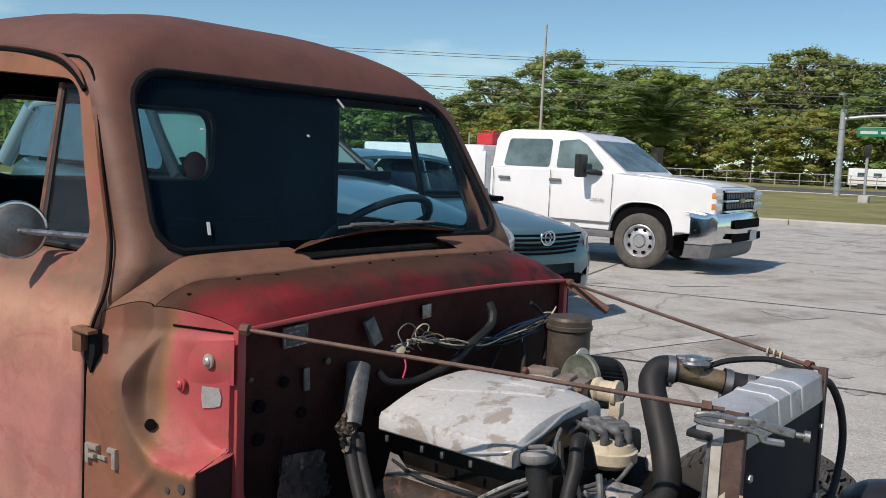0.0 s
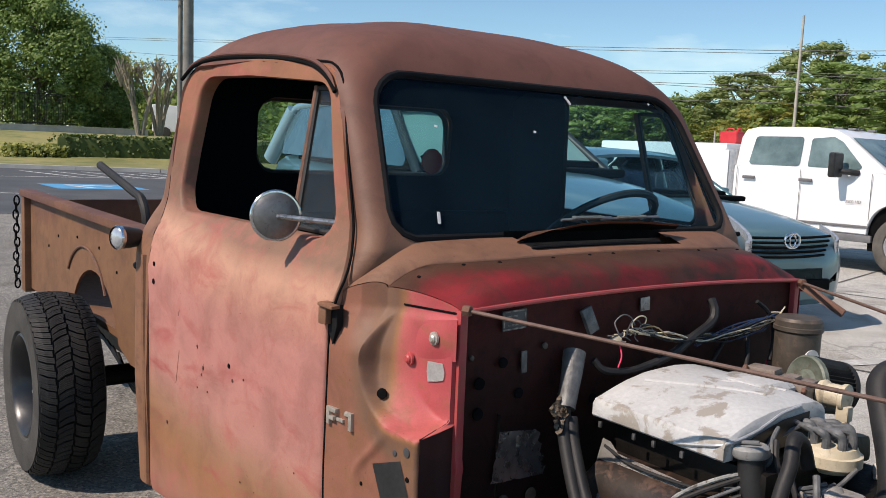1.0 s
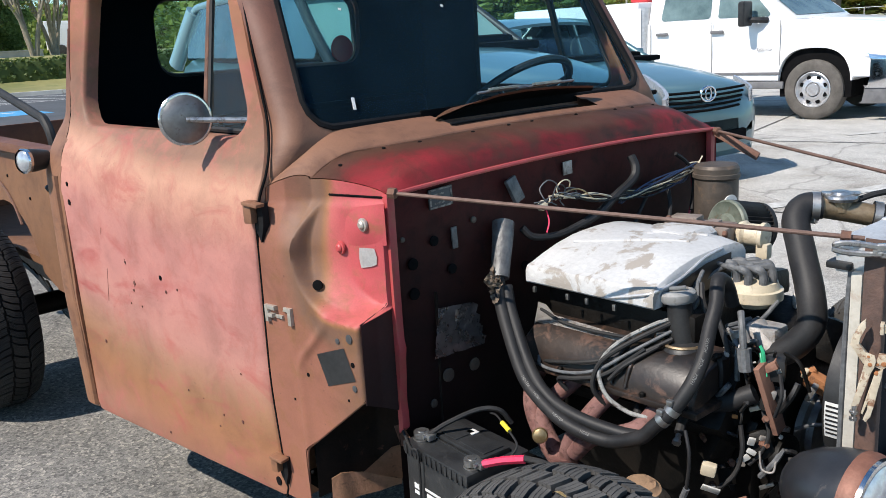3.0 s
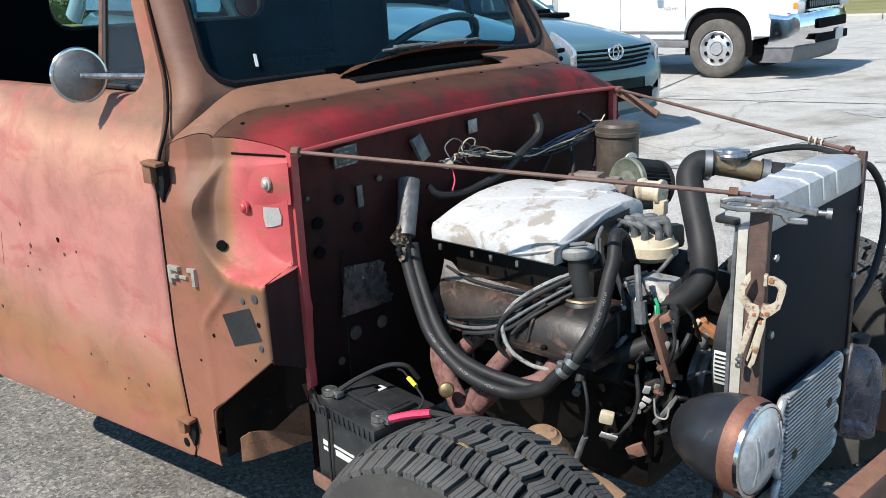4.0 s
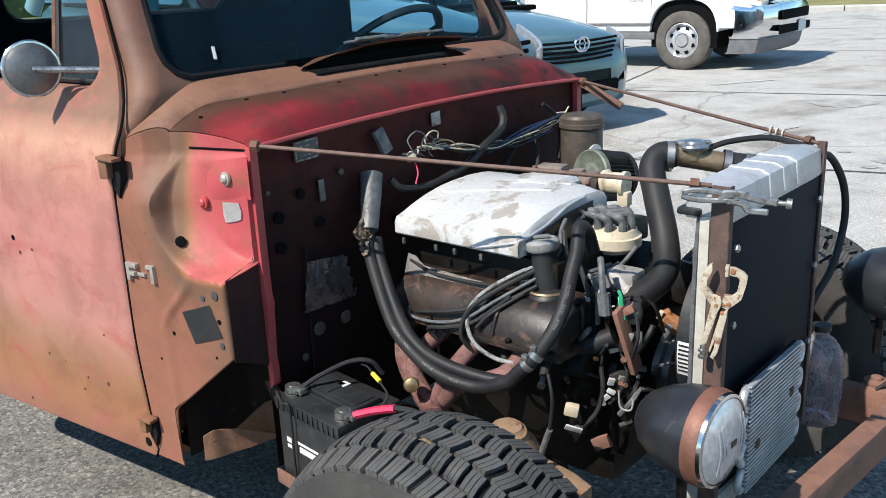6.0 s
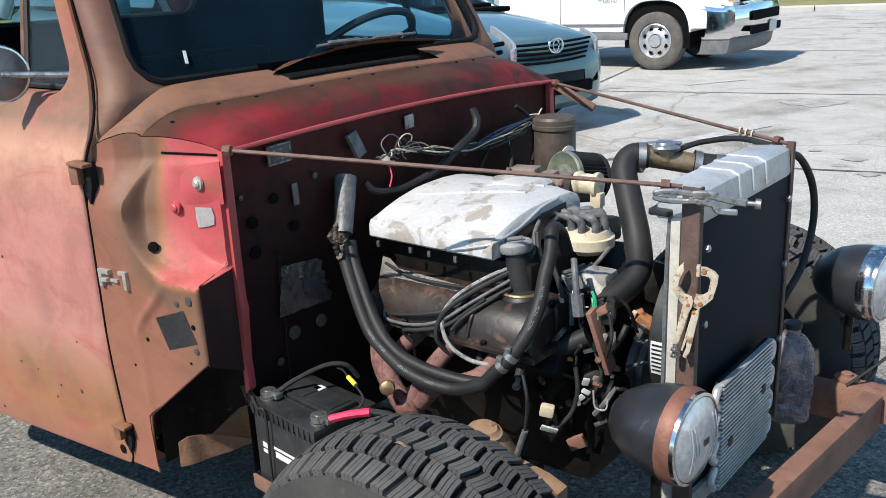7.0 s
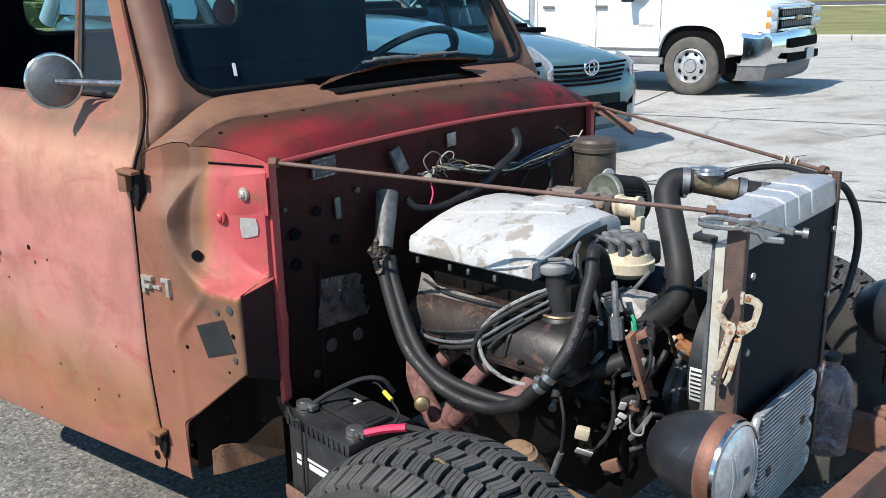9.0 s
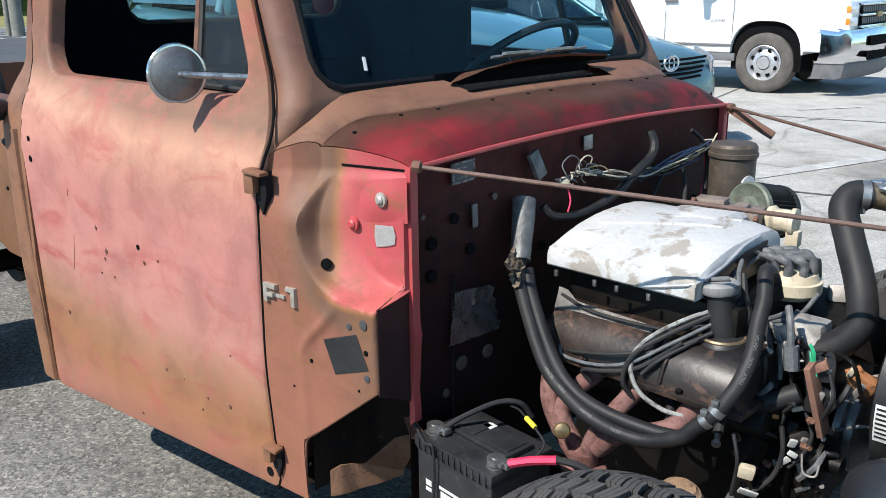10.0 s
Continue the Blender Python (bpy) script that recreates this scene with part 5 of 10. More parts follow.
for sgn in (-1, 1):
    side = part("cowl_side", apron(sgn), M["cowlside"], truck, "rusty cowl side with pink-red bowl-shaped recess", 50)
    bm = B()
    prism(bm, [(-0.012, 0.56), (0.004, 0.575), (0.004, 0.61), (0.001, 0.64), (0.006, 0.70), (0.008, 0.74), (0.012, 0.765), (0.007, 0.785), (0.006, 0.83), (0.006, 1.106), (-0.012, 1.106)], sgn * 0.604, sgn * 0.624, 0.002)
    part("side_flange", bm, M["lip"], side, "pale red firewall edge flange")
    bm = B()
    tube(bm, [Vector((x, sgn * (apron_y(x, 1.1) + 0.0005), 1.1)) for x in (-0.15, -0.11, -0.06, -0.004)], 0.0026, 6, 4)
    part("apron_gap", bm, M["dark"], side)
    # swelling with two bolts and a foil scrap
    bm = B()
    grid(bm, 16, 16, lambda u, v: Vector((-0.12 + 0.125 * u, sgn * (0.652 - 0.22 * (-0.04 + 0.125 * u) + 0.001 + 0.008 * (max(0.0, math.sin(math.pi * u)) * max(0.0, math.sin(math.pi * v))) ** 1.1 - 0.002), 0.99 + 0.09 * v + 0.02 * (u - 0.5))))
    if sgn * sum(f.normal.y for f in bm.faces) < 0:
        bmesh.ops.reverse_faces(bm, faces=bm.faces[:])
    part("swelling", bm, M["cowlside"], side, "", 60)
    for bx, bz, o in ((-0.048, 1.042, 0.011), (-0.118, 0.985, 0.009)):
        bm = B()
        y = 0.652 - 0.22 * (bx + 0.08) + o
        lathe(bm, (bx, sgn * (y - 0.006), bz), (0, sgn, 0), [(0, 0.015), (0.005, 0.0145), (0.006, 0.010), (0.009, 0.0095), (0.012, 0.006)], 16)
        part("bolt", bm, M["emblem"] if o > 0.01 else M["lip"], side)
    bm = B()
    lp = [(-0.068, 0.989), (-0.026, 0.991), (-0.02, 0.972), (-0.023, 0.955), (-0.04, 0.949), (-0.066, 0.944), (-0.07, 0.965)]
    pane(bm, [Vector((x, sgn * (0.652 - 0.22 * (x + 0.08) + 0.003), z)) for x, z in lp])
    if sgn > 0:
        bmesh.ops.reverse_faces(bm, faces=bm.faces[:])
    thicken(bm, 0.0015)
    part("foil_scrap", bm, M["label"], side, "torn pale foil tape scrap", 0)
    # square patch plate and little holes
    bm = B()
    lp = [(-0.137, 0.754), (-0.043, 0.787), (-0.015, 0.717), (-0.109, 0.684)]
    pane(bm, [Vector((x, sgn * (half_width(x, z) + 0.0015), z)) for x, z in lp])
    if sgn > 0:
        bmesh.ops.reverse_faces(bm, faces=bm.faces[:])
    thicken(bm, 0.002)
    part("patch_plate", bm, M["plateg"], side, "dark grey square patch plate", 0)
    for hx, hz, hr, dp in ((-0.148, 0.905, 0.012, 0.715), (-0.13, 0.872, 0.005, 0.695), (-0.115, 0.815, 0.006, 0), (-0.062, 0.799, 0.007, 0), (-0.023, 0.811, 0.011, 0), (-0.179, 0.695, 0.005, 0), (-0.02, 0.753, 0.006, 0), (-0.021, 0.698, 0.008, 0), (-0.24, 0.62, 0.003, 0), (-0.045, 0.665, 0.003, 0), (-0.21, 0.44, 0.004, 0)):
        bm = B()
        a = Vector((0.6, sgn * 0.8, 0.1)) if dp else Vector((0, sgn, 0))
        lathe(bm, (hx, sgn * ((dp or half_width(hx, hz)) + 0.0005), hz), a, [(-0.003, hr), (0.0012, hr * 0.95), (0.002, hr * 0.5)], 12)
        part("bolt_hole", bm, M["dark"] if hr < 0.0065 or dp else M["plateg"], side)
    # return wall between the rolled edge and the firewall flange; its dark colour carries the shade
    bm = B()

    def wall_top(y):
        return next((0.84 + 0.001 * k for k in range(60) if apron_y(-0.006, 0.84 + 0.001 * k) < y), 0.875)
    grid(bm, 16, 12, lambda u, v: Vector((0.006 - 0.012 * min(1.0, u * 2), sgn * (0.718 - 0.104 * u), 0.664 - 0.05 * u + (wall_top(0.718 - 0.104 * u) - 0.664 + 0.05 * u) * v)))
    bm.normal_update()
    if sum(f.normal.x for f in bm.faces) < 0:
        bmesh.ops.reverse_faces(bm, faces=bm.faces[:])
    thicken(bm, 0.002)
    part("return_wall", bm, M["fire"], side, "dark red return wall with shade in its colour", 60)
    # inner sheet behind the cut corner, set deep; its black colour carries the shade
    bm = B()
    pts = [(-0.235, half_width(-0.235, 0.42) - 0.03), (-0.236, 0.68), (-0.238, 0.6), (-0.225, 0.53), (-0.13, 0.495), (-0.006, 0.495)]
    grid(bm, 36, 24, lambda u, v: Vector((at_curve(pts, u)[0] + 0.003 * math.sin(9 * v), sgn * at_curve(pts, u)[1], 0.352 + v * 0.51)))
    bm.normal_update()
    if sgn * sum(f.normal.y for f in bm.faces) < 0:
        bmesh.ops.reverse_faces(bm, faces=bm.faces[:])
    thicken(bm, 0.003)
    part("inner_sheet", bm, M["sheetshade"], side, "recessed inner sheet coloured black for shade", 50)
    bm = B()
    quad(bm, [Vector((x, sgn * y, z)) for x, y, z in ((-0.033, 0.622, 0.572), (-0.004, 0.622, 0.586), (0.037, 0.62, 0.548), (-0.014, 0.62, 0.527))], 5, 4, 0.003)
    thicken(bm, 0.002)
    part("toe_gusset", bm, M["rust"], side, "rusty sunlit gusset")
    # bent toe panel at the foot: a low upright strip and the speckled board that rises behind it
    toe = [Vector((x, sgn * y, z)) for x, y, z in ((-0.181, 0.687, 0.352), (-0.139, 0.531, 0.352), (-0.138, 0.53, 0.365), (-0.164, 0.624, 0.412), (-0.179, 0.68, 0.425))]
    bm = B()
    quad(bm, [toe[0], toe[0].lerp(toe[1], 0.4), toe[3], toe[4]], 6, 4, 0.003)
    quad(bm, [toe[0].lerp(toe[1], 0.4), toe[1], toe[2], toe[3]], 8, 4, 0.003)
    quad(bm, [Vector((-0.192, sgn * 0.702, 0.352)), toe[0], toe[4], Vector((-0.19, sgn * 0.7, 0.414))], 3, 4, 0.001)
    bmesh.ops.remove_doubles(bm, verts=bm.verts[:], dist=0.0008)
    thicken(bm, 0.003)
    part("toe_panel", bm, M["rust_toe"], side, "rusty bent toe panel")
    bm = B()
    quad(bm, [toe[3], toe[2], Vector((-0.05, sgn * 0.55, 0.5)), Vector((-0.125, sgn * 0.565, 0.468))], 8, 6, 0.004)
    thicken(bm, 0.003)
    part("toe_board", bm, M["rust_toe"], side, "speckled rusty toe board")
    # model emblem, in cast letters with deep sides
    em = new("emblem")
    em.parent = side
    em["label"] = "cast metal F-1 emblem"
    ex = -0.306 if sgn < 0 else -0.2

    def along(q):
        return ex - sgn * q
    for lp in ([(0, 0), (0.013, 0), (0.013, 0.012), (0.032, 0.012), (0.032, 0.021), (0.013, 0.021), (0.013, 0.031), (0.042, 0.031), (0.042, 0.041), (0, 0.041)],
               [(0.034, 0.012), (0.063, 0.012), (0.063, 0.02), (0.034, 0.02)],
               [(0.085, 0), (0.098, 0), (0.098, 0.041), (0.07, 0.041), (0.066, 0.031), (0.085, 0.031)]):
        bm = B()
        hx = along(lp[0][0] + 0.015)
        y = half_width(hx, 0.82)
        prism(bm, [(along(a), 0.803 + b + 0.004 * a / 0.1) for a, b in lp], sgn * (y - 0.004), sgn * (y + (0.009 if len(lp) > 4 else 0.005)), 0.0012)
        part("letter" if len(lp) > 4 else "dash", bm, M["emblem"], em)

# round mirror on the passenger door
mir = tagged(new("mirror"), "round chrome mirror seen from its back")
mir.parent = truck
bm = B()
mc = Vector((-0.515, -0.80, 1.267))
md = Vector((0.93, -0.22, 0.0)).normalized()
lathe(bm, mc, md, [(-0.018, 0.050), (-0.016, 0.057), (-0.008, 0.059), (0.0, 0.057), (0.008, 0.047), (0.013, 0.03), (0.015, 0.01)], 36)
part("mirror_head", bm, M["mirrorback"], mir, "scratched dull grey back")
bm = B()
_, mu, mv = frame_of(md)
rim_tube(bm, [mc - md * 0.004 + (mu * math.cos(a) + mv * math.sin(a)) * 0.0585 for a in np.linspace(0, 2 * math.pi, 40, endpoint=False)], 0.0055, 8)
part("mirror_rim", bm, M["chrome"], mir, "bright chrome rim")
bm = B()
tube(bm, [mc + md * 0.012, (-0.45, -0.745, 1.262), (-0.372, -0.668, 1.256)], 0.007, 10)
part("mirror_arm", bm, M["dullchrome"], mir, "slim chrome arm")

# ---- bed ----
bed = tagged(new("cargo_bed"), "rusted short cargo bed with angled top rails")
bed.parent = truck
for sgn in (-1, 1):
    arch = [(-2.88 + 0.38 - 0.38 * math.cos(a), 0.52 + 0.34 * math.sin(a)) for a in np.linspace(0.35, math.pi - 0.25, 14)]
    ol = [(-1.62, 1.08), (-3.75, 1.10), (-3.75, 0.60), (-2.9, 0.60)] + [(x, z) for x, z in arch] + [(-1.98, 0.56), (-1.62, 0.56)]
    bm = B()
    prism(bm, ol, sgn * 0.690, sgn * 0.702, 0.0)
    side = part("bed_side", bm, M["bed"], bed, "rusty bed side with wheel cutout", 20)
    bm = B()
    prism(bm, [(-1.60, 1.075), (-1.60, 1.112), (-3.82, 1.135), (-3.82, 1.10)], sgn * 0.665, sgn * 0.742, 0.008)
    part("top_rail", bm, M["bed"], bed)
    bm = B()
    prism(bm, [(-3.72, 0.58), (-3.72, 1.1), (-3.80, 1.1), (-3.80, 0.58)], sgn * 0.68, sgn * 0.735, 0.006)
    part("corner_post", bm, M["bed"], bed)
    bm = B()
    rr = [Vector((-2.62 + 0.36 * math.cos(a), sgn * 0.706, 0.62 + 0.33 * math.sin(a))) for a in np.linspace(0.5, 2.5, 16)]
    tube(bm, rr, 0.006, 6, 2)
    part("fender_bead", bm, M["rust"], bed)
    for bx, bz in ((-2.15, 0.9), (-2.4, 0.97), (-2.75, 0.98), (-3.1, 0.95), (-1.9, 0.8), (-3.3, 0.88)):
        bm = B()
        lathe(bm, (bx, sgn * 0.702, bz), (0, sgn, 0), [(0, 0.007), (0.004, 0.006), (0.005, 0.003)], 8)
        part("bolt", bm, M["dark"], bed)
bm = B()
box(bm, (-1.61, 0, 0.86), (0.02, 1.38, 0.46))
part("bed_front", bm, M["bed"], bed, "dark red front bulkhead")
bm = B()
box(bm, (-2.68, 0, 0.64), (2.1, 1.38, 0.03))
part("bed_floor", bm, M["bed"], bed)
bm = B()
box(bm, (-3.77, 0, 0.86), (0.03, 1.36, 0.44))
part("tailgate", bm, M["bed"], bed)
# tailgate chain, link by link
chain = thing("tailgate_chain", "dark steel chain hanging at the tailgate corner", "chain")
for k in range(13):
    c = Vector((-3.83, -0.75 - 0.003 * (k % 3), 1.07 - 0.038 * k))
    a = Vector((0, 0, 1))
    s = Vector((1, 0, 0)) if k % 2 else Vector((0, 1, 0))
    bm = B()
    rim_tube(bm, [c + a * 0.026 * math.sin(t) + s * 0.013 * math.cos(t) for t in np.linspace(0, 2 * math.pi, 16, endpoint=False)], 0.0042, 6)
    part("link", bm, M["dark"], chain)
# bent black pipe standing out of the bed
bm = B()
tube(bm, [(-2.40, -0.5, 0.66), (-2.41, -0.5, 1.03), (-2.47, -0.5, 1.16), (-2.62, -0.5, 1.20), (-3.12, -0.5, 1.295)], 0.02, 10)
part("bent_pipe", bm, M["rubber"], bed, "bent black pipe rising from the bed")
# chrome marker lamp behind the door
lampm = tagged(new("marker_lamp"), "small bullet lamp with chrome rim behind the door")
lampm.parent = truck
bm = B()
lc, ld = Vector((-1.37, -0.925, 1.128)), Vector((0.3, -0.95, 0.05)).normalized()
lathe(bm, lc, ld, [(-0.09, 0.012), (-0.075, 0.028), (-0.03, 0.035), (0.0, 0.036)], 24)
part("lamp_body", bm, M["plastic"], lampm)
bm = B()
lathe(bm, lc, ld, [(-0.006, 0.0372), (0.004, 0.0385), (0.009, 0.035)], 24, False, False)
part("lamp_rim", bm, M["chrome_clean"], lampm)
bm = B()
lathe(bm, lc, ld, [(0.003, 0.0345), (0.009, 0.028), (0.013, 0.01)], 24)
part("lamp_lens", bm, M["lens"], lampm)
bm = B()
tube(bm, [lc - ld * 0.06, lc - ld * 0.06 + Vector((0.02, 0.05, -0.06)), (-1.40, -0.865, 1.03)], 0.012, 8)
part("lamp_stalk", bm, M["plastic"], lampm)
# rear corner trim strip of the cab
bm = B()
tube(bm, [(-1.305, -(half_width(-1.3, z) + 0.006), z) for z in (0.34, 0.6, 0.9, 1.08)], 0.012, 8, 3)
part("door_post_edge", bm, M["cab"], truck)


# ---- wheels ----
def tread_blocks(bm, c, y_mid, R, width, rows, count, depth, skew, fill):
    """Real tread blocks round a tyre whose axle runs along y."""
    row_w = width / rows
    rng = random.Random(rows * 100 + count)
    crown = lambda y: R - 0.028 * (abs(y - y_mid) / (width / 2)) ** 2.4
    for r in range(rows):
        a = rng.random()
        step = 2 * math.pi / count
        for k in range(count):
            a0 = step * (k + a + 0.08 * rng.uniform(-1, 1))
            a1 = a0 + step * (fill + 0.02 if r in (0, rows - 1) else fill - rng.choice((0.0, 0.05)))
            jog = 0.06 * (1 if (k + r) % 2 else -1)
            y0, y1 = y_mid - width / 2 + row_w * (r + 0.07 + jog * 0.5), y_mid - width / 2 + row_w * (r + 0.93 + jog * 0.5)
            sk = skew * (1 if r % 2 else -1) * step

            def at(a, y, dr):
                rr = crown(y) + dr
                return bm.verts.new((c[0] + rr * math.cos(a), y, c[2] + rr * math.sin(a)))
            for f0, f1 in ((0.0, 0.31), (0.345, 0.655), (0.69, 1.0)):
                b0, b1 = a0 + (a1 - a0) * f0, a0 + (a1 - a0) * f1
                ym = (y0 + y1) / 2
                lo = [at(b0, y0, -depth), at(b0 + sk * 0.7, ym, -depth), at(b0 + sk, y1, -depth), at(b1 + sk, y1, -depth), at(b1 + sk * 0.7, ym, -depth), at(b1, y0, -depth)]
                hi = [at(b0, y0, 0), at(b0 + sk * 0.7, ym, 0), at(b0 + sk, y1, 0), at(b1 + sk, y1, 0), at(b1 + sk * 0.7, ym, 0), at(b1, y0, 0)]
                bm.faces.new(hi)
                for i in range(6):
                    j = (i + 1) % 6
                    bm.faces.new((lo[i], lo[j], hi[j], hi[i]))
    return bm


def wheel(parent, name, c, R, width, sgn, rim_r, rim_mat, rows=6, count=56, skew=0.45, label="wide black tyre on a steel rim", tread="tread", fill=0.84):
    w = tagged(new(name), label)
    w.parent = parent
    h = width / 2
    y = c[1]
    prof = [(-h * 0.86, rim_r), (-h * 0.97, rim_r + 0.015), (-h * 1.05, rim_r + (R - rim_r) * 0.5), (-h * 1.0, R - 0.036), (-h * 0.95, R - 0.036), (-h * 0.5, R - 0.02), (0, R - 0.016),
            (h * 0.5, R - 0.02), (h * 0.95, R - 0.036), (h * 1.0, R - 0.036), (h * 1.05, rim_r + (R - rim_r) * 0.5), (h * 0.97, rim_r + 0.015), (h * 0.86, rim_r)]
    bm = B()
    lathe(bm, c, (0, 1, 0), prof, 64, False, False)
    ty = part("tyre", bm, M["tyre"], w)
    # Black ring puts the shade of the tread grooves into colour.
    bm = B()
    lathe(bm, c, (0, 1, 0), [(-h * 0.95, R - 0.034), (-h * 0.8, R - 0.0245), (-h * 0.5, R - 0.0145), (0, R - 0.0105), (h * 0.5, R - 0.0145), (h * 0.8, R - 0.0245), (h * 0.95, R - 0.034)], 72, False, False)
    part("groove_shade_ring", bm, M["seal"], w)
    bm = B()
    tread_blocks(bm, c, y, R, width * 0.99, rows, count, 0.016, skew, fill)
    bmesh.ops.recalc_face_normals(bm, faces=bm.faces[:])
    part("tread", bm, M[tread], w, smooth=0)
    bm = B()
    o = sgn * h
    lathe(bm, c, (0, sgn, 0), [(h * 0.9, rim_r + 0.004), (h * 0.94, rim_r - 0.004), (h * 0.8, rim_r - 0.02), (h * 0.25, rim_r - 0.03), (h * 0.2, rim_r * 0.62), (h * 0.34, rim_r * 0.5), (h * 0.36, rim_r * 0.3), (h * 0.5, rim_r * 0.27), (h * 0.52, 0.01)], 40, False, True)
    rim = part("rim", bm, rim_mat, w)
    for k in range(5):
        a = 2 * math.pi * k / 5
        bm = B()
        p = Vector(c) + Vector((math.cos(a) * rim_r * 0.42, sgn * h * 0.35, math.sin(a) * rim_r * 0.42))
        lathe(bm, p, (0, sgn, 0), [(0, 0.011), (0.016, 0.011), (0.02, 0.006)], 6)
        part("wheel_nut", bm, M["steel"], w)
    return w


for sgn in (-1, 1):
    # Rear tread takes a darker rubber so its colour carries the unlit front's shade.
    wheel(truck, "rear_wheel", (-2.5, sgn * 0.872, 0.388), 0.388, 0.256, sgn, 0.215, M["blackpaint"], 4, 88, 0.9, tread="rubber", fill=0.8)
    wheel(truck, "front_wheel", (0.605, sgn * 0.755, 0.356), 0.356, 0.245, sgn, 0.2, M["blackpaint"], 5, 60, 0.22, fill=0.74)
# rear axle and springs glimpsed behind the wheel
bm = B()
cyl(bm, (-2.5, -0.75, 0.388), (-2.5, 0.75, 0.388), 0.045)
part("rear_axle", bm, M["oily"], truck)
for sgn in (-1, 1):
    spring = tagged(new("leaf_spring"), "dark leaf spring pack")
    spring.parent = truck
    for k in range(5):
        bm = B()
        L = 0.62 - 0.09 * k
        tube(bm, [(-2.5 - L, sgn * 0.52, 0.47 - 0.012 * k), (-2.5, sgn * 0.52, 0.36 - 0.016 * k), (-2.5 + L, sgn * 0.52, 0.47 - 0.012 * k)], 0.008, 6)
        part("leaf", bm, M["oily"], spring)
    bm = B()
    box(bm, (-1.6, sgn * 0.38, 0.40), (4.4, 0.06, 0.12), None, 0.008)
    part("frame_rail", bm, M["oily"], truck)


# ---- engine bay ----
engine = thing("engine", "grimy V8 engine with chalky white intake cover", "engine")
bm = B()
box(bm, (0.34, 0.0, 0.53), (0.52, 0.36, 0.3), None, 0.03)
part("block", bm, M["oily"], engine, "oily black engine block")
for s in (-1, 1):
    bm = B()
    box(bm, (0.34, s * 0.17, 0.63), (0.48, 0.16, 0.14), Euler((s * radians(38), 0, 0)).to_matrix(), 0.015)
    part("cylinder_head", bm, M["oily"], engine)
bm = B()
box(bm, (0.34, 0.0, 0.36), (0.5, 0.3, 0.12), None, 0.03)
part("oil_pan", bm, M["oily"], engine)
bm = B()
box(bm, (0.30, -0.09, 0.79), (0.4, 0.3, 0.10), None, 0.015)
part("lower_intake", bm, M["oily"], engine, "black lower intake manifold")


def cover_section(x, k, k2):
    """Cross-section of the intake cover; k eases its ends down, k2 pulls the far flank."""
    pts = [(-0.283, 0.852), (-0.2865, 0.856), (-0.2865, 0.886), (-0.282, 0.893), (-0.262, 0.902), (-0.225, 0.922), (-0.18, 0.942), (-0.13, 0.955), (-0.08, 0.960), (-0.02, 0.962), (0.03, 0.958), (0.06, 0.94), (0.065, 0.86)]
    return [Vector((x + 0.02 * max(0, (p[0] + 0.2)) * k2, p[0], p[1] - max(0.0, p[1] - 0.893) * (1 - k) - (0.006 if k < 0.6 and p[1] > 0.87 else 0))) for p in pts]


bm = B()
secs = [(0.076, 0.5, 0), (0.078, 0.62, 0), (0.087, 0.72, 0), (0.11, 0.78, 0), (0.16, 0.82, 0), (0.22, 0.81, 0), (0.25, 0.76, 0), (0.28, 0.79, 0), (0.345, 0.79, 0), (0.39, 0.75, 0.3), (0.412, 0.68, 0.6), (0.425, 0.6, 0.8), (0.431, 0.5, 1)]
rows = loft(bm, [cover_section(*s) for s in secs], False)
bm.faces.new(rows[0])
bm.faces.new(rows[-1][::-1])
bmesh.ops.recalc_face_normals(bm, faces=bm.faces[:])
part("intake_cover", bm, M["cover"], engine, "chalky white peeling intake cover")
# raised ribs, edge trim and hold-down lugs on the cover
for y in (-0.075, 0.0):
    bm = B()
    tube(bm, [(0.13, y - 0.10, 0.934), (0.22, y - 0.06, 0.940), (0.30, y - 0.02, 0.944), (0.37, y + 0.01, 0.943)], 0.005, 8)
    part("cover_rib", bm, M["cover"], engine)
bm = B()
tube(bm, [(0.31, -0.2875, 0.857), (0.38, -0.288, 0.874), (0.428, -0.278, 0.888), (0.435, -0.2, 0.899), (0.435, -0.15, 0.912), (0.434, -0.1, 0.926), (0.432, -0.03, 0.932)], 0.0035, 8)
part("cover_edge", bm, M["alu"], engine)
# Flat black pane stands in for the shaded recess at the cover's end.
bm = B()
pane(bm, [Vector((0.4365, -0.262, 0.852)), Vector((0.4365, 0.0, 0.852)), Vector((0.4365, 0.0, 0.918)), Vector((0.4365, -0.10, 0.913)), Vector((0.4365, -0.15, 0.903)), Vector((0.4365, -0.22, 0.887)), Vector((0.4365, -0.262, 0.88))])
part("cover_end_shade", bm, M["plastic"], engine, "flat dark pane for the cover's shaded end recess", 0)
for x in (0.10, 0.2, 0.255, 0.33):
    bm = B()
    box(bm, (x, -0.284, 0.838), (0.008, 0.006, 0.014), None, 0.001)
    part("lug", bm, M["steel"], engine)
bm = B()
prism(bm, [(0.17, 0.90), (0.185, 0.938), (0.26, 0.951), (0.335, 0.950), (0.35, 0.938), (0.35, 0.90)], -0.03, 0.085, 0.008)
part("plenum_neck", bm, M["cover"], engine, "chalky raised plenum neck")
bm = B()
box(bm, (0.27, 0.13, 0.898), (0.17, 0.10, 0.085), Euler((0, 0, radians(12))).to_matrix(), 0.012)
box(bm, (0.235, 0.13, 0.946), (0.07, 0.05, 0.018), Euler((0, 0, radians(12))).to_matrix(), 0.004)
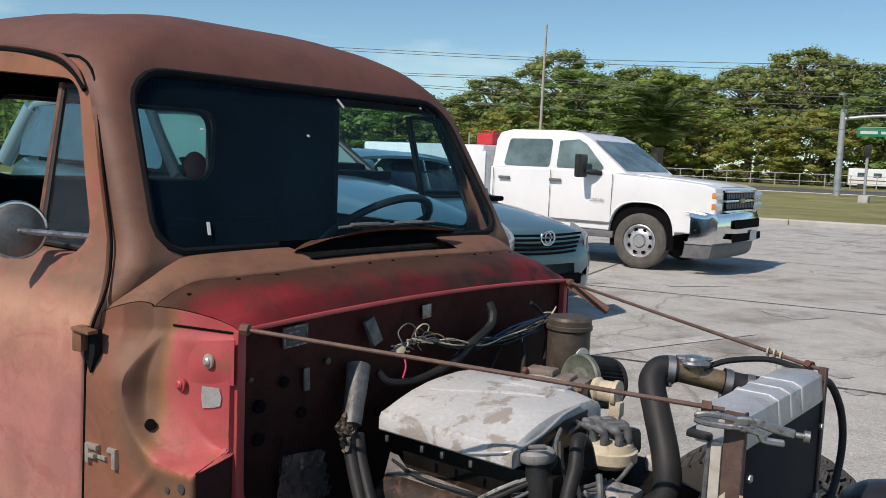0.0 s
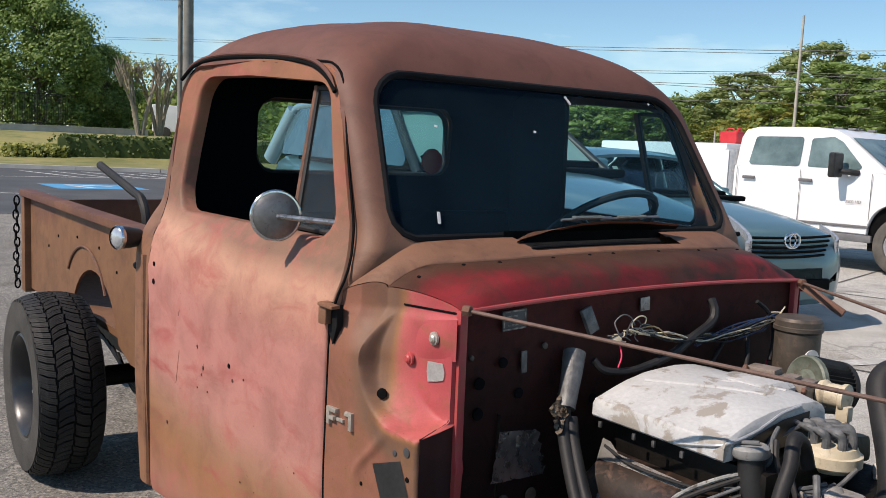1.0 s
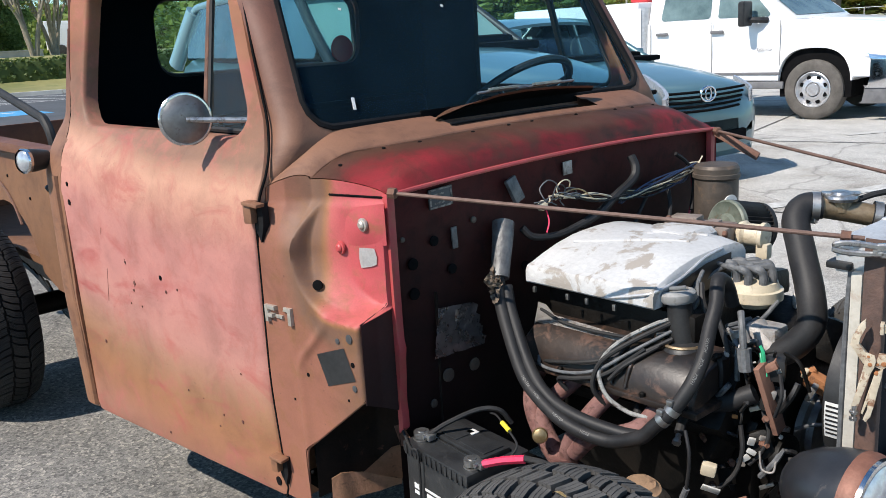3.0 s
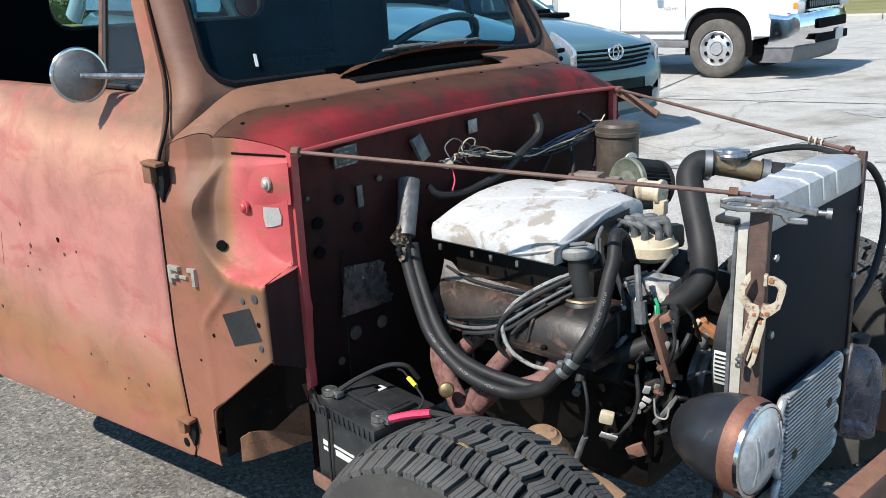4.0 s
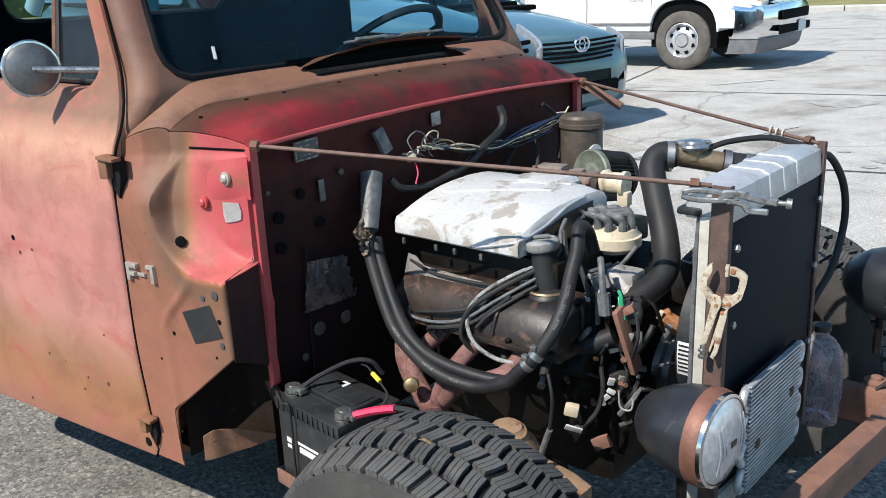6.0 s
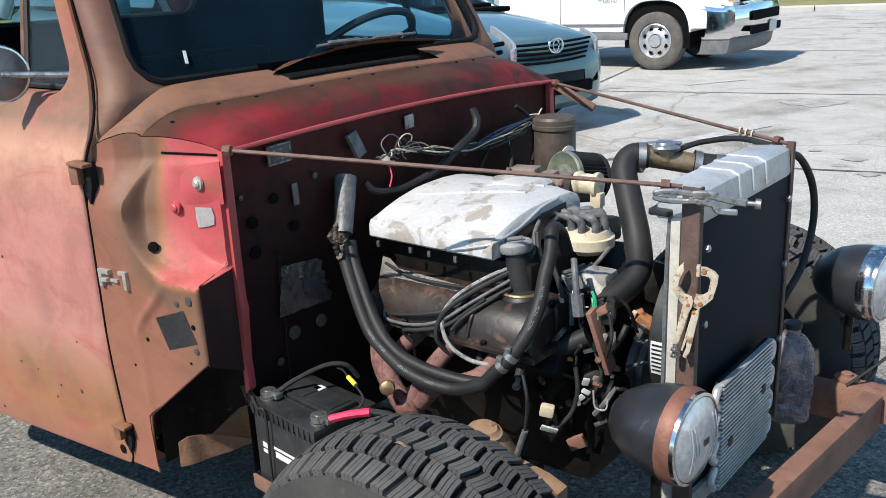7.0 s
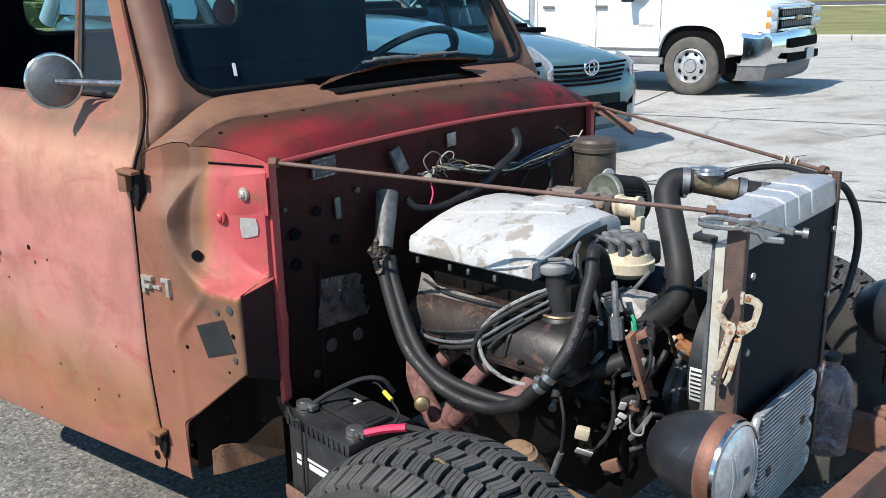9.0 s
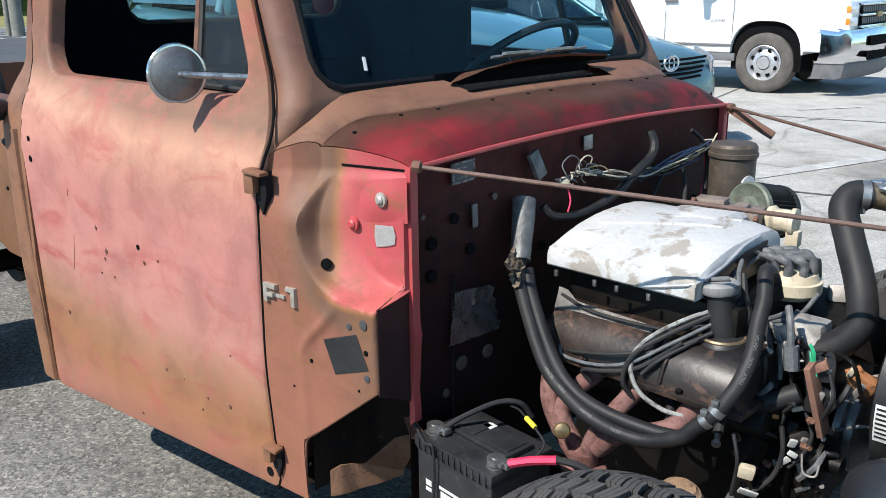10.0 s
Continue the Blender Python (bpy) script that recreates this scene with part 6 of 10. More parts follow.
box(bm, (0.31, 0.125, 0.944), (0.03, 0.06, 0.012), Euler((0, 0, radians(12))).to_matrix(), 0.003)
part("throttle_body", bm, M["throttle"], engine, "brown stained throttle body")
for x, y, z in ((0.355, 0.10, 0.928), (0.355, 0.17, 0.928), (0.355, 0.10, 0.868), (0.355, 0.17, 0.868), (0.205, 0.09, 0.95)):
    bm = B()
    lathe(bm, (x, y, z), (1, 0.2, 0), [(0, 0.009), (0.008, 0.009), (0.01, 0.006)], 6)
    part("bolt", bm, M["rust"], engine)
bm = B()
lathe(bm, (0.35, 0.185, 0.912), (0.98, 0.1, 0), [(0, 0.03), (0.012, 0.034), (0.02, 0.028), (0.05, 0.028), (0.054, 0.033), (0.064, 0.033), (0.068, 0.02)], 24)
part("sensor", bm, M["cream"], engine, "cream round sensor")
bm = B()
box(bm, (0.415, 0.18, 0.880), (0.03, 0.024, 0.035), None, 0.003)
box(bm, (0.42, 0.178, 0.850), (0.014, 0.018, 0.04), None, 0.002)
part("connector", bm, M["cream"], engine, "cream plastic connector")
# pleated air filter with a metal end
FC, FD = Vector((0.252, 0.29, 0.897)), Vector((0.30, 0.93, -0.16)).normalized()
bm = B()
lathe(bm, FC, FD, [(-0.016, 0.010), (-0.014, 0.03), (-0.004, 0.036), (-0.006, 0.058), (-0.010, 0.066), (-0.006, 0.071), (0.006, 0.071), (0.010, 0.066)], 40)
part("filter_cap", bm, M["filtercap"], engine, "green-grey metal filter end")
bm = B()
ax, au, aw = frame_of(FD)
rings = []
for h, r in ((0.006, 0.068), (0.1, 0.063)):
    rings.append([FC + ax * h + (au * math.cos(a) + aw * math.sin(a)) * (r + (0.0035 if k % 2 else -0.0035)) for k, a in enumerate(np.linspace(0, 2 * math.pi, 80, endpoint=False))])
loft(bm, rings, True, True, True)
part("filter_pleats", bm, M["plastic"], engine, "black pleated air filter", 0)
bm = B()
lathe(bm, FC, FD, [(0.095, 0.068), (0.108, 0.067), (0.114, 0.05)], 36)
part("filter_nose", bm, M["rubber"], engine)

# distributor with plug leads
bm = B()
lathe(bm, (0.498, -0.01, 0.79), (0, 0, 1), [(0.022, 0.046), (0.03, 0.054), (0.035, 0.056), (0.036, 0.062), (0.058, 0.062), (0.06, 0.056), (0.075, 0.05), (0.08, 0.02)], 36)
part("distributor_cap", bm, M["cream"], engine, "cream distributor cap")
bm = B()
cyl(bm, (0.498, -0.01, 0.60), (0.498, -0.01, 0.795), 0.034)
part("distributor_body", bm, M["oily"], engine)
random.seed(11)
for k in range(9):
    a = 2 * math.pi * k / 8 + 0.2
    c = Vector((0.498, -0.01, 0.858)) + (Vector((math.cos(a), math.sin(a), 0)) * 0.04 if k < 8 else Vector())
    out = c + Vector((-0.055 - 0.03 * random.random(), -0.035 * math.cos(a * 0.5) - 0.01, 0.03))
    bm = B()
    tube(bm, [c, c + Vector((0, 0, 0.028)), c + Vector((-0.014, -0.004, 0.04)), out], 0.0085, 10, 5, lambda t: 0.0092 if t < 0.7 else 0.0066)
    boot = part("plug_boot", bm, M["greywire"], engine, "grey plug lead boot")
leads = [[(0.46, 0.02, 0.885), (0.44, -0.05, 0.89), (0.43, -0.12, 0.86), (0.44, -0.17, 0.80)],
         [(0.45, -0.03, 0.89), (0.425, -0.08, 0.91), (0.44, -0.15, 0.87), (0.46, -0.2, 0.80), (0.42, -0.26, 0.79)],
         [(0.54, -0.06, 0.80), (0.52, -0.1, 0.785), (0.48, -0.13, 0.79), (0.45, -0.16, 0.80)],
         [(0.56, -0.02, 0.83), (0.55, -0.07, 0.80), (0.52, -0.11, 0.77)]]
for p in leads:
    bm = B()
    tube(bm, p, 0.0048, 8)
    part("plug_lead", bm, M["greywire"], engine)

# valve cover, oil filler
bm = B()
vc = []
for x, k in ((0.095, 0.8), (0.105, 1), (0.25, 1), (0.42, 1), (0.545, 1), (0.56, 0.8)):
    vc.append([Vector((x, y, 0.70 + (z - 0.70) * k)) for y, z in ((-0.335, 0.672), (-0.333, 0.70), (-0.318, 0.735), (-0.285, 0.762), (-0.235, 0.775), (-0.19, 0.768), (-0.17, 0.72))])
rows = loft(bm, vc, False)
bm.faces.new(rows[0])
bm.faces.new(rows[-1][::-1])
bmesh.ops.recalc_face_normals(bm, faces=bm.faces[:])
part("valve_cover", bm, M["valve"], engine, "grimy brown-black valve cover")
bm = B()
box(bm, (0.327, -0.255, 0.676), (0.49, 0.18, 0.014), None, 0.003)
part("valve_cover_flange", bm, M["valve"], engine)
for x in (0.12, 0.22, 0.33, 0.44, 0.54):
    bm = B()
    lathe(bm, (x, -0.338, 0.682), (0, 0, 1), [(0, 0.007), (0.008, 0.007), (0.01, 0.004)], 6)
    part("bolt", bm, M["oily"], engine)
bm = B()
grid(bm, 10, 3, lambda u, v: Vector((0.10 + 0.24 * u, -0.272 - 0.02 * v, 0.775 - 0.028 * v + 0.03 * (1 - u) * (1 - v) * (1 if u < 0.15 else 0.3))))
thicken(bm, 0.003)
part("lifting_bracket", bm, M["castalu"], engine, "grey sheet bracket")
bm = B()
lathe(bm, (0.468, -0.23, 0.758), (-0.12, 0, 1), [(0, 0.05), (0.012, 0.046), (0.018, 0.038), (0.022, 0.028), (0.105, 0.026), (0.108, 0.03)], 28)
part("filler_neck", bm, M["plastic"], engine, "black oil filler neck")
bm = B()
rim_tube(bm, [Vector((0.4665 + 0.042 * math.cos(a), -0.23 + 0.042 * math.sin(a), 0.7755)) for a in np.linspace(0, 2 * math.pi, 30, endpoint=False)], 0.004, 6)
part("filler_ring", bm, M["bronze"], engine)
bm = B()
lathe(bm, (0.4545, -0.23, 0.862), (-0.12, 0, 1), [(0, 0.034), (0.006, 0.038), (0.018, 0.038), (0.024, 0.033), (0.026, 0.028), (0.022, 0.026), (0.024, 0.01)], 12)
part("oil_cap", bm, M["capgrey"], engine, "faded grey grippy oil filler cap")
bm = B()
box(bm, (0.4515, -0.23, 0.891), (0.034, 0.012, 0.006), Euler((0, radians(-7), radians(30))).to_matrix(), 0.002)
part("oil_cap_print", bm, M["greycap"], engine)

# exhaust manifold
for p, r in (([(0.235, -0.25, 0.672), (0.225, -0.31, 0.645), (0.19, -0.345, 0.60), (0.185, -0.36, 0.55), (0.235, -0.366, 0.49)], 0.0195),
             ([(0.345, -0.25, 0.672), (0.335, -0.31, 0.65), (0.305, -0.36, 0.595), (0.275, -0.372, 0.54), (0.255, -0.368, 0.485)], 0.0195),
             ([(0.445, -0.23, 0.672), (0.455, -0.30, 0.65), (0.44, -0.345, 0.615), (0.40, -0.37, 0.595), (0.34, -0.378, 0.575), (0.285, -0.372, 0.52)], 0.0205),
             ([(0.125, -0.25, 0.672), (0.12, -0.31, 0.64), (0.135, -0.345, 0.58), (0.18, -0.36, 0.52), (0.23, -0.365, 0.475)], 0.0195)):
    bm = B()
    tube(bm, p, r, 14)
    part("exhaust_runner", bm, M["exh"], engine, "rusty pink exhaust runner")
bm = B()
lathe(bm, (0.245, -0.367, 0.50), (0.05, 0, -1), [(0, 0.036), (0.03, 0.032), (0.034, 0.05), (0.046, 0.05), (0.05, 0.03), (0.2, 0.03)], 20)
part("exhaust_collector", bm, M["exh"], engine)
for x in (0.125, 0.235, 0.345, 0.445):
    bm = B()
    box(bm, (x, -0.245, 0.667), (0.075, 0.012, 0.045), Euler((radians(-35), 0, 0)).to_matrix(), 0.006)
    part("exhaust_flange", bm, M["exh"], engine)
for x in (0.18, 0.29, 0.395, 0.5):
    bm = B()
    tube(bm, [(x, -0.26, 0.66), (x + 0.012, -0.3, 0.64), (x + 0.02, -0.325, 0.622)], 0.0105, 10)
    part("plug_boot", bm, M["rubber"], engine, "black spark plug boot")
    bm = B()
    lathe(bm, (x + 0.021, -0.328, 0.62), (0.3, -0.8, -0.4), [(0, 0.006), (0.015, 0.006), (0.016, 0.009), (0.024, 0.009)], 6)
    part("spark_plug", bm, M["steel"], engine)
# pale plug leads looping over the valve cover
for p, m, r in (([(0.475, -0.21, 0.835), (0.42, -0.27, 0.815), (0.36, -0.325, 0.77), (0.335, -0.345, 0.72), (0.36, -0.355, 0.67), (0.41, -0.35, 0.645), (0.455, -0.34, 0.64)], "whitewire", 0.0048),
                ([(0.15, -0.33, 0.70), (0.17, -0.345, 0.685), (0.25, -0.35, 0.69), (0.33, -0.345, 0.715), (0.40, -0.315, 0.765), (0.455, -0.25, 0.805)], "greywire", 0.0038),
                ([(0.235, -0.335, 0.64), (0.225, -0.35, 0.67), (0.28, -0.352, 0.685), (0.35, -0.342, 0.71), (0.42, -0.3, 0.77)], "rubber", 0.005),
                ([(0.34, -0.335, 0.635), (0.325, -0.355, 0.68), (0.34, -0.345, 0.735), (0.39, -0.31, 0.78), (0.45, -0.25, 0.82)], "rubber", 0.0055),
                ([(0.14, -0.32, 0.685), (0.2, -0.338, 0.70), (0.3, -0.342, 0.725), (0.40, -0.31, 0.755), (0.46, -0.26, 0.79)], "rubber", 0.0045),
                ([(0.36, -0.345, 0.70), (0.39, -0.33, 0.735), (0.44, -0.28, 0.775)], "rubber", 0.0045)):
    bm = B()
    tube(bm, p, r, 8)
    part("plug_lead", bm, M[m], engine)
bm = B()
tube(bm, [(0.11, -0.275, 0.79), (0.2, -0.283, 0.773), (0.36, -0.285, 0.779), (0.42, -0.27, 0.79)], 0.004, 8)
part("vacuum_line", bm, M["rubber"], engine)

# front of the engine: thermostat housing, brackets, pulleys, small hardware
bm = B()
box(bm, (0.585, -0.11, 0.78), (0.07, 0.06, 0.06), None, 0.012)
cyl(bm, (0.56, -0.12, 0.80), (0.615, -0.125, 0.75), 0.028)
part("thermostat_housing", bm, M["castalu"], engine)
bm = B()
box(bm, (0.60, 0.02, 0.56), (0.05, 0.34, 0.36), None, 0.02)
part("front_cover", bm, M["oily"], engine)
bm = B()
lathe(bm, (0.63, 0.0, 0.56), (1, 0, 0), [(0, 0.05), (0.01, 0.09), (0.025, 0.09), (0.03, 0.08), (0.035, 0.09), (0.05, 0.09), (0.055, 0.05), (0.07, 0.03)], 36)
part("pulley", bm, M["steel"], engine, "grooved steel belt pulley")
bm = B()
lathe(bm, (0.645, -0.16, 0.55), (1, 0, 0), [(0, 0.03), (0.004, 0.05), (0.02, 0.05), (0.024, 0.02), (0.05, 0.018)], 30)
part("idler_pulley", bm, M["oily"], engine)
bm = B()
box(bm, (0.655, -0.22, 0.70), (0.012, 0.035, 0.15), Euler((radians(14), radians(-10), 0)).to_matrix(), 0.002)
box(bm, (0.65, -0.21, 0.765), (0.03, 0.04, 0.015), Euler((0, radians(-30), radians(20))).to_matrix(), 0.002)
part("bracket", bm, M["rust_frame"], engine, "rusty angle bracket")
bm = B()
box(bm, (0.645, -0.195, 0.755), (0.05, 0.05, 0.045), Euler((0, 0, radians(25))).to_matrix(), 0.006)
part("ignition_module", bm, M["plastic"], engine)
bm = B()
tube(bm, [(0.63, -0.215, 0.80), (0.642, -0.225, 0.79), (0.645, -0.225, 0.765), (0.65, -0.226, 0.745)], 0.0035, 6)
part("green_wire", bm, M["green"], engine, "bright green wire")
bm = B()
tube(bm, [(0.575, -0.195, 0.855), (0.59, -0.215, 0.83), (0.596, -0.22, 0.795), (0.6, -0.225, 0.76)], 0.007, 8, 6)
part("pale_hose", bm, M["greywire"], engine)
bm = B()
tube(bm, [(0.598, -0.22, 0.79), (0.605, -0.224, 0.745)], 0.014, 10)
part("hose_sleeve", bm, M["greywire"], engine)
bm = B()
tube(bm, [(0.475, -0.22, 0.655), (0.53, -0.24, 0.66), (0.575, -0.235, 0.675), (0.62, -0.215, 0.70)], 0.02, 12)
part("lower_hose", bm, M["hose"], engine)
bm = B()
lathe(bm, (0.70, 0.085, 0.60), (-0.25, -0.5, 0.2), [(0, 0.05), (0.05, 0.05), (0.06, 0.03), (0.10, 0.026)], 20)
part("alternator", bm, M["castalu"], engine)
bm = B()
box(bm, (0.69, -0.02, 0.66), (0.06, 0.05, 0.035), Euler((0.4, 0.3, 0.6)).to_matrix(), 0.01)
part("alternator_bracket", bm, M["rust_frame"], engine)
random.seed(21)
small = [("oily", (0.60, -0.19, 0.60), (0.022, 0.02, 0.05)), ("castalu", (0.63, -0.20, 0.545), (0.012, 0.012, 0.03)), ("steel", (0.58, -0.2, 0.68), (0.03, 0.02, 0.02)), ("oily", (0.565, -0.22, 0.50), (0.04, 0.012, 0.035)),
         ("rust_frame", (0.60, -0.225, 0.45), (0.04, 0.01, 0.03)), ("steel", (0.66, -0.17, 0.62), (0.02, 0.02, 0.012)), ("rust_frame", (0.55, -0.22, 0.60), (0.03, 0.02, 0.025)), ("castalu", (0.56, -0.17, 0.79), (0.035, 0.02, 0.03)), ("steel", (0.635, -0.185, 0.49), (0.03, 0.006, 0.008)),
         ("cream", (0.62, -0.205, 0.665), (0.03, 0.01, 0.01)), ("castalu", (0.545, -0.18, 0.72), (0.02, 0.02, 0.05)), ("oily", (0.57, -0.2, 0.64), (0.05, 0.05, 0.05)), ("oily", (0.62, -0.19, 0.58), (0.06, 0.05, 0.06)), ("oily", (0.53, -0.2, 0.56), (0.06, 0.06, 0.08)),
         ("castalu", (0.69, -0.12, 0.69), (0.012, 0.012, 0.05)), ("oily", (0.54, 0.06, 0.76), (0.1, 0.14, 0.06)), ("castalu", (0.56, 0.1, 0.80), (0.05, 0.05, 0.04)), ("oily", (0.62, 0.1, 0.72), (0.08, 0.12, 0.1)), ("oily", (0.47, 0.1, 0.83), (0.06, 0.1, 0.06))]
for mname, c, s in small:
    bm = B()
    box(bm, c, s, Euler((random.uniform(-.5, .5), random.uniform(-.5, .5), random.uniform(-.7, .7))).to_matrix(), min(s) * 0.25)
    part("bracket", bm, M[mname], engine)
for k in range(26):
    p = Vector((random.uniform(0.5, 0.68), random.uniform(-0.24, -0.12), random.uniform(0.47, 0.8)))
    q = p + Vector((random.uniform(-.07, .07), random.uniform(-.03, .03), random.uniform(-.09, .09)))
    bm = B()
    tube(bm, [p, p.lerp(q, 0.4) + Vector((0.02, -0.02, 0.02)), q], random.choice((0.003, 0.004, 0.006)), 6)
    part("wire", bm, random.choice((M["rubber"], M["rubber"], M["hose"], M["greywire"], M["oily"])), engine)
for k in range(22):
    p = Vector((random.uniform(0.5, 0.66), random.uniform(-0.24, -0.14), random.uniform(0.46, 0.78)))
    bm = B()
    lathe(bm, p, (random.uniform(.2, 1), -random.uniform(0.2, 1), random.uniform(-.3, .5)), [(0, 0.008), (0.01, 0.008), (0.011, 0.0065), (0.02, 0.005)], 6)
    part("bolt", bm, random.choice((M["steel"], M["castalu"], M["rust"])), engine)

# clips, plugs and loose leads low at the front of the engine
for nm, m, c, sz, r in (("orange_plug", "orangeplastic", (0.579, -0.226, 0.643), (0.022, 0.008, 0.009), (0, 0.15, 0.6)), ("clip", "whiteplastic", (0.622, -0.226, 0.60), (0.014, 0.006, 0.018), (0.3, 0.2, 0.7)),
                        ("clip", "whiteplastic", (0.628, -0.236, 0.583), (0.018, 0.006, 0.010), (0.1, 0.5, 0.6)), ("clip", "whiteplastic", (0.616, -0.238, 0.566), (0.012, 0.005, 0.02), (0.4, 0.7, 0.6)),
                        ("clip", "castalu", (0.638, -0.212, 0.607), (0.012, 0.006, 0.010), (0.2, 0.3, 0.9)), ("relay", "cream", (0.566, -0.29, 0.545), (0.03, 0.02, 0.026), (0.1, 0.2, 0.5)),
                        ("tag", "whiteplastic", (0.577, -0.30, 0.508), (0.036, 0.004, 0.016), (0.5, 0.3, 0.6)), ("temperature_sensor", "cream", (0.676, -0.122, 0.728), (0.010, 0.010, 0.022), (0.3, 0.4, 0.2)),
                        ("caliper_bracket", "rustorange", (0.692, -0.10, 0.705), (0.05, 0.03, 0.034), (0.3, 0.5, 0.5)), ("caliper_bracket", "rustorange", (0.676, -0.105, 0.724), (0.03, 0.02, 0.014), (0.2, -0.4, 0.7)),
                        ("clip", "whiteplastic", (0.604, -0.20, 0.742), (0.006, 0.006, 0.012), (0.4, 0.9, 0.2)), ("clip", "whiteplastic", (0.665, -0.19, 0.61), (0.007, 0.005, 0.009), (0.2, 0.3, 0.2)),
                        ("ignition_coil", "plastic", (0.647, -0.20, 0.69), (0.034, 0.03, 0.05), (0.2, 0.3, 0.5)), ("coil_fins", "castalu", (0.656, -0.215, 0.70), (0.012, 0.01, 0.03), (0.2, 0.3, 0.5)),
                        ("clip", "castalu", (0.542, -0.175, 0.80), (0.022, 0.008, 0.008), (0.2, 0.5, 0.3)), ("clip", "whiteplastic", (0.553, -0.178, 0.775), (0.008, 0.006, 0.016), (0.6, 0.3, 0.3)),
                        ("clip", "castalu", (0.535, -0.18, 0.76), (0.016, 0.008, 0.012), (0.3, 0.6, 0.9)), ("sender", "throttle", (0.556, -0.16, 0.755), (0.02, 0.018, 0.03), (0.2, 0.2, 0.4))):
    bm = B()
    box(bm, c, sz, Euler(r).to_matrix(), min(sz) * 0.25)
    part(nm, bm, M[m], engine)
for p, r, m in (([(0.645, -0.235, 0.59), (0.652, -0.238, 0.555), (0.672, -0.232, 0.552), (0.676, -0.228, 0.575)], 0.0022, "castalu"),
                ([(0.560, -0.19, 0.79), (0.575, -0.205, 0.775), (0.578, -0.21, 0.745), (0.58, -0.212, 0.715)], 0.0055, "greywire"),
                ([(0.52, -0.19, 0.83), (0.54, -0.20, 0.80), (0.555, -0.205, 0.76), (0.55, -0.21, 0.70), (0.54, -0.22, 0.66)], 0.006, "hose"),
                ([(0.47, -0.17, 0.89), (0.485, -0.19, 0.86), (0.50, -0.195, 0.82), (0.49, -0.20, 0.78)], 0.006, "hose"),
                ([(0.44, -0.12, 0.90), (0.455, -0.16, 0.885), (0.47, -0.185, 0.855), (0.46, -0.21, 0.82)], 0.005, "greywire"),
                ([(0.53, -0.075, 0.80), (0.50, -0.12, 0.79), (0.46, -0.15, 0.80)], 0.0055, "greywire"),
                ([(0.54, -0.07, 0.785), (0.51, -0.115, 0.775), (0.47, -0.15, 0.785)], 0.0055, "greywire"),
                ([(0.634, -0.222, 0.79), (0.64, -0.228, 0.775), (0.648, -0.23, 0.75), (0.652, -0.228, 0.73)], 0.0022, "green"),
                ([(0.638, -0.222, 0.792), (0.646, -0.227, 0.772), (0.653, -0.23, 0.748)], 0.0018, "green"),
                ([(0.60, -0.21, 0.755), (0.62, -0.215, 0.765)], 0.002, "whiteplastic"),
                ([(0.63, -0.20, 0.66), (0.65, -0.21, 0.62), (0.64, -0.22, 0.58), (0.62, -0.23, 0.55)], 0.004, "rubber"),
                ([(0.60, -0.23, 0.63), (0.61, -0.24, 0.58), (0.60, -0.25, 0.53), (0.57, -0.27, 0.49)], 0.005, "rubber")):
    bm = B()
    tube(bm, p, r, 8)
    part("lead", bm, M[m], engine)
# sheet-metal ridges and bolts along the valve cover
for x in (0.36, 0.395):
    bm = B()
    tube(bm, [(x, -0.336, 0.69), (x + 0.004, -0.32, 0.735), (x + 0.008, -0.285, 0.764), (x + 0.012, -0.235, 0.777)], 0.005, 8)
    part("cover_ridge", bm, M["valve"], engine)

# long heater hoses that loop under the valve cover
hose = thing("heater_hose", "long looping black rubber heater hose with clamps", "hose")
main = [(0.045, -0.345, 0.87), (0.07, -0.365, 0.81), (0.16, -0.403, 0.69), (0.225, -0.417, 0.645), (0.31, -0.424, 0.612), (0.40, -0.405, 0.596), (0.476, -0.397, 0.624), (0.508, -0.392, 0.656), (0.542, -0.380, 0.696), (0.564, -0.352, 0.745), (0.567, -0.315, 0.793), (0.555, -0.275, 0.837), (0.548, -0.243, 0.875), (0.53, -0.205, 0.915), (0.525, -0.165, 0.895), (0.53, -0.15, 0.85)]
bm = B()
tube(bm, main, 0.0148, 14, 10)
part("hose", bm, M["hose"], hose)
bm = B()
tube(bm, [(0.06, -0.335, 0.85), (0.095, -0.355, 0.79), (0.18, -0.39, 0.69), (0.25, -0.405, 0.645), (0.33, -0.405, 0.625), (0.42, -0.39, 0.615), (0.47, -0.37, 0.612)], 0.0138, 14, 10)
part("hose", bm, M["hose"], hose)
hp = spline(main, 10)
for frac, L in ((0.50, 0.014), (0.535, 0.014)):
    i = int(len(hp) * frac)
    bm = B()
    lathe(bm, hp[i], hp[i + 1] - hp[i - 1], [(-L / 2, 0.0161), (L / 2, 0.0161)], 20, False, False)
    box(bm, hp[i] + Vector((0, -0.008, 0.018)), (0.014, 0.012, 0.012), None, 0.002)
    part("hose_clamp", bm, M["steel"], hose, "bright worm-drive clamp")
bm = B()
tube(bm, [(0.005, -0.283, 0.985), (0.022, -0.305, 0.945), (0.035, -0.325, 0.905), (0.05, -0.345, 0.87)], 0.024, 12, 6, lambda t: 0.027 - 0.006 * t)
part("duct_tape_wrap", bm, M["tape"], hose, "grey duct tape wrapped round the hose end")
random.seed(3)
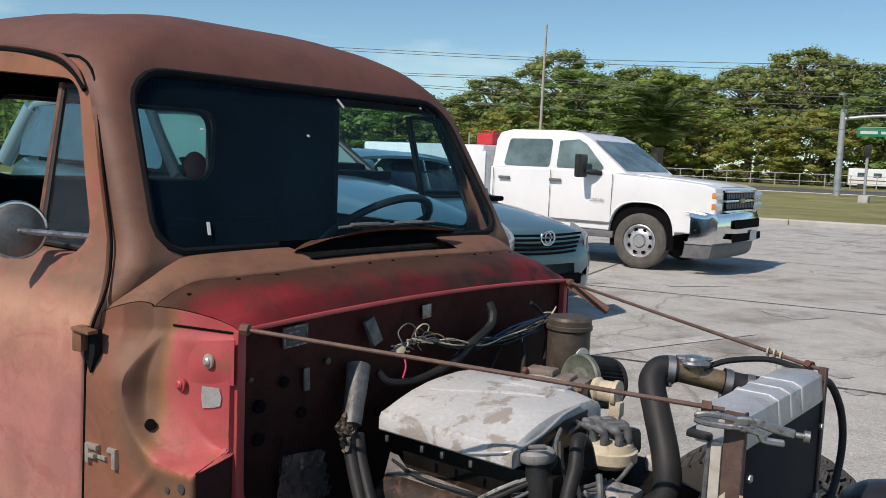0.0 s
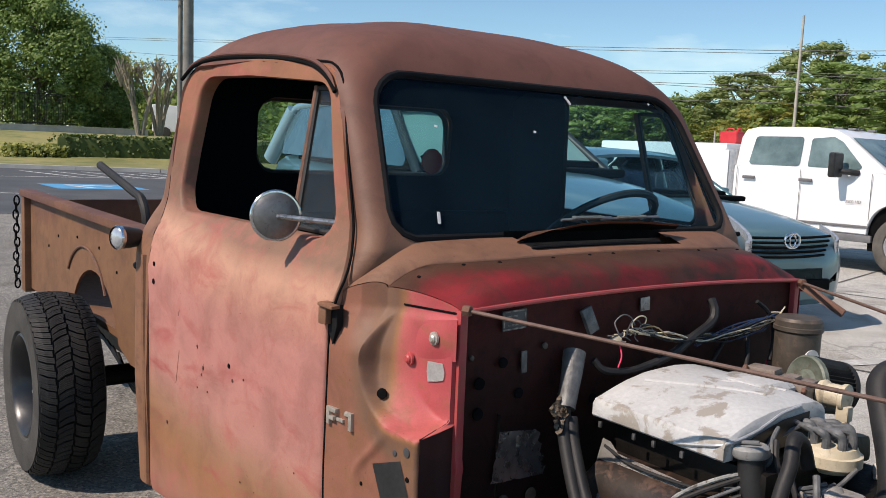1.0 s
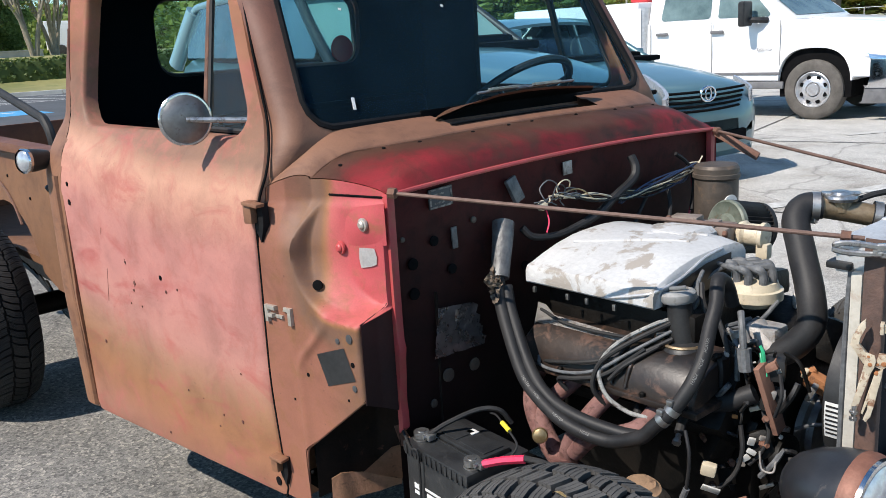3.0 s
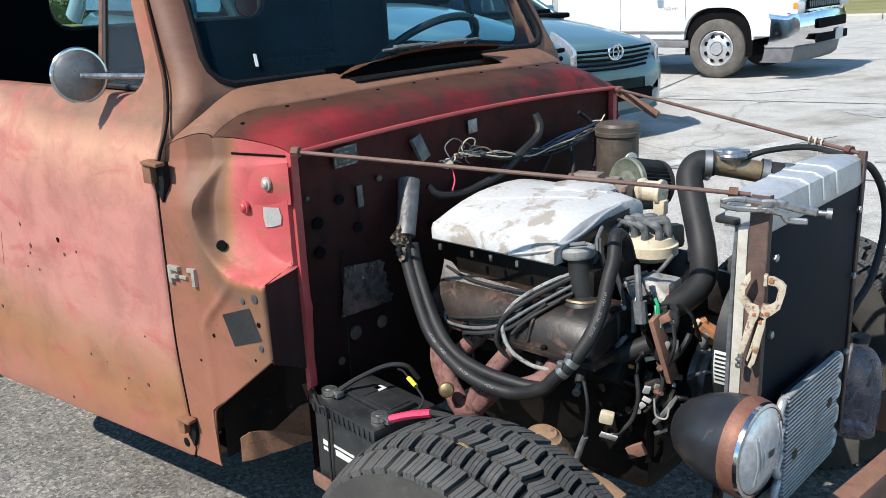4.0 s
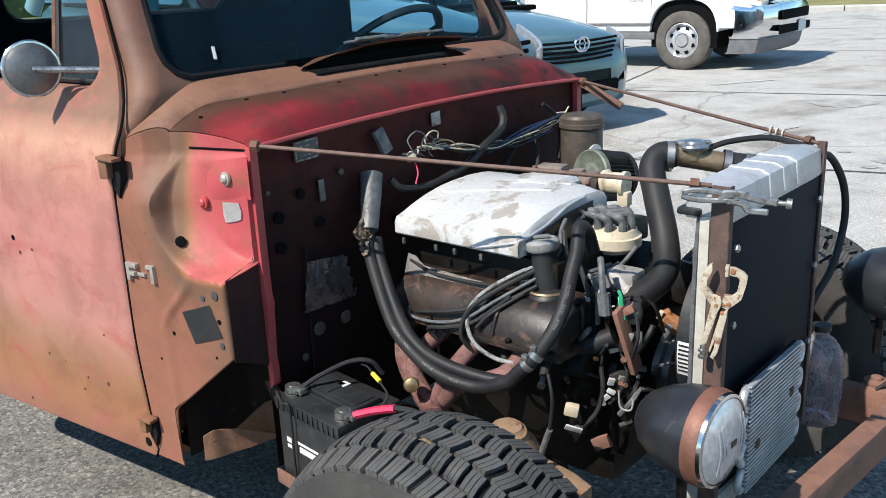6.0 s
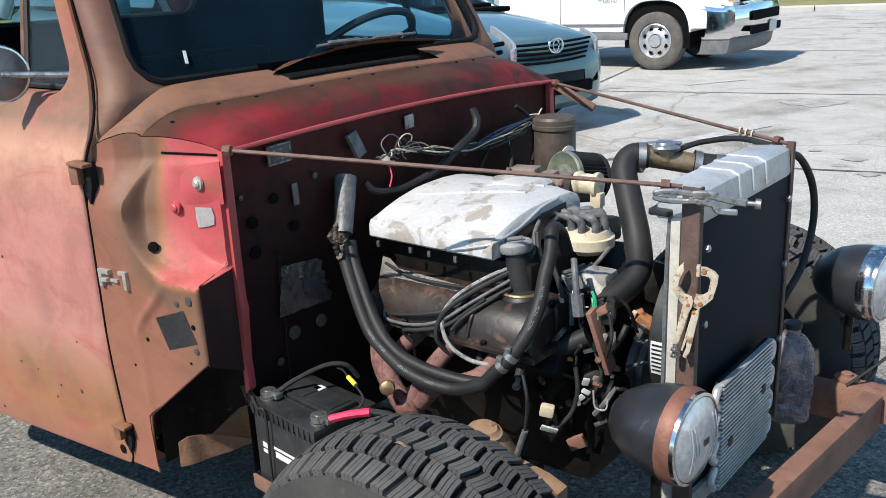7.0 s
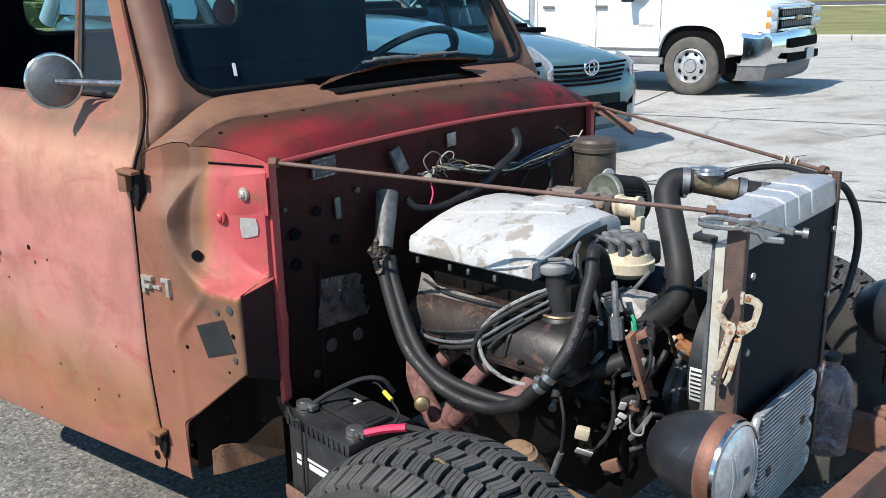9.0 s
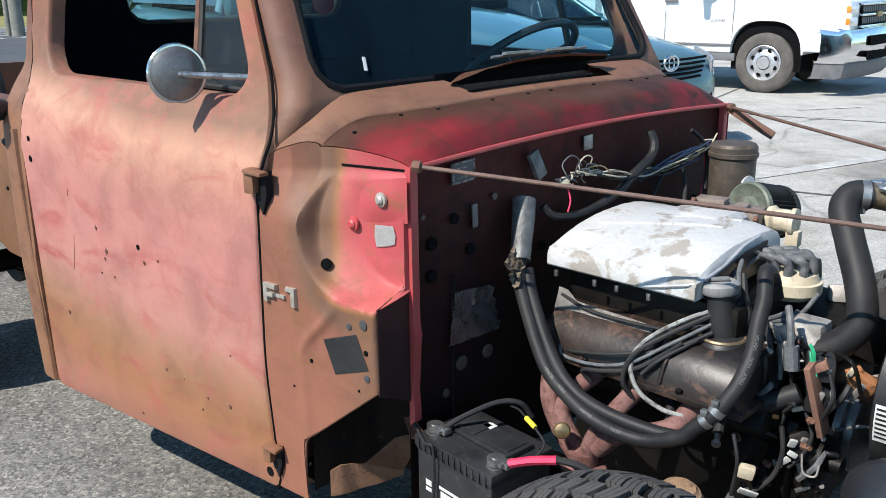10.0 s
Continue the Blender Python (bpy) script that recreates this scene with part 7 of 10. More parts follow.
for k in range(9):
    a = Vector((0.05, -0.355, 0.86)) + Vector((random.uniform(-.02, .02), random.uniform(-.02, .01), random.uniform(-.03, .03)))
    bm = B()
    turn = Euler((random.uniform(-1, 1), random.uniform(-1, 1), random.uniform(-1, 1))).to_matrix()
    grid(bm, 6, 4, lambda u, v: a + turn @ Vector((0.036 * (u - 0.5), random.uniform(-0.005, 0.005), 0.026 * (v - 0.5) * (1.2 - 0.6 * u) + random.uniform(-0.002, 0.002))))
    thicken(bm, 0.001)
    part("torn_tape", bm, M["rag"], hose, "torn frayed tape end")
# printed wording along the hose


def hose_print(text, frac, size):
    i = int(len(hp) * frac)
    d = (hp[i + 1] - hp[i - 1]).normalized()
    view = Vector((0.54, -0.7, 0.46)).normalized()
    nrm = (view - d * view.dot(d)).normalized()
    cu = bpy.data.curves.new("print", "FONT")
    cu.body, cu.size, cu.align_x, cu.align_y = text, size, "CENTER", "CENTER"
    tmp = new("print_text", cu)
    me = bpy.data.meshes.new_from_object(tmp.evaluated_get(bpy.context.evaluated_depsgraph_get()))
    bpy.data.objects.remove(tmp)
    bpy.data.curves.remove(cu)
    ob = new("hose_print", me)
    me.materials.append(M["faint"])
    ob.parent = hose
    y = nrm.cross(d)
    m3 = Matrix((d, y, nrm)).transposed().to_4x4()
    ob.matrix_basis = Matrix.Translation(hp[i] + nrm * 0.0151) @ m3


for tx, fr in (("HEATER", 0.16), ("HOSE", 0.205), ("HEATER", 0.255), ("HOSE", 0.30), ("HEATER", 0.685), ("HOSE", 0.645), ("MADE", 0.61)):
    hose_print(tx, fr, 0.0085)

# upper radiator hose and filler
rh = thing("radiator_hose", "thick black upper radiator hose with filler neck", "hose")
bm = B()
tube(bm, [(0.60, -0.13, 0.745), (0.648, -0.118, 0.778), (0.675, -0.103, 0.825), (0.66, -0.082, 0.885), (0.615, -0.035, 0.955), (0.582, 0.003, 1.005), (0.585, 0.032, 1.03), (0.612, 0.052, 1.032)], 0.0285, 18, 10)
part("hose", bm, M["hose"], rh)
bm = B()
tube(bm, [(0.605, 0.048, 1.031), (0.64, 0.078, 1.022), (0.70, 0.118, 1.008)], 0.0235, 16, 6)
lathe(bm, (0.640, 0.077, 1.02), (0, 0, 1), [(0, 0.024), (0.022, 0.024), (0.024, 0.028)], 20)
part("filler_pipe", bm, M["bronze"], rh, "tarnished brass filler pipe")
bm = B()
tube(bm, [(0.69, 0.112, 1.01), (0.73, 0.135, 1.003), (0.79, 0.155, 1.0)], 0.027, 16, 6)
part("hose", bm, M["hose"], rh)
for p, q in (((0.602, 0.045, 1.031), (1, 0.62, -0.05)), ((0.698, 0.117, 1.008), (1, 0.6, -0.2)), ((0.74, 0.138, 1.0), (1, 0.45, -0.1))):
    bm = B()
    lathe(bm, p, q, [(-0.008, 0.0305), (0.008, 0.0305)], 24, False, False)
    box(bm, Vector(p) + Vector((0.0, -0.012, -0.028)), (0.02, 0.012, 0.012), None, 0.002)
    part("hose_clamp", bm, M["steel"], rh, "bright worm-drive clamp")
bm = B()
lathe(bm, (0.640, 0.077, 1.043), (0, 0, 1), [(0, 0.034), (0.006, 0.036), (0.011, 0.034), (0.013, 0.022), (0.018, 0.02), (0.02, 0.012)], 28)
box(bm, (0.640, 0.077, 1.058), (0.075, 0.018, 0.006), Euler((0, 0, 0.5)).to_matrix(), 0.003)
part("radiator_cap", bm, M["dullchrome"], rh, "dull chrome radiator cap")
bm = B()
tube(bm, [(0.665, 0.09, 1.042), (0.70, 0.13, 1.055), (0.76, 0.19, 1.058), (0.82, 0.235, 1.04)], 0.0065, 8)
part("overflow_tube", bm, M["rubber"], rh)

# ---- radiator ----
rad = thing("radiator", "black radiator with ribbed aluminium top tank held by rusty angle irons", "radiator", (-0.017, 0, 0))
RX = Matrix.Rotation(radians(-1.5), 3, "Z")
bm = B()
box(bm, (0.848, 0.004, 0.69), (0.05, 0.455, 0.6), RX, 0.003)
part("core", bm, M["core"], rad, "black radiator core")
bm = B()
tank = [(0.79, 0.978), (0.79, 1.03), (0.800, 1.043), (0.86, 1.043), (0.877, 1.035), (0.882, 0.985), (0.878, 0.978)]
prism(bm, tank, -0.225, 0.232, 0.004)
part("top_tank", bm, M["alu"], rad, "dull aluminium top tank")
for y in (-0.05, 0.02, 0.09):
    bm = B()
    prism(bm, [(0.787, 1.0), (0.787, 1.032), (0.798, 1.0455), (0.862, 1.0455), (0.880, 1.037), (0.885, 0.99), (0.87, 0.99)], y - 0.008, y + 0.008, 0.003)
    part("tank_rib", bm, M["alu"], rad)
bm = B()
box(bm, (0.848, 0.004, 0.385), (0.06, 0.44, 0.05), None, 0.01)
part("bottom_tank", bm, M["whitebar"], rad)
for y, s in ((-0.244, -1), (0.246, 1)):
    bm = B()
    w = 0.034 if s < 0 else 0.02
    box(bm, (0.883 - w / 2, y, 0.72), (w, 0.004, 0.66), None, 0.001)
    box(bm, (0.882, y - s * 0.007, 0.72), (0.004, 0.016, 0.66), None, 0.001)
    part("angle_iron", bm, M["rustbrown"], rad, "rusty angle iron upright")
    for z in (0.93, 0.78, 0.60):
        bm = B()
        lathe(bm, (0.884, y - s * 0.012 + (0.02 if s < 0 else -0.02), z), (1, 0, 0), [(0, 0.008), (0.006, 0.008), (0.008, 0.005)], 6)
        part("bolt", bm, M["steel"], rad)
bm = B()
prism(bm, [(0.824, 0.38), (0.826, 0.985), (0.846, 0.985), (0.846, 0.38)], -0.243, -0.222, 0.004)
part("side_channel", bm, M["whitebar"], rad, "yellowed white side channel")
bm = B()
tube(bm, [(0.819, -0.234, 0.40), (0.818, -0.236, 0.7), (0.819, -0.235, 0.9), (0.822, -0.234, 0.985)], 0.005, 8)
part("channel_seal", bm, M["greywire"], rad)
bm = B()
box(bm, (0.80, -0.215, 0.992), (0.045, 0.045, 0.014), None, 0.005)
part("tank_lug", bm, M["plastic"], rad)
# fan shroud behind the core
bm = B()
lathe(bm, (0.80, 0.0, 0.68), (-1, 0, 0), [(0, 0.175), (0.045, 0.175), (0.05, 0.165), (0.05, 0.05)], 48)
part("fan_shroud", bm, M["plastic"], rad, "round black fan shroud")
bm = B()
grid(bm, 10, 1, lambda u, v: Vector((0.790 - 0.030 * v, 0.177 * math.cos(math.radians(172 + 24 * u)), 0.68 + 0.177 * math.sin(math.radians(172 + 24 * u)))))
lab = part("fan_label", bm, M["label"], rad, "white printed sticker", 0)
for k in range(7):
    bm = B()
    a0 = 174 + 3.0 * k
    grid(bm, 2, 1, lambda u, v: Vector((0.787 - 0.024 * v, 0.178 * math.cos(math.radians(a0 + 1.3 * u)), 0.68 + 0.178 * math.sin(math.radians(a0 + 1.3 * u)))))
    part("label_bar", bm, M["plastic"], lab, "", 0)
# overflow hose on the far side
bm = B()
tube(bm, [(0.86, 0.236, 1.02), (0.875, 0.30, 1.005), (0.885, 0.375, 0.93), (0.89, 0.39, 0.84), (0.885, 0.35, 0.74), (0.87, 0.30, 0.68), (0.85, 0.29, 0.62)], 0.0085, 10)
part("overflow_hose", bm, M["rubber"], rad)
# oil cooler on the front face
cool = thing("oil_cooler", "finned aluminium oil cooler strapped to the radiator front", "oil cooler", (-0.012, 0, 0))
for k in range(26):
    z = 0.41 + 0.232 * k / 25
    bm = B()
    box(bm, (0.900, -0.035, z), (0.018, 0.265, 0.0045))
    part("fin", bm, M["alu"], cool, "", 0)
bm = B()
box(bm, (0.894, -0.035, 0.526), (0.008, 0.26, 0.24))
part("fin_backing", bm, M["core"], cool)
for k in range(4):
    z = 0.415 + 0.06 * k
    for y, s in ((-0.168, -1), (0.098, 1)):
        bm = B()
        tube(bm, [(0.897, y, z), (0.90, y + s * 0.015, z + 0.004), (0.90, y + s * 0.022, z + 0.02), (0.90, y + s * 0.015, z + 0.036), (0.897, y, z + 0.04)], 0.0085, 10)
        part("return_bend", bm, M["alu"], cool)
for y, z in ((-0.12, 0.50), (0.055, 0.545)):
    bm = B()
    lathe(bm, (0.906, y, z), (1, 0, 0), [(0, 0.013), (0.004, 0.012), (0.005, 0.004)], 14)
    part("tie_button", bm, M["plastic"], cool)
# tie rods from the firewall corners
for name, a, b in (("tie_rod", (0.012, -0.622, 1.112), (0.825, -0.232, 1.046)), ("tie_rod", (0.012, 0.618, 1.10), (0.851, 0.246, 1.044))):
    r = thing(name, "thin rusty steel rod bracing radiator to firewall", "rod", group="radiator tie rods")
    bm = B()
    tube(bm, [a, b], 0.0043, 10)
    part("rod", bm, M["rod"], r)
    bm = B()
    lathe(bm, Vector(a) + (Vector(b) - Vector(a)).normalized() * 0.012, Vector(b) - Vector(a), [(-0.012, 0.012), (0.004, 0.012), (0.006, 0.008)], 6)
    part("nut", bm, M["rust"], r)
    bm = B()
    lathe(bm, Vector(b) - (Vector(b) - Vector(a)).normalized() * 0.03, Vector(b) - Vector(a), [(-0.008, 0.011), (0.008, 0.011)], 6)
    part("nut", bm, M["rust"], r)
zt = thing("cable_tie", "pale cable ties knotted round the rod", "cable tie")
for k in range(3):
    c = Vector((0.012, 0.618, 1.10)).lerp(Vector((0.851, 0.246, 1.044)), 0.845 + 0.02 * k)
    bm = B()
    rim_tube(bm, [c + Vector((0, 0.009 * math.cos(a), 0.009 * math.sin(a))) for a in np.linspace(0, 2 * math.pi, 12, endpoint=False)], 0.002, 6)
    tube(bm, [c + Vector((0, 0, -0.008)), c + Vector((0.006, 0.004, -0.03 - 0.006 * k))], 0.0015, 6)
    part("tie", bm, M["cream"], zt)
# loose strut lying at the far corner
st = thing("loose_strut", "short rusty flat strut at the far firewall corner", "strut")
bm = B()
box(bm, (0.075, 0.628, 1.062), (0.15, 0.012, 0.024), Euler((0, radians(28), radians(8))).to_matrix(), 0.003)
part("strut", bm, M["rust_frame"], st)


# ---- locking pliers ----
def locking_pliers(origin, d, side, label, L=0.2, mat="steel", slim=1.0, sc=1.0):
    """Two jaws, two handles, rivets and the screw."""
    p = thing("locking_pliers", label, "pliers", origin)
    d, s = Vector(d).normalized(), Vector(side).normalized()
    n = d.cross(s)
    m3 = Matrix((d, s, n)).transposed()

    def bar(name, pts, w, t, lab=""):
        bm = B()
        path = spline([m3 @ Vector((a * sc, b * sc, 0)) for a, b in pts], 5)
        rows = []
        for i, q in enumerate(path):
            dd = (path[min(i + 1, len(path) - 1)] - path[max(0, i - 1)]).normalized()
            ss = n.cross(dd).normalized()
            rows.append([q + ss * w * slim * sx + n * t * slim * sz for sx, sz in ((-.5, -.5), (.5, -.5), (.5, .5), (-.5, .5))])
        loft(bm, rows, True, True, True)
        bmesh.ops.bevel(bm, geom=[e for e in bm.edges if e.calc_face_angle(0) > 0.8], offset=min(w, t) * 0.2, segments=1, affect="EDGES")
        part(name, bm, M[mat], p, lab)
    bar("jaw", [(0.02, 0.008), (-0.015, 0.012), (-0.06, 0.012), (-0.088, 0.004)], 0.012, 0.012)
    bar("jaw", [(0.02, -0.004), (-0.015, -0.008), (-0.06, -0.009), (-0.088, -0.004)], 0.012, 0.012)
    bar("handle", [(0.0, 0.008), (0.04, 0.012), (L * 0.6, 0.006), (L, 0.0)], 0.018, 0.014)
    bar("handle", [(0.01, -0.006), (0.05, -0.010), (L * 0.5, -0.024), (L * 0.85, -0.024)], 0.014, 0.012)
    for a, b in ((0.0, 0.0), (0.035, 0.004), (0.06, -0.012)):
        bm = B()
        c = m3 @ Vector((a * sc, b * sc, 0))
        cyl(bm, c - n * 0.007 * slim, c + n * 0.007 * slim, 0.004, None, 12)
        part("rivet", bm, M["steel"], p)
    bm = B()
    c = m3 @ Vector((L * sc, 0, 0))
    lathe(bm, c, d, [(0, 0.005), (0.012, 0.005), (0.013, 0.010), (0.022, 0.010)], 12)
    part("adjusting_screw", bm, M["steel"], p)
    return p


locking_pliers((0.856, -0.262, 1.034), (0.94, 0.33, -0.05), (0.05, 0.02, 1.0), "bright steel locking pliers clamped on the radiator top", 0.125, "dullchrome", 0.8, 0.76)


def c_jaw_pliers():
    """C-jaw locking pliers out of flat plates that hang beside the angle iron."""
    o, a, n = Vector((0.862, -0.264, 0.0)), Vector((0.954, 0.301, 0)), Vector((0.301, -0.954, 0))
    p = thing("locking_pliers", "cream rust-speckled C-jaw locking pliers clamped on the angle iron", "pliers")

    def plate(name, lp, depth, off, label="", mat="creamrust"):
        bm = B()
        prism(bm, [(x, z) for x, z in lp], -depth / 2, depth / 2, 0.0012)
        for v in bm.verts:
            x, y, z = v.co
            v.co = o + a * x + n * (off - y) + Vector((0, 0, z))
        bmesh.ops.recalc_face_normals(bm, faces=bm.faces[:])
        return part(name, bm, M[mat], p, label)
    plate("jaw", [(-0.013, 0.915), (-0.022, 0.906), (-0.033, 0.882), (-0.035, 0.868), (-0.013, 0.836), (-0.003, 0.843), (-0.004, 0.850), (-0.021, 0.871), (-0.020, 0.882), (-0.012, 0.901)], 0.011, 0.0)
    plate("jaw", [(0.013, 0.896), (0.022, 0.894), (0.031, 0.893), (0.035, 0.886), (0.031, 0.862), (0.023, 0.856), (0.010, 0.856), (0.004, 0.834), (0.016, 0.829), (0.028, 0.839), (0.040, 0.851), (0.047, 0.880), (0.048, 0.894), (0.041, 0.902), (0.026, 0.909), (0.013, 0.909)], 0.011, 0.0)
    plate("jaw_pad", [(0.010, 0.893), (0.016, 0.893), (0.016, 0.912), (0.010, 0.912)], 0.018, 0.001)
    plate("jaw_plate", [(-0.009, 0.859), (0.004, 0.855), (0.007, 0.846), (0.005, 0.834), (-0.003, 0.816), (-0.013, 0.828), (-0.010, 0.845)], 0.004, 0.0085)
    plate("handle", [(-0.012, 0.832), (0.003, 0.834), (-0.006, 0.800), (-0.017, 0.760), (-0.028, 0.757), (-0.022, 0.785)], 0.012, 0.004)
    plate("handle", [(0.018, 0.831), (0.016, 0.812), (0.012, 0.791), (0.008, 0.765), (0.003, 0.742), (-0.004, 0.730), (-0.009, 0.734), (-0.003, 0.752), (-0.002, 0.775), (-0.001, 0.795), (0.005, 0.820)], 0.011, 0.001)
    plate("release_lever", [(0.0, 0.800), (0.003, 0.790), (-0.004, 0.762), (-0.010, 0.742), (-0.013, 0.744), (-0.007, 0.770)], 0.006, 0.0)
    for x, z, r, off in ((-0.005, 0.852, 0.003, 0.01), (-0.002, 0.838, 0.0042, 0.01), (0.019, 0.840, 0.0045, 0.006), (0.008, 0.822, 0.004, 0.006), (0.023, 0.902, 0.005, 0.006), (0.009, 0.838, 0.003, 0.006)):
        bm = B()
        lathe(bm, o + a * x + n * off + Vector((0, 0, z)), n, [(-0.012, r), (0.0, r), (0.0015, r * 0.7)], 12)
        part("rivet", bm, M["rustorange"], p, "rusty rivet")
    bm = B()
    b = o + a * -0.0225 + n * 0.004 + Vector((0, 0, 0.762))
    lathe(bm, b, Vector((-0.06, -0.02, -1)), [(0, 0.0045), (0.014, 0.0045), (0.015, 0.0075), (0.019, 0.0075), (0.02, 0.004), (0.026, 0.004), (0.027, 0.0068), (0.032, 0.0068)], 14)
    part("adjusting_screw", bm, M["dullchrome"], p)


c_jaw_pliers()


# ---- headlights, bumper bar, battery ----
def headlight(c, d, band, label, k=1.0):
    h = thing("headlight", label, "headlight", Matrix.Translation(c) @ Matrix.Scale(k, 4), group="front headlights")
    o = (0, 0, 0)
    bm = B()
    lathe(bm, o, d, [(-0.178, 0.02), (-0.172, 0.04), (-0.155, 0.06), (-0.12, 0.081), (-0.08, 0.094), (-0.045, 0.0995), (-0.03, 0.1)], 44)
    part("bowl", bm, M["blackpaint"], h, "chipped satin black bowl")
    bm = B()
    lathe(bm, o, d, [(-0.034, 0.1015), (-0.02, 0.1025), (-0.006, 0.1), (0.0, 0.0965)], 44, False, False)
    part("trim_ring", bm, band, h)
    bm = B()
    lathe(bm, o, d, [(-0.002, 0.098), (0.006, 0.0965), (0.008, 0.09)], 44, False, False)
    part("retaining_ring", bm, M["chrome"], h)
    bm = B()
    lathe(bm, o, d, [(0.002, 0.0905), (0.008, 0.088), (0.018, 0.07), (0.025, 0.045), (0.028, 0.015)], 44)
    lens = part("lens", bm, M["lens"], h, "clear fluted sealed-beam lens")
    dd, uu, ww = frame_of(d)
    for k in range(9):
        bm = B()
        y = -0.05 + 0.0125 * k
        tube(bm, [dd * 0.0205 + uu * y + Vector((0, 0, 1)) * -0.05, dd * 0.027 + uu * y, dd * 0.0205 + uu * y + Vector((0, 0, 1)) * 0.05], 0.0018, 5, 3)
        part("flute", bm, M["lens"], lens)
    bm = B()
    box(bm, dd * 0.028 + Vector((0, 0, 0.004)), (0.004, 0.022, 0.012))
    part("maker_mark", bm, M["plastic"], lens)
    bm = B()
    tube(bm, [dd * -0.08 + Vector((0, 0, -0.085)), dd * -0.08 + Vector((0, 0, -0.2))], 0.011, 10)
    part("mount_post", bm, M["oily"], h)
    return h


headlight((0.93, -0.383, 0.637), (1, -0.05, 0.0), M["copperband"], "black bowl headlight with rusty trim ring on a post", 0.875)
headlight((1.008, 0.54, 0.655), (1, -0.12, 0.0), M["chrome"], "black bowl headlight with chrome trim ring on a post", 0.95)

bar = thing("front_crossmember", "rusty box-section crossmember across the frame horns", "frame", group="")
bm = B()
d = Vector((0.049, 0.522, 0)).normalized()
box(bm, Vector((0.986, 0.02, 0.36)), (0.046, 0.88, 0.09), Matrix.Rotation(math.atan2(-d.x, d.y), 3, "Z"), 0.005)
part("box_beam", bm, M["rust_frame"], bar)
for y in (-0.46, 0.52):
    bm = B()
    box(bm, (0.76 if y < 0 else 0.90, y, 0.33), (0.36 if y < 0 else 0.22, 0.05, 0.09), None, 0.005)
    part("frame_horn", bm, M["rust_frame"], bar)
bm = B()
box(bm, (1.08, 0.50, 0.36), (0.32, 0.06, 0.08), None, 0.004)
part("bumper_iron", bm, M["rust_frame"], bar)
for p in ((0.95, 0.51, 0.402), (0.98, -0.43, 0.402)):
    bm = B()
    lathe(bm, p, (0, 0, 1), [(0, 0.03), (0.006, 0.03), (0.008, 0.014), (0.016, 0.014), (0.018, 0.008)], 12)
    part("bolt", bm, M["rust_frame"], bar)
bm = B()
tube(bm, [(0.96, 0.47, 0.40), (1.0, 0.5, 0.44), (1.06, 0.56, 0.50)], 0.004, 6)
part("loose_wire", bm, M["rubber"], bar)
bm = B()
lathe(bm, (0.515, -0.44, 0.548), (0.22, -0.05, 1), [(-0.07, 0.085), (-0.03, 0.062), (-0.005, 0.036), (-0.002, 0.034), (0.002, 0.036), (0.004, 0.03), (0.012, 0.024), (0.014, 0.01)], 24)
part("shock_mount", bm, M["tanrust"], bar, "tan dusty shock mount")
bm = B()
tube(bm, [(0.572, -0.42, 0.485), (0.589, -0.42, 0.538), (0.6, -0.42, 0.567)], 0.0062, 10)
part("brake_hose", bm, M["greywire"], bar, "dusty grey brake hose")
bm = B()
tube(bm, [(0.599, -0.42, 0.565), (0.604, -0.42, 0.605), (0.605, -0.42, 0.642), (0.59, -0.41, 0.68)], 0.0035, 8)
part("brake_line", bm, M["hose"], bar)
# added piece for the near frame horn's sunlit top, raised and in a paler tan
bm = B()
prism(bm, [(0.5, 0.40), (0.5, 0.46), (0.54, 0.474), (0.63, 0.46), (0.67, 0.445), (0.67, 0.40)], -0.44, -0.375, 0.006)
part("horn_top_piece", bm, M["tanrust"], bar, "raised tan piece for the frame horn's lit top")
bm = B()
lathe(bm, (0.665, -0.435, 0.452), (0, -1, 0), [(0, 0.018), (0.012, 0.018), (0.014, 0.011), (0.024, 0.011)], 6)
part("horn_top_bolt", bm, M["rustorange"], bar)

lf = thing("dry_leaf", "small dry yellow leaf lying on the tyre", "leaf")
bm = B()
grid(bm, 8, 2, lambda u, v: Vector((0.60 + 0.026 * u, -0.795 + 0.012 * u + 0.007 * math.sin(math.pi * u) * (v - 0.5), 0.7135 + 0.004 * math.sin(5 * u))))
thicken(bm, 0.0008)
part("blade", bm, M["leafdry"], lf)
ob = thing("overflow_bottle", "clouded plastic overflow bottle behind the radiator", "bottle")
bm = B()
lathe(bm, (0.835, 0.42, 0.30), (0, 0, 1), [(0, 0.03), (0.006, 0.055), (0.09, 0.06), (0.19, 0.057), (0.225, 0.035), (0.235, 0.02), (0.25, 0.02)], 24)
part("body", bm, M["bottle"], ob)
bm = B()
lathe(bm, (0.835, 0.42, 0.548), (0, 0, 1), [(0, 0.023), (0.014, 0.023), (0.016, 0.012)], 16)
part("cap", bm, M["plastic"], ob)

bat = thing("battery", "black car battery with red cable boot on rusty tray", "battery")
BM = Matrix.Translation((0.137, -0.562, 0.36)) @ Matrix.Rotation(radians(-5), 4, "Z")
BM3 = BM.to_3x3()


def bpos(x, y, z):
    return BM @ Vector((x, y, z))


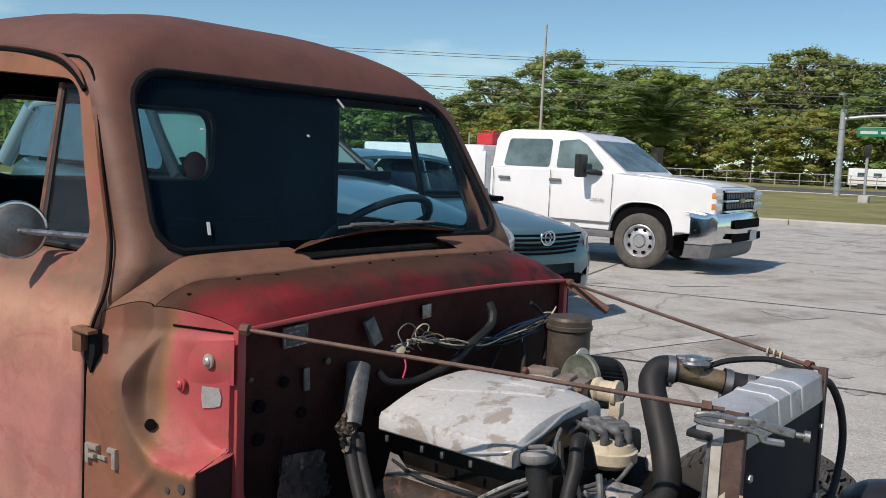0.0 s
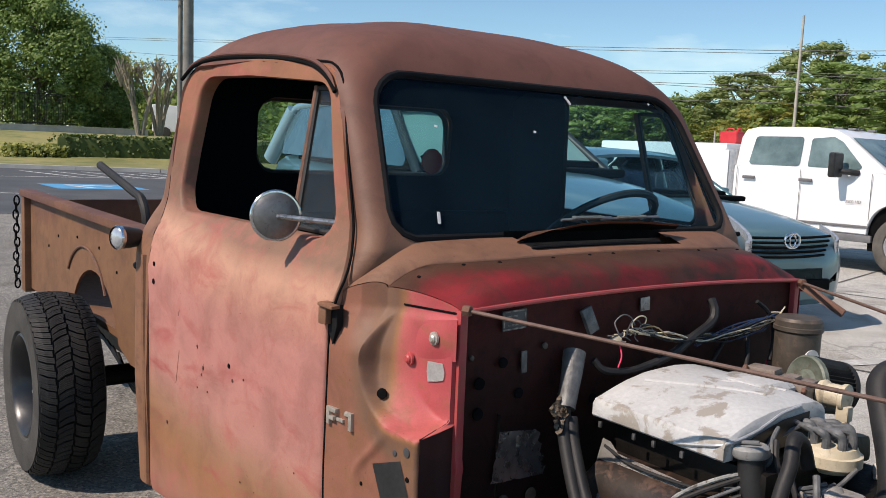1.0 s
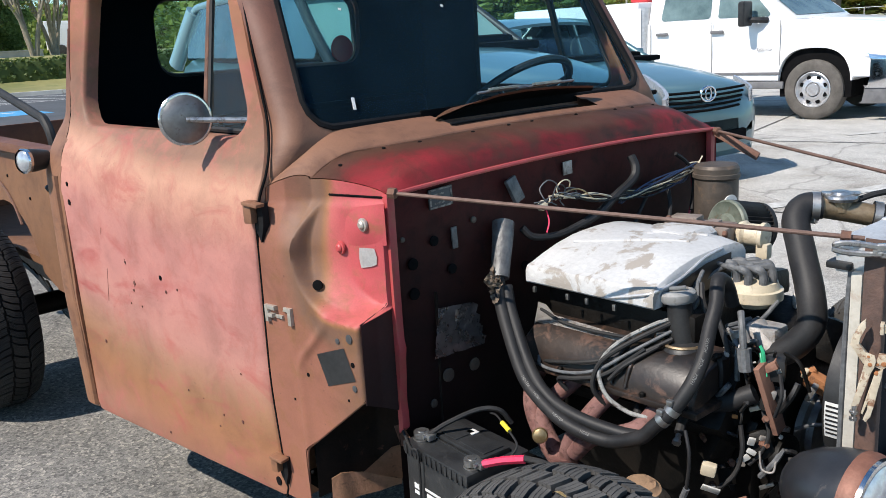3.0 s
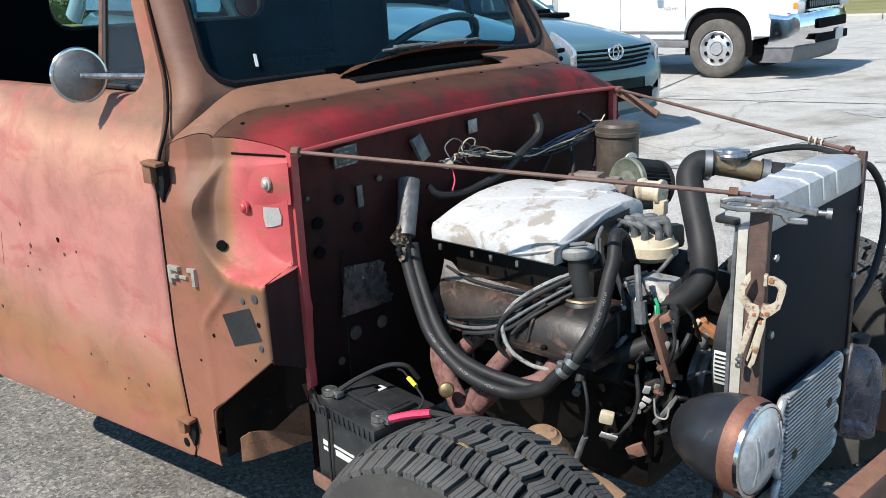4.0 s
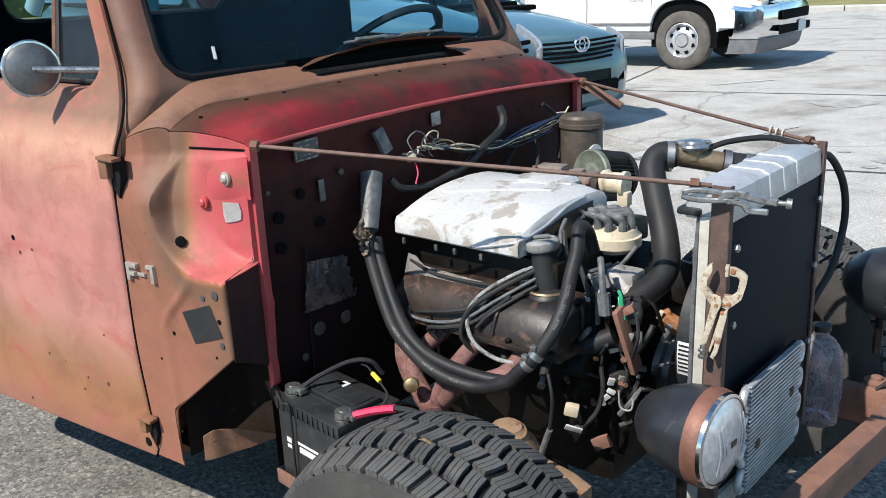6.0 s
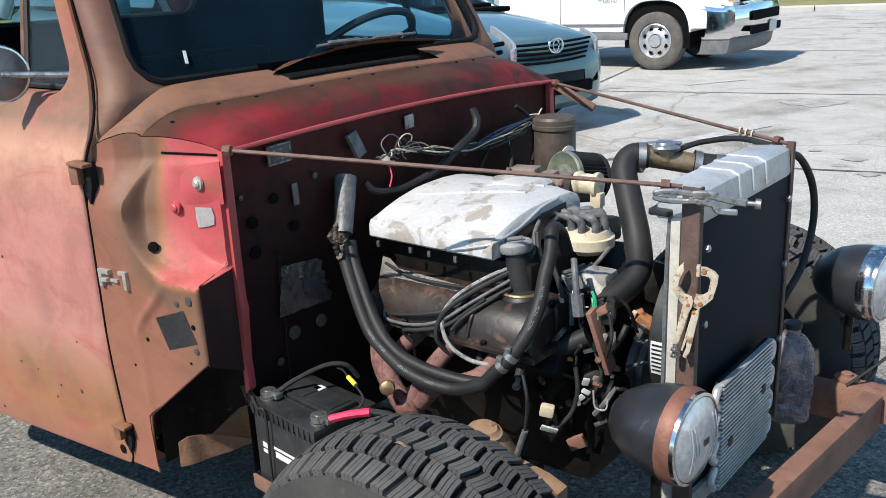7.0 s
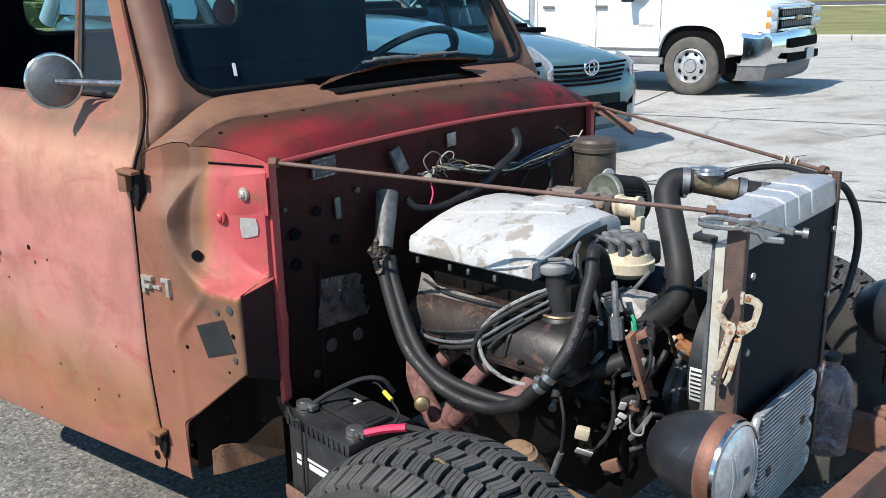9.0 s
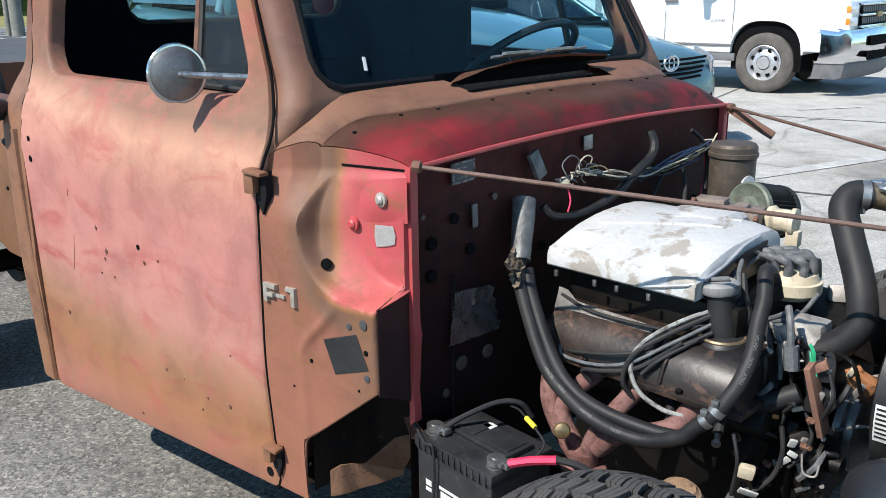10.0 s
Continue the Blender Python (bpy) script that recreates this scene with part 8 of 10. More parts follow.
bm = B()
box(bm, bpos(0, 0, 0.085), (0.222, 0.162, 0.17), BM3, 0.006)
part("case", bm, M["batterycase"], bat)
bm = B()
box(bm, bpos(0, 0, 0.185), (0.232, 0.172, 0.028), BM3, 0.007)
part("lid", bm, M["batterycase"], bat)
bm = B()
box(bm, bpos(0, 0.012, 0.204), (0.19, 0.075, 0.014), BM3, 0.004)
part("vent_cover", bm, M["batterycase"], bat)
for y, w in ((-0.03, 0.21), (0.055, 0.21)):
    bm = B()
    box(bm, bpos(0.0, y, 0.2), (w, 0.004, 0.005), BM3, 0.001)
    part("lid_ridge", bm, M["batterycase"], bat)
bm = B()
for x0, x1 in ((-0.085, -0.01), (0.0, 0.085)):
    box(bm, bpos((x0 + x1) / 2, 0.012, 0.2115), (x1 - x0, 0.055, 0.004), BM3, 0.0015)
part("cell_cover", bm, M["batterycase"], bat)
for k in range(12):
    bm = B()
    box(bm, bpos(-0.10 + 0.018 * k, -0.0865, 0.183), (0.008, 0.004, 0.022), BM3, 0.001)
    part("lid_rib", bm, M["batterycase"], bat)
for x in (-0.09, 0.09):
    bm = B()
    lathe(bm, bpos(x, -0.05, 0.197), (0, 0, 1), [(0, 0.019), (0.004, 0.019), (0.005, 0.0105), (0.022, 0.0095)], 18)
    part("terminal", bm, M["steel"], bat)
    bm = B()
    lathe(bm, bpos(x, -0.05, 0.204), (0, 0, 1), [(0, 0.0175), (0.013, 0.0175)], 18)
    box(bm, bpos(x + 0.022, -0.045, 0.210), (0.026, 0.02, 0.013), BM3, 0.002)
    cyl(bm, bpos(x + 0.022, -0.062, 0.212), bpos(x + 0.022, -0.028, 0.212), 0.005, None, 8)
    part("clamp", bm, M["steel"], bat, "grey cable clamp")
bm = B()
tube(bm, [bpos(0.120, -0.044, 0.214), bpos(0.16, -0.025, 0.230), bpos(0.207, -0.007, 0.244)], 0.0085, 6)
part("red_boot", bm, M["redplastic"], bat, "bright red cable boot")
bm = B()
tube(bm, [bpos(0.203, -0.008, 0.245), bpos(0.25, 0.02, 0.235), bpos(0.31, 0.05, 0.19), bpos(0.34, 0.08, 0.14)], 0.007, 8)
part("cable", bm, M["rubber"], bat)
bm = B()
tube(bm, [bpos(-0.07, -0.045, 0.212), bpos(-0.045, -0.01, 0.238), bpos(-0.01, 0.05, 0.262), bpos(0.02, 0.085, 0.26), bpos(0.03, 0.11, 0.225)], 0.0058, 8)
part("cable", bm, M["rubber"], bat)
bm = B()
tube(bm, [bpos(0.0, 0.075, 0.25), bpos(0.04, 0.06, 0.262), bpos(0.077, 0.045, 0.262)], 0.0022, 6)
tube(bm, [bpos(0.105, 0.04, 0.254), bpos(0.14, 0.03, 0.235), bpos(0.13, 0.01, 0.205)], 0.0025, 6)
part("cable", bm, M["rubber"], bat)
bm = B()
tube(bm, [bpos(0.076, 0.045, 0.262), bpos(0.106, 0.04, 0.254)], 0.0052, 8)
part("yellow_joint", bm, M["yellow"], bat, "yellow butt connector")
for x, y in ((-0.072, -0.02), (-0.015, 0.035)):
    bm = B()
    box(bm, bpos(x, y, 0.2005 if y < 0 else 0.2125), (0.024, 0.02, 0.002), BM3, 0.0005)
    part("sticker", bm, M["label"], bat, "small white sticker")
for x, z, w, h in ((-0.075, 0.10, 0.018, 0.012), (-0.075, 0.085, 0.018, 0.008), (-0.005, 0.105, 0.075, 0.006), (-0.005, 0.09, 0.065, 0.014), (0.04, 0.075, 0.04, 0.008)):
    bm = B()
    box(bm, bpos(x, -0.0815, z), (w, 0.001, h), BM3)
    part("label_bar", bm, M["label"], bat)
bm = B()
tube(bm, [bpos(-0.16, -0.06, 0.215), bpos(-0.075, -0.092, 0.197), bpos(-0.045, -0.093, 0.19), bpos(-0.05, -0.09, 0.05), bpos(-0.05, -0.09, -0.01)], 0.003, 6)
part("tie_wire", bm, M["rubber"], bat)
bm = B()
box(bm, bpos(0, 0, -0.012), (0.245, 0.185, 0.018), BM3, 0.004)
box(bm, bpos(0, -0.09, 0.0), (0.245, 0.006, 0.03), BM3, 0.001)
part("tray", bm, M["rust_frame"], bat, "rusty battery tray")

# ---- firewall fittings ----
can = thing("canister", "brown cylindrical canister beside the firewall", "canister")
bm = B()
lathe(bm, (0.12, 0.45, 0.80), (0, 0, 1), [(0, 0.056), (0.01, 0.06), (0.19, 0.06), (0.196, 0.065), (0.206, 0.065), (0.208, 0.062), (0.222, 0.062), (0.23, 0.056), (0.231, 0.03)], 32)
part("body", bm, M["can"], can)
bm = B()
lathe(bm, (0.12, 0.45, 0.93), (0.9, -0.3, 0), [(0.054, 0.022), (0.0615, 0.022), (0.062, 0.01)], 20)
part("sticker", bm, M["label"], can)
for y, z, w, h, m, lab in ((-0.465, 1.075, 0.07, 0.045, "plateg", "scratched metal data plate"), (-0.035, 1.08, 0.034, 0.034, "foil", "square of foil tape"), (-0.43, 0.976, 0.016, 0.05, "tape", "strip of grey tape")):
    p = thing("data_plate" if w > 0.06 else "tape_patch", lab + " stuck on the red firewall", "plate" if w > 0.06 else "tape")
    bm = B()
    box(bm, (-0.006, y, z), (0.004, w, h), Euler((0.05, 0, 0)).to_matrix(), 0.001)
    part("sheet", bm, M[m], p)
    if w > 0.06:
        for k, (a, b, c, d) in enumerate(((0, 0.02, 0.066, 0.004), (0, -0.02, 0.066, 0.004), (-0.031, 0, 0.004, 0.036), (0.031, 0, 0.004, 0.036), (-0.008, 0.008, 0.032, 0.004), (0.006, -0.002, 0.036, 0.003), (-0.004, -0.011, 0.03, 0.004))):
            bm = B()
            box(bm, (-0.0038, y + a, z + b - 0.05 * a), (0.0012, c, d), Euler((0.05, 0, 0)).to_matrix())
            part("border" if k < 4 else "line_of_text", bm, M["plateworn"], p)
fp = thing("foil_patch", "large crumpled foil tape patch on the firewall", "tape")
bm = B()
random.seed(8)
grid(bm, 16, 12, lambda u, v: Vector((-0.004 + random.uniform(0, 0.004), -0.514 + 0.02 * v + (0.163 - 0.05 * v + 0.006 * (round(v * 12) % 3 - 1) * (u > 0.95)) * u, 0.707 - 0.005 * u + (0.117 - 0.006 * u) * v)))
thicken(bm, 0.001)
part("sheet", bm, M["foilbright"], fp, "", 20)
lev = thing("fresh_air_lever", "pale grey flat lever fixed to the firewall", "lever")
bm = B()
box(bm, (0.008, -0.243, 1.058), (0.012, 0.034, 0.062), Euler((0.35, -0.2, 0)).to_matrix(), 0.003)
part("blade", bm, M["tape"], lev)
for y, z, r in ((-0.555, 0.94, 0.014), (-0.556, 0.872, 0.014), (-0.49, 0.98, 0.012), (-0.367, 1.006, 0.008), (-0.471, 0.655, 0.017), (-0.387, 0.657, 0.016), (-0.58, 1.0, 0.006), (-0.52, 0.60, 0.01), (-0.3, 0.9, 0.012), (-0.2, 0.86, 0.012), (-0.44, 0.905, 0.012)):
    g = thing("grommet", "small round plug set in the firewall", "grommet", group="firewall plugs")
    bm = B()
    lathe(bm, (-0.009, y, z), (1, 0, 0), [(0, r), (0.004, r * 0.95), (0.005, r * 0.6)], 16)
    part("plug", bm, M["can"] if r < 0.009 or z < 0.7 else M["dark"], g)
loom = thing("wiring_loom", "tangled bundle of coloured wires along the firewall", "wiring")
base = [(0.02, -0.20, 1.01), (0.025, -0.13, 1.03), (0.03, -0.06, 1.02), (0.03, 0.02, 1.0), (0.03, 0.13, 0.985), (0.03, 0.25, 0.98), (0.03, 0.39, 1.0), (0.03, 0.464, 1.015), (0.03, 0.5, 1.03)]
random.seed(4)
WIRES = [("cream", 1, 9, 0.0021)] * 3 + [("brasswire", 1, 9, 0.002)] + [("bluewire", 4, 8, 0.0021)] * 5 + [("rubber", 2, 8, 0.002)] * 5 + [("greywire", 0, 4, 0.0018)] * 2
for m, i0, i1, r in WIRES:
    pts = [Vector(p) + Vector((random.uniform(-.008, .02), random.uniform(-.012, .012), random.uniform(-.014, .014) * (1.5 if i0 > 2 else 1))) for p in base[i0:i1]]
    bm = B()
    tube(bm, pts, r, 5, 5)
    part("wire", bm, M[m], loom)
for k in range(7):
    c = Vector((0.03, random.uniform(-0.15, -0.05), random.uniform(1.005, 1.04)))
    r = random.uniform(0.012, 0.034)
    bm = B()
    tube(bm, [c + Vector((random.uniform(-.008, .008), r * math.cos(a), r * math.sin(a) * 0.8)) for a in np.linspace(0, random.uniform(3, 5), 8)], 0.0018, 5, 4)
    part("wire", bm, M[("greywire", "rubber", "cream", "plateg", "rubber", "greywire", "cream")[k]], loom)
bm = B()
lathe(bm, (0.024, -0.165, 1.008), (0.8, -0.4, 0.3), [(-0.012, 0.012), (0.004, 0.013), (0.006, 0.009)], 14)
part("wire_plug", bm, M["cream"], loom, "cream wire plug")
for p, r, m in (([(0.015, 0.201, 1.08), (0.03, 0.2, 1.05), (0.035, 0.178, 1.02), (0.04, 0.1, 0.99), (0.045, 0.03, 0.96), (0.045, -0.05, 0.94)], 0.0115, "hose"),
                ([(0.02, -0.235, 0.965), (0.035, -0.21, 0.94), (0.045, -0.13, 0.932), (0.06, -0.05, 0.95)], 0.009, "hose"),
                ([(0.02, 0.48, 0.99), (0.03, 0.47, 0.93), (0.03, 0.45, 0.87)], 0.003, "redplastic"),
                ([(0.02, -0.15, 1.0), (0.04, -0.16, 0.97), (0.045, -0.175, 0.945)], 0.002, "redplastic"),
                ([(0.02, 0.40, 1.06), (0.03, 0.44, 1.03), (0.04, 0.46, 0.98), (0.06, 0.42, 0.9)], 0.006, "hose"),
                ([(0.02, 0.3, 1.0), (0.03, 0.22, 0.93), (0.06, 0.15, 0.9)], 0.005, "rubber"), ([(0.02, 0.36, 0.98), (0.05, 0.33, 0.93), (0.08, 0.28, 0.88)], 0.006, "rubber")):
    bm = B()
    tube(bm, p, r, 8)
    part("cable", bm, M[m], loom)
bm = B()
lathe(bm, (0.215, -0.405, 0.55), (0.6, -0.7, 0.3), [(0, 0.007), (0.003, 0.016), (0.012, 0.018), (0.017, 0.015), (0.02, 0.006)], 24)
horn = thing("brass_fitting", "round brass fitting low beside the engine", "fitting")
part("bell", bm, M["brasswire"], horn)


# ---- parked vehicles ----
def paint(name, col, rough=0.25, metal=0.0, coat=0.6):
    m, n, l, b = nodes_of(name)
    f = noise_node(n, l, 1.3, 4, 0.5)
    c = ramp(n, l, f, [(0.3, tuple(v * 0.93 for v in col)), (0.7, tuple(min(1, v * 1.05) for v in col))])
    l.new(c, b.inputs["Base Color"])
    b.inputs["Roughness"].default_value, b.inputs["Metallic"].default_value = rough, metal
    b.inputs["Coat Weight"].default_value, b.inputs["Coat Roughness"].default_value = coat, 0.05
    return m


M["white_paint"] = paint("white_truck_paint", (0.8, 0.8, 0.8), 0.35)
M["teal_paint"] = paint("slate_teal_car_paint", (0.085, 0.15, 0.168), 0.3, 0.35)
M["teal_paint"] = paint("dark_teal_car_paint", (0.08, 0.165, 0.19), 0.3, 0.2)
M["blue_paint"] = paint("pale_blue_car_paint", (0.30, 0.38, 0.42), 0.3, 0.2)
# Opaque panes; patchy tones stand in for the lit cabin behind the glass.
M["lightglass"] = surf("painted_interior_truck_glass", (0.06, 0.10, 0.105), (0.2, 0.285, 0.285), 1.5, 0.05, 0.0, 0.0, rvar=0.02)
M["darkglass"] = surf("painted_interior_car_glass", (0.03, 0.06, 0.065), (0.09, 0.15, 0.155), 1.5, 0.05, 0.0, 0.0, rvar=0.02)
# Opaque pane; the sky's reflection is put in as blue base colour.
M["skyglass"] = surf("painted_sky_blue_car_glass", (0.05, 0.085, 0.105), (0.10, 0.15, 0.18), 1.5, 0.05, 0.0, 0.0, rvar=0.02)
M["amber"] = surf("amber_lens", (0.7, 0.25, 0.03), (0.8, 0.32, 0.05), 20, 0.25, 0, 0.0)
M["greytrim"] = surf("grey_plastic_trim", (0.12, 0.12, 0.125), (0.17, 0.17, 0.175), 10, 0.6, 0, 0.1)
M["redcloth"] = surf("red_plastic_can", (0.55, 0.02, 0.03), (0.62, 0.04, 0.05), 6, 0.45, 0, 0.0)
M["wheelsilver"] = surf("silver_wheel_paint", (0.5, 0.5, 0.51), (0.62, 0.62, 0.63), 20, 0.35, 0.6, 0.0)


def side_panel(bm, outline, y_of, out=0.006):
    """A flat pane or plate on a leaning car side."""
    vs = [bm.verts.new((x, y_of(x, z) + out, z)) for x, z in outline]
    bm.faces.new(vs)
    return bm


def car_wheel(parent, c, R, w, rim_r, holes=8):
    wh = tagged(new("wheel"), "black tyre on a silver wheel")
    wh.parent = parent
    sgn = -1 if c[1] < 0 else 1
    h = w / 2
    bm = B()
    lathe(bm, c, (0, 1, 0), [(-h * .8, rim_r), (-h, rim_r + .02), (-h * 1.03, (R + rim_r) / 2), (-h * .95, R - .03), (-h * .75, R - .004), (0, R), (h * .75, R - .004), (h * .95, R - .03), (h * 1.03, (R + rim_r) / 2), (h, rim_r + .02), (h * .8, rim_r)], 44, False, False)
    part("tyre", bm, M["roadtyre"], wh)
    bm = B()
    lathe(bm, c, (0, sgn, 0), [(h * .9, rim_r + .004), (h * .95, rim_r - .008), (h * .75, rim_r - .025), (h * .5, rim_r * .8), (h * .8, rim_r * .62), (h * .86, rim_r * .42), (h * .7, rim_r * .38), (h * 1.0, rim_r * .34), (h * 1.02, rim_r * .2), (h * 1.02, .01)], 36, False)
    part("rim", bm, M["wheelsilver"], wh)
    for k in range(holes):
        a = 2 * math.pi * (k + .5) / holes
        bm = B()
        p = Vector(c) + Vector((math.cos(a) * rim_r * .7, sgn * h * .72, math.sin(a) * rim_r * .7))
        lathe(bm, p, (0, sgn, 0), [(0, rim_r * .13), (0.004, rim_r * .13), (.006, rim_r * .05)], 10)
        part("vent_hole", bm, M["dark"], wh)
    return wh


def text_on(name, body, size, m, material, parent, extrude=0.003):
    cu = bpy.data.curves.new(name, "FONT")
    cu.body, cu.size, cu.extrude = body, size, extrude
    tmp = new("text", cu)
    me = bpy.data.meshes.new_from_object(tmp.evaluated_get(bpy.context.evaluated_depsgraph_get()))
    bpy.data.objects.remove(tmp)
    bpy.data.curves.remove(cu)
    me.materials.append(material)
    ob = new(name, me)
    ob.parent = parent
    ob.matrix_basis = m
    return ob


def work_truck(at):
    t = thing("crew_cab_truck", "white crew-cab work truck with chrome bumper and steel wheels", "truck", at)
    def arch(r, n=20):
        """The squarish front wheel opening, about the axle."""
        return [(AX + r * math.copysign(abs(math.cos(a)) ** 0.72, math.cos(a)), 0.44 + r * 1.04 * abs(math.sin(a)) ** 0.8) for a in np.linspace(math.pi - 0.1, 0.1, n)]
    AX = -0.19
    ol = [(-2.78, 0.53), (AX - 0.53, 0.51)] + arch(0.49) + [(AX + 0.53, 0.56), (0.60, 0.56), (0.80, 0.60), (0.86, 0.70), (0.88, 1.10), (0.84, 1.20), (0.70, 1.245), (0.2, 1.295), (-0.52, 1.335), (-0.95, 1.37), (-2.78, 1.37)]
    lean = lambda x, z: 0.0 + 0.035 * max(0, 0.75 - z) + 0.03 * max(0, (z - 1.15)) / 0.2 + 0.1 * max(0, x - 0.35) ** 1.6
    bm = B()
    prism(bm, ol, -0.99, 0.99, 0.035, 3, lean)
    bmesh.ops.triangulate(bm, faces=[f for f in bm.faces if len(f.verts) > 4])
    part("body", bm, M["white_paint"], t, "", 30)
    gl = lambda x, z: 0.06 + 0.20 * max(0, z - 1.35)
    bm = B()
    prism(bm, [(-2.78, 1.36), (-0.46, 1.335), (-1.12, 1.84), (-1.3, 1.925), (-1.6, 1.965), (-2.5, 1.965), (-2.70, 1.92), (-2.76, 1.8)], -0.99, 0.99, 0.04, 3, gl)
    part("cab_roof", bm, M["white_paint"], t, "", 30)
    for s in (-1, 1):
        yo = lambda x, z: s * (0.99 - gl(x, z) + 0.006)
        for nm, lp, r in (("front_window", [(-0.80, 1.39), (-1.62, 1.40), (-1.62, 1.80), (-1.30, 1.83), (-1.16, 1.76)], 0.03), ("rear_window", [(-1.74, 1.40), (-2.56, 1.40), (-2.50, 1.82), (-1.74, 1.825)], 0.05)):
            bm = B()
            side_panel(bm, round_loop(lp, r, 4), yo, 0.0)
            bmesh.ops.recalc_face_normals(bm, faces=bm.faces[:])
            part(nm, bm, M["lightglass"], t, "side window with painted cabin tones", 0)
        for x in (-1.55, -2.45):
            bm = B()
            box(bm, (x - 0.05, s * 0.992, 1.21), (0.20, 0.03, 0.045), None, 0.012)
            part("door_handle", bm, M["greytrim"], t)
        for x, z0, z1 in ((-1.68, 0.56, 1.36), (-2.70, 0.75, 1.36), (-0.66, 0.62, 1.34)):
            bm = B()
            box(bm, (x, s * 0.9905, (z0 + z1) / 2), (0.008, 0.004, z1 - z0))
            part("door_gap", bm, M["greytrim"], t)
        bm = B()
        box(bm, (-1.7, s * 0.985, 0.62), (2.1, 0.03, 0.035), None, 0.008)
        part("rocker_trim", bm, M["greytrim"], t)
        bm = B()
        box(bm, (-1.7, s * 0.97, 0.46), (2.2, 0.06, 0.10), None, 0.02)
        part("rocker", bm, M["greytrim"], t)
        bm = B()
        box(bm, (-1.1, s * 1.14, 1.44), (0.10, 0.26, 0.34), None, 0.04, 3)
        tube(bm, [(-0.86, s * 0.95, 1.34), (-0.96, s * 1.04, 1.35), (-1.08, s * 1.1, 1.36)], 0.04, 8)
        part("mirror", bm, M["plastic"], t, "tall black towing mirror")
        bm = B()
        tube(bm, [Vector((x, s * (0.985 - lean(x, z)), z)) for x, z in arch(0.50)], 0.012, 8)
        part("wheel_lip", bm, M["white_paint"], t)
        bm = B()
        prism(bm, arch(0.485) + [(AX + 0.48, 0.3), (AX - 0.48, 0.3)], s * 0.5, s * 0.93)
        part("wheel_well", bm, M["dark"], t)
        car_wheel(t, (AX, s * 0.88, 0.40), 0.40, 0.24, 0.235)
        car_wheel(t, (-3.95, s * 0.86, 0.40), 0.40, 0.26, 0.235)
        # headlamp: two stacked amber and clear units
        for z in (1.105, 0.955):
            bm = B()
            box(bm, (0.862, s * 0.80, z), (0.10, 0.30, 0.115), Euler((0, 0, -s * 0.25)).to_matrix(), 0.02)
            lamp = part("headlamp", bm, M["lens"], t, "clear headlamp with amber corner")
            bm = B()
            box(bm, (0.845, s * 0.885, z), (0.12, 0.14, 0.085), Euler((0, 0, -s * 0.35)).to_matrix(), 0.015)
            part("turn_lens", bm, M["amber"], lamp)
    # windshield
    bm = B()
    bm.faces.new([bm.verts.new(p) for p in ((-0.53, -0.82, 1.385), (-0.53, 0.82, 1.385), (-1.085, 0.76, 1.815), (-1.085, -0.76, 1.815))])
    for v in bm.verts:
        v.co += Vector((0.50, 0, 0.66)).normalized() * 0.012
    part("windshield", bm, M["lightglass"], t, "", 0)
    # grille
    bm = B()
    box(bm, (0.875, 0, 1.03), (0.06, 1.34, 0.29), None, 0.02)
    part("grille", bm, M["dark"], t)
    for z in (1.165, 1.03, 0.885):
        bm = B()
        box(bm, (0.905, 0, z), (0.04, 1.36, 0.035), None, 0.012)
        part("grille_bar", bm, M["chrome_clean"], t)
    for z0 in (1.10, 0.96):
        for k in range(17):
            bm = B()
            box(bm, (0.902, -0.60 + 0.075 * k, z0), (0.012, 0.045, 0.085), Euler((0.5, 0, 0)).to_matrix())
            part("grille_mesh", bm, M["greytrim"], t)
    bm = B()
    box(bm, (0.93, 0, 1.03), (0.02, 0.22, 0.07), None, 0.02)
    part("badge", bm, M["brasswire"], t, "plain badge shape")
    # hood bulge and roof lamps
    bm = B()
    prism(bm, [(0.80, 1.22), (0.6, 1.27), (-0.45, 1.36), (-0.5, 1.33), (0.7, 1.2)], -0.55, 0.55, 0.02, 2)
    part("hood_bulge", bm, M["white_paint"], t)
    for y in (-0.5, -0.1, 0, 0.1, 0.5):
        bm = B()
        box(bm, (-1.42, y, 1.965), (0.12, 0.07, 0.03), None, 0.01)
        part("roof_lamp", bm, M["greytrim"], t)
    # chrome bumper, wraps round the corners
    prof = [(-1.02, 0.52), (-1.0, 0.75), (-0.96, 0.88), (-0.5, 0.98), (0, 1.0), (0.5, 0.98), (0.96, 0.88), (1.0, 0.75), (1.02, 0.52)]
    bm = B()
    rows = []
    for y, x in prof:
        nx = Vector((1, 0.9 * y, 0)) if abs(y) > 0.9 else Vector((1, 0, 0))
        rows.append([Vector((x + dx, y, z)) for dx, z in ((-0.03, 0.43), (0.01, 0.47), (0.03, 0.58), (0.03, 0.78), (0.0, 0.855), (-0.08, 0.87))])
    loft(bm, rows, False)
    thicken(bm, 0.01)
    part("bumper", bm, M["chrome_clean"], t, "bright chrome front bumper", 50)
    for z, h, w in ((0.71, 0.13, 1.1), (0.52, 0.11, 1.3)):
        bm = B()
        box(bm, (1.025, 0, z), (0.03, w, h), None, 0.02)
        part("bumper_opening", bm, M["dark"], t)
    bm = B()
    rows = [[Vector((x + dx, y * 0.985, z)) for dx, z in ((-0.10, 0.23), (-0.06, 0.26), (-0.03, 0.42), (-0.05, 0.46))] for y, x in prof]
    loft(bm, rows, False)
    thicken(bm, 0.01)
    part("air_dam", bm, M["greytrim"], t, "grey lower air dam", 50)
    bm = B()
    box(bm, (1.045, 0.25, 0.53), (0.012, 0.30, 0.15), None, 0.004)
    part("number_plate", bm, M["label"], t)
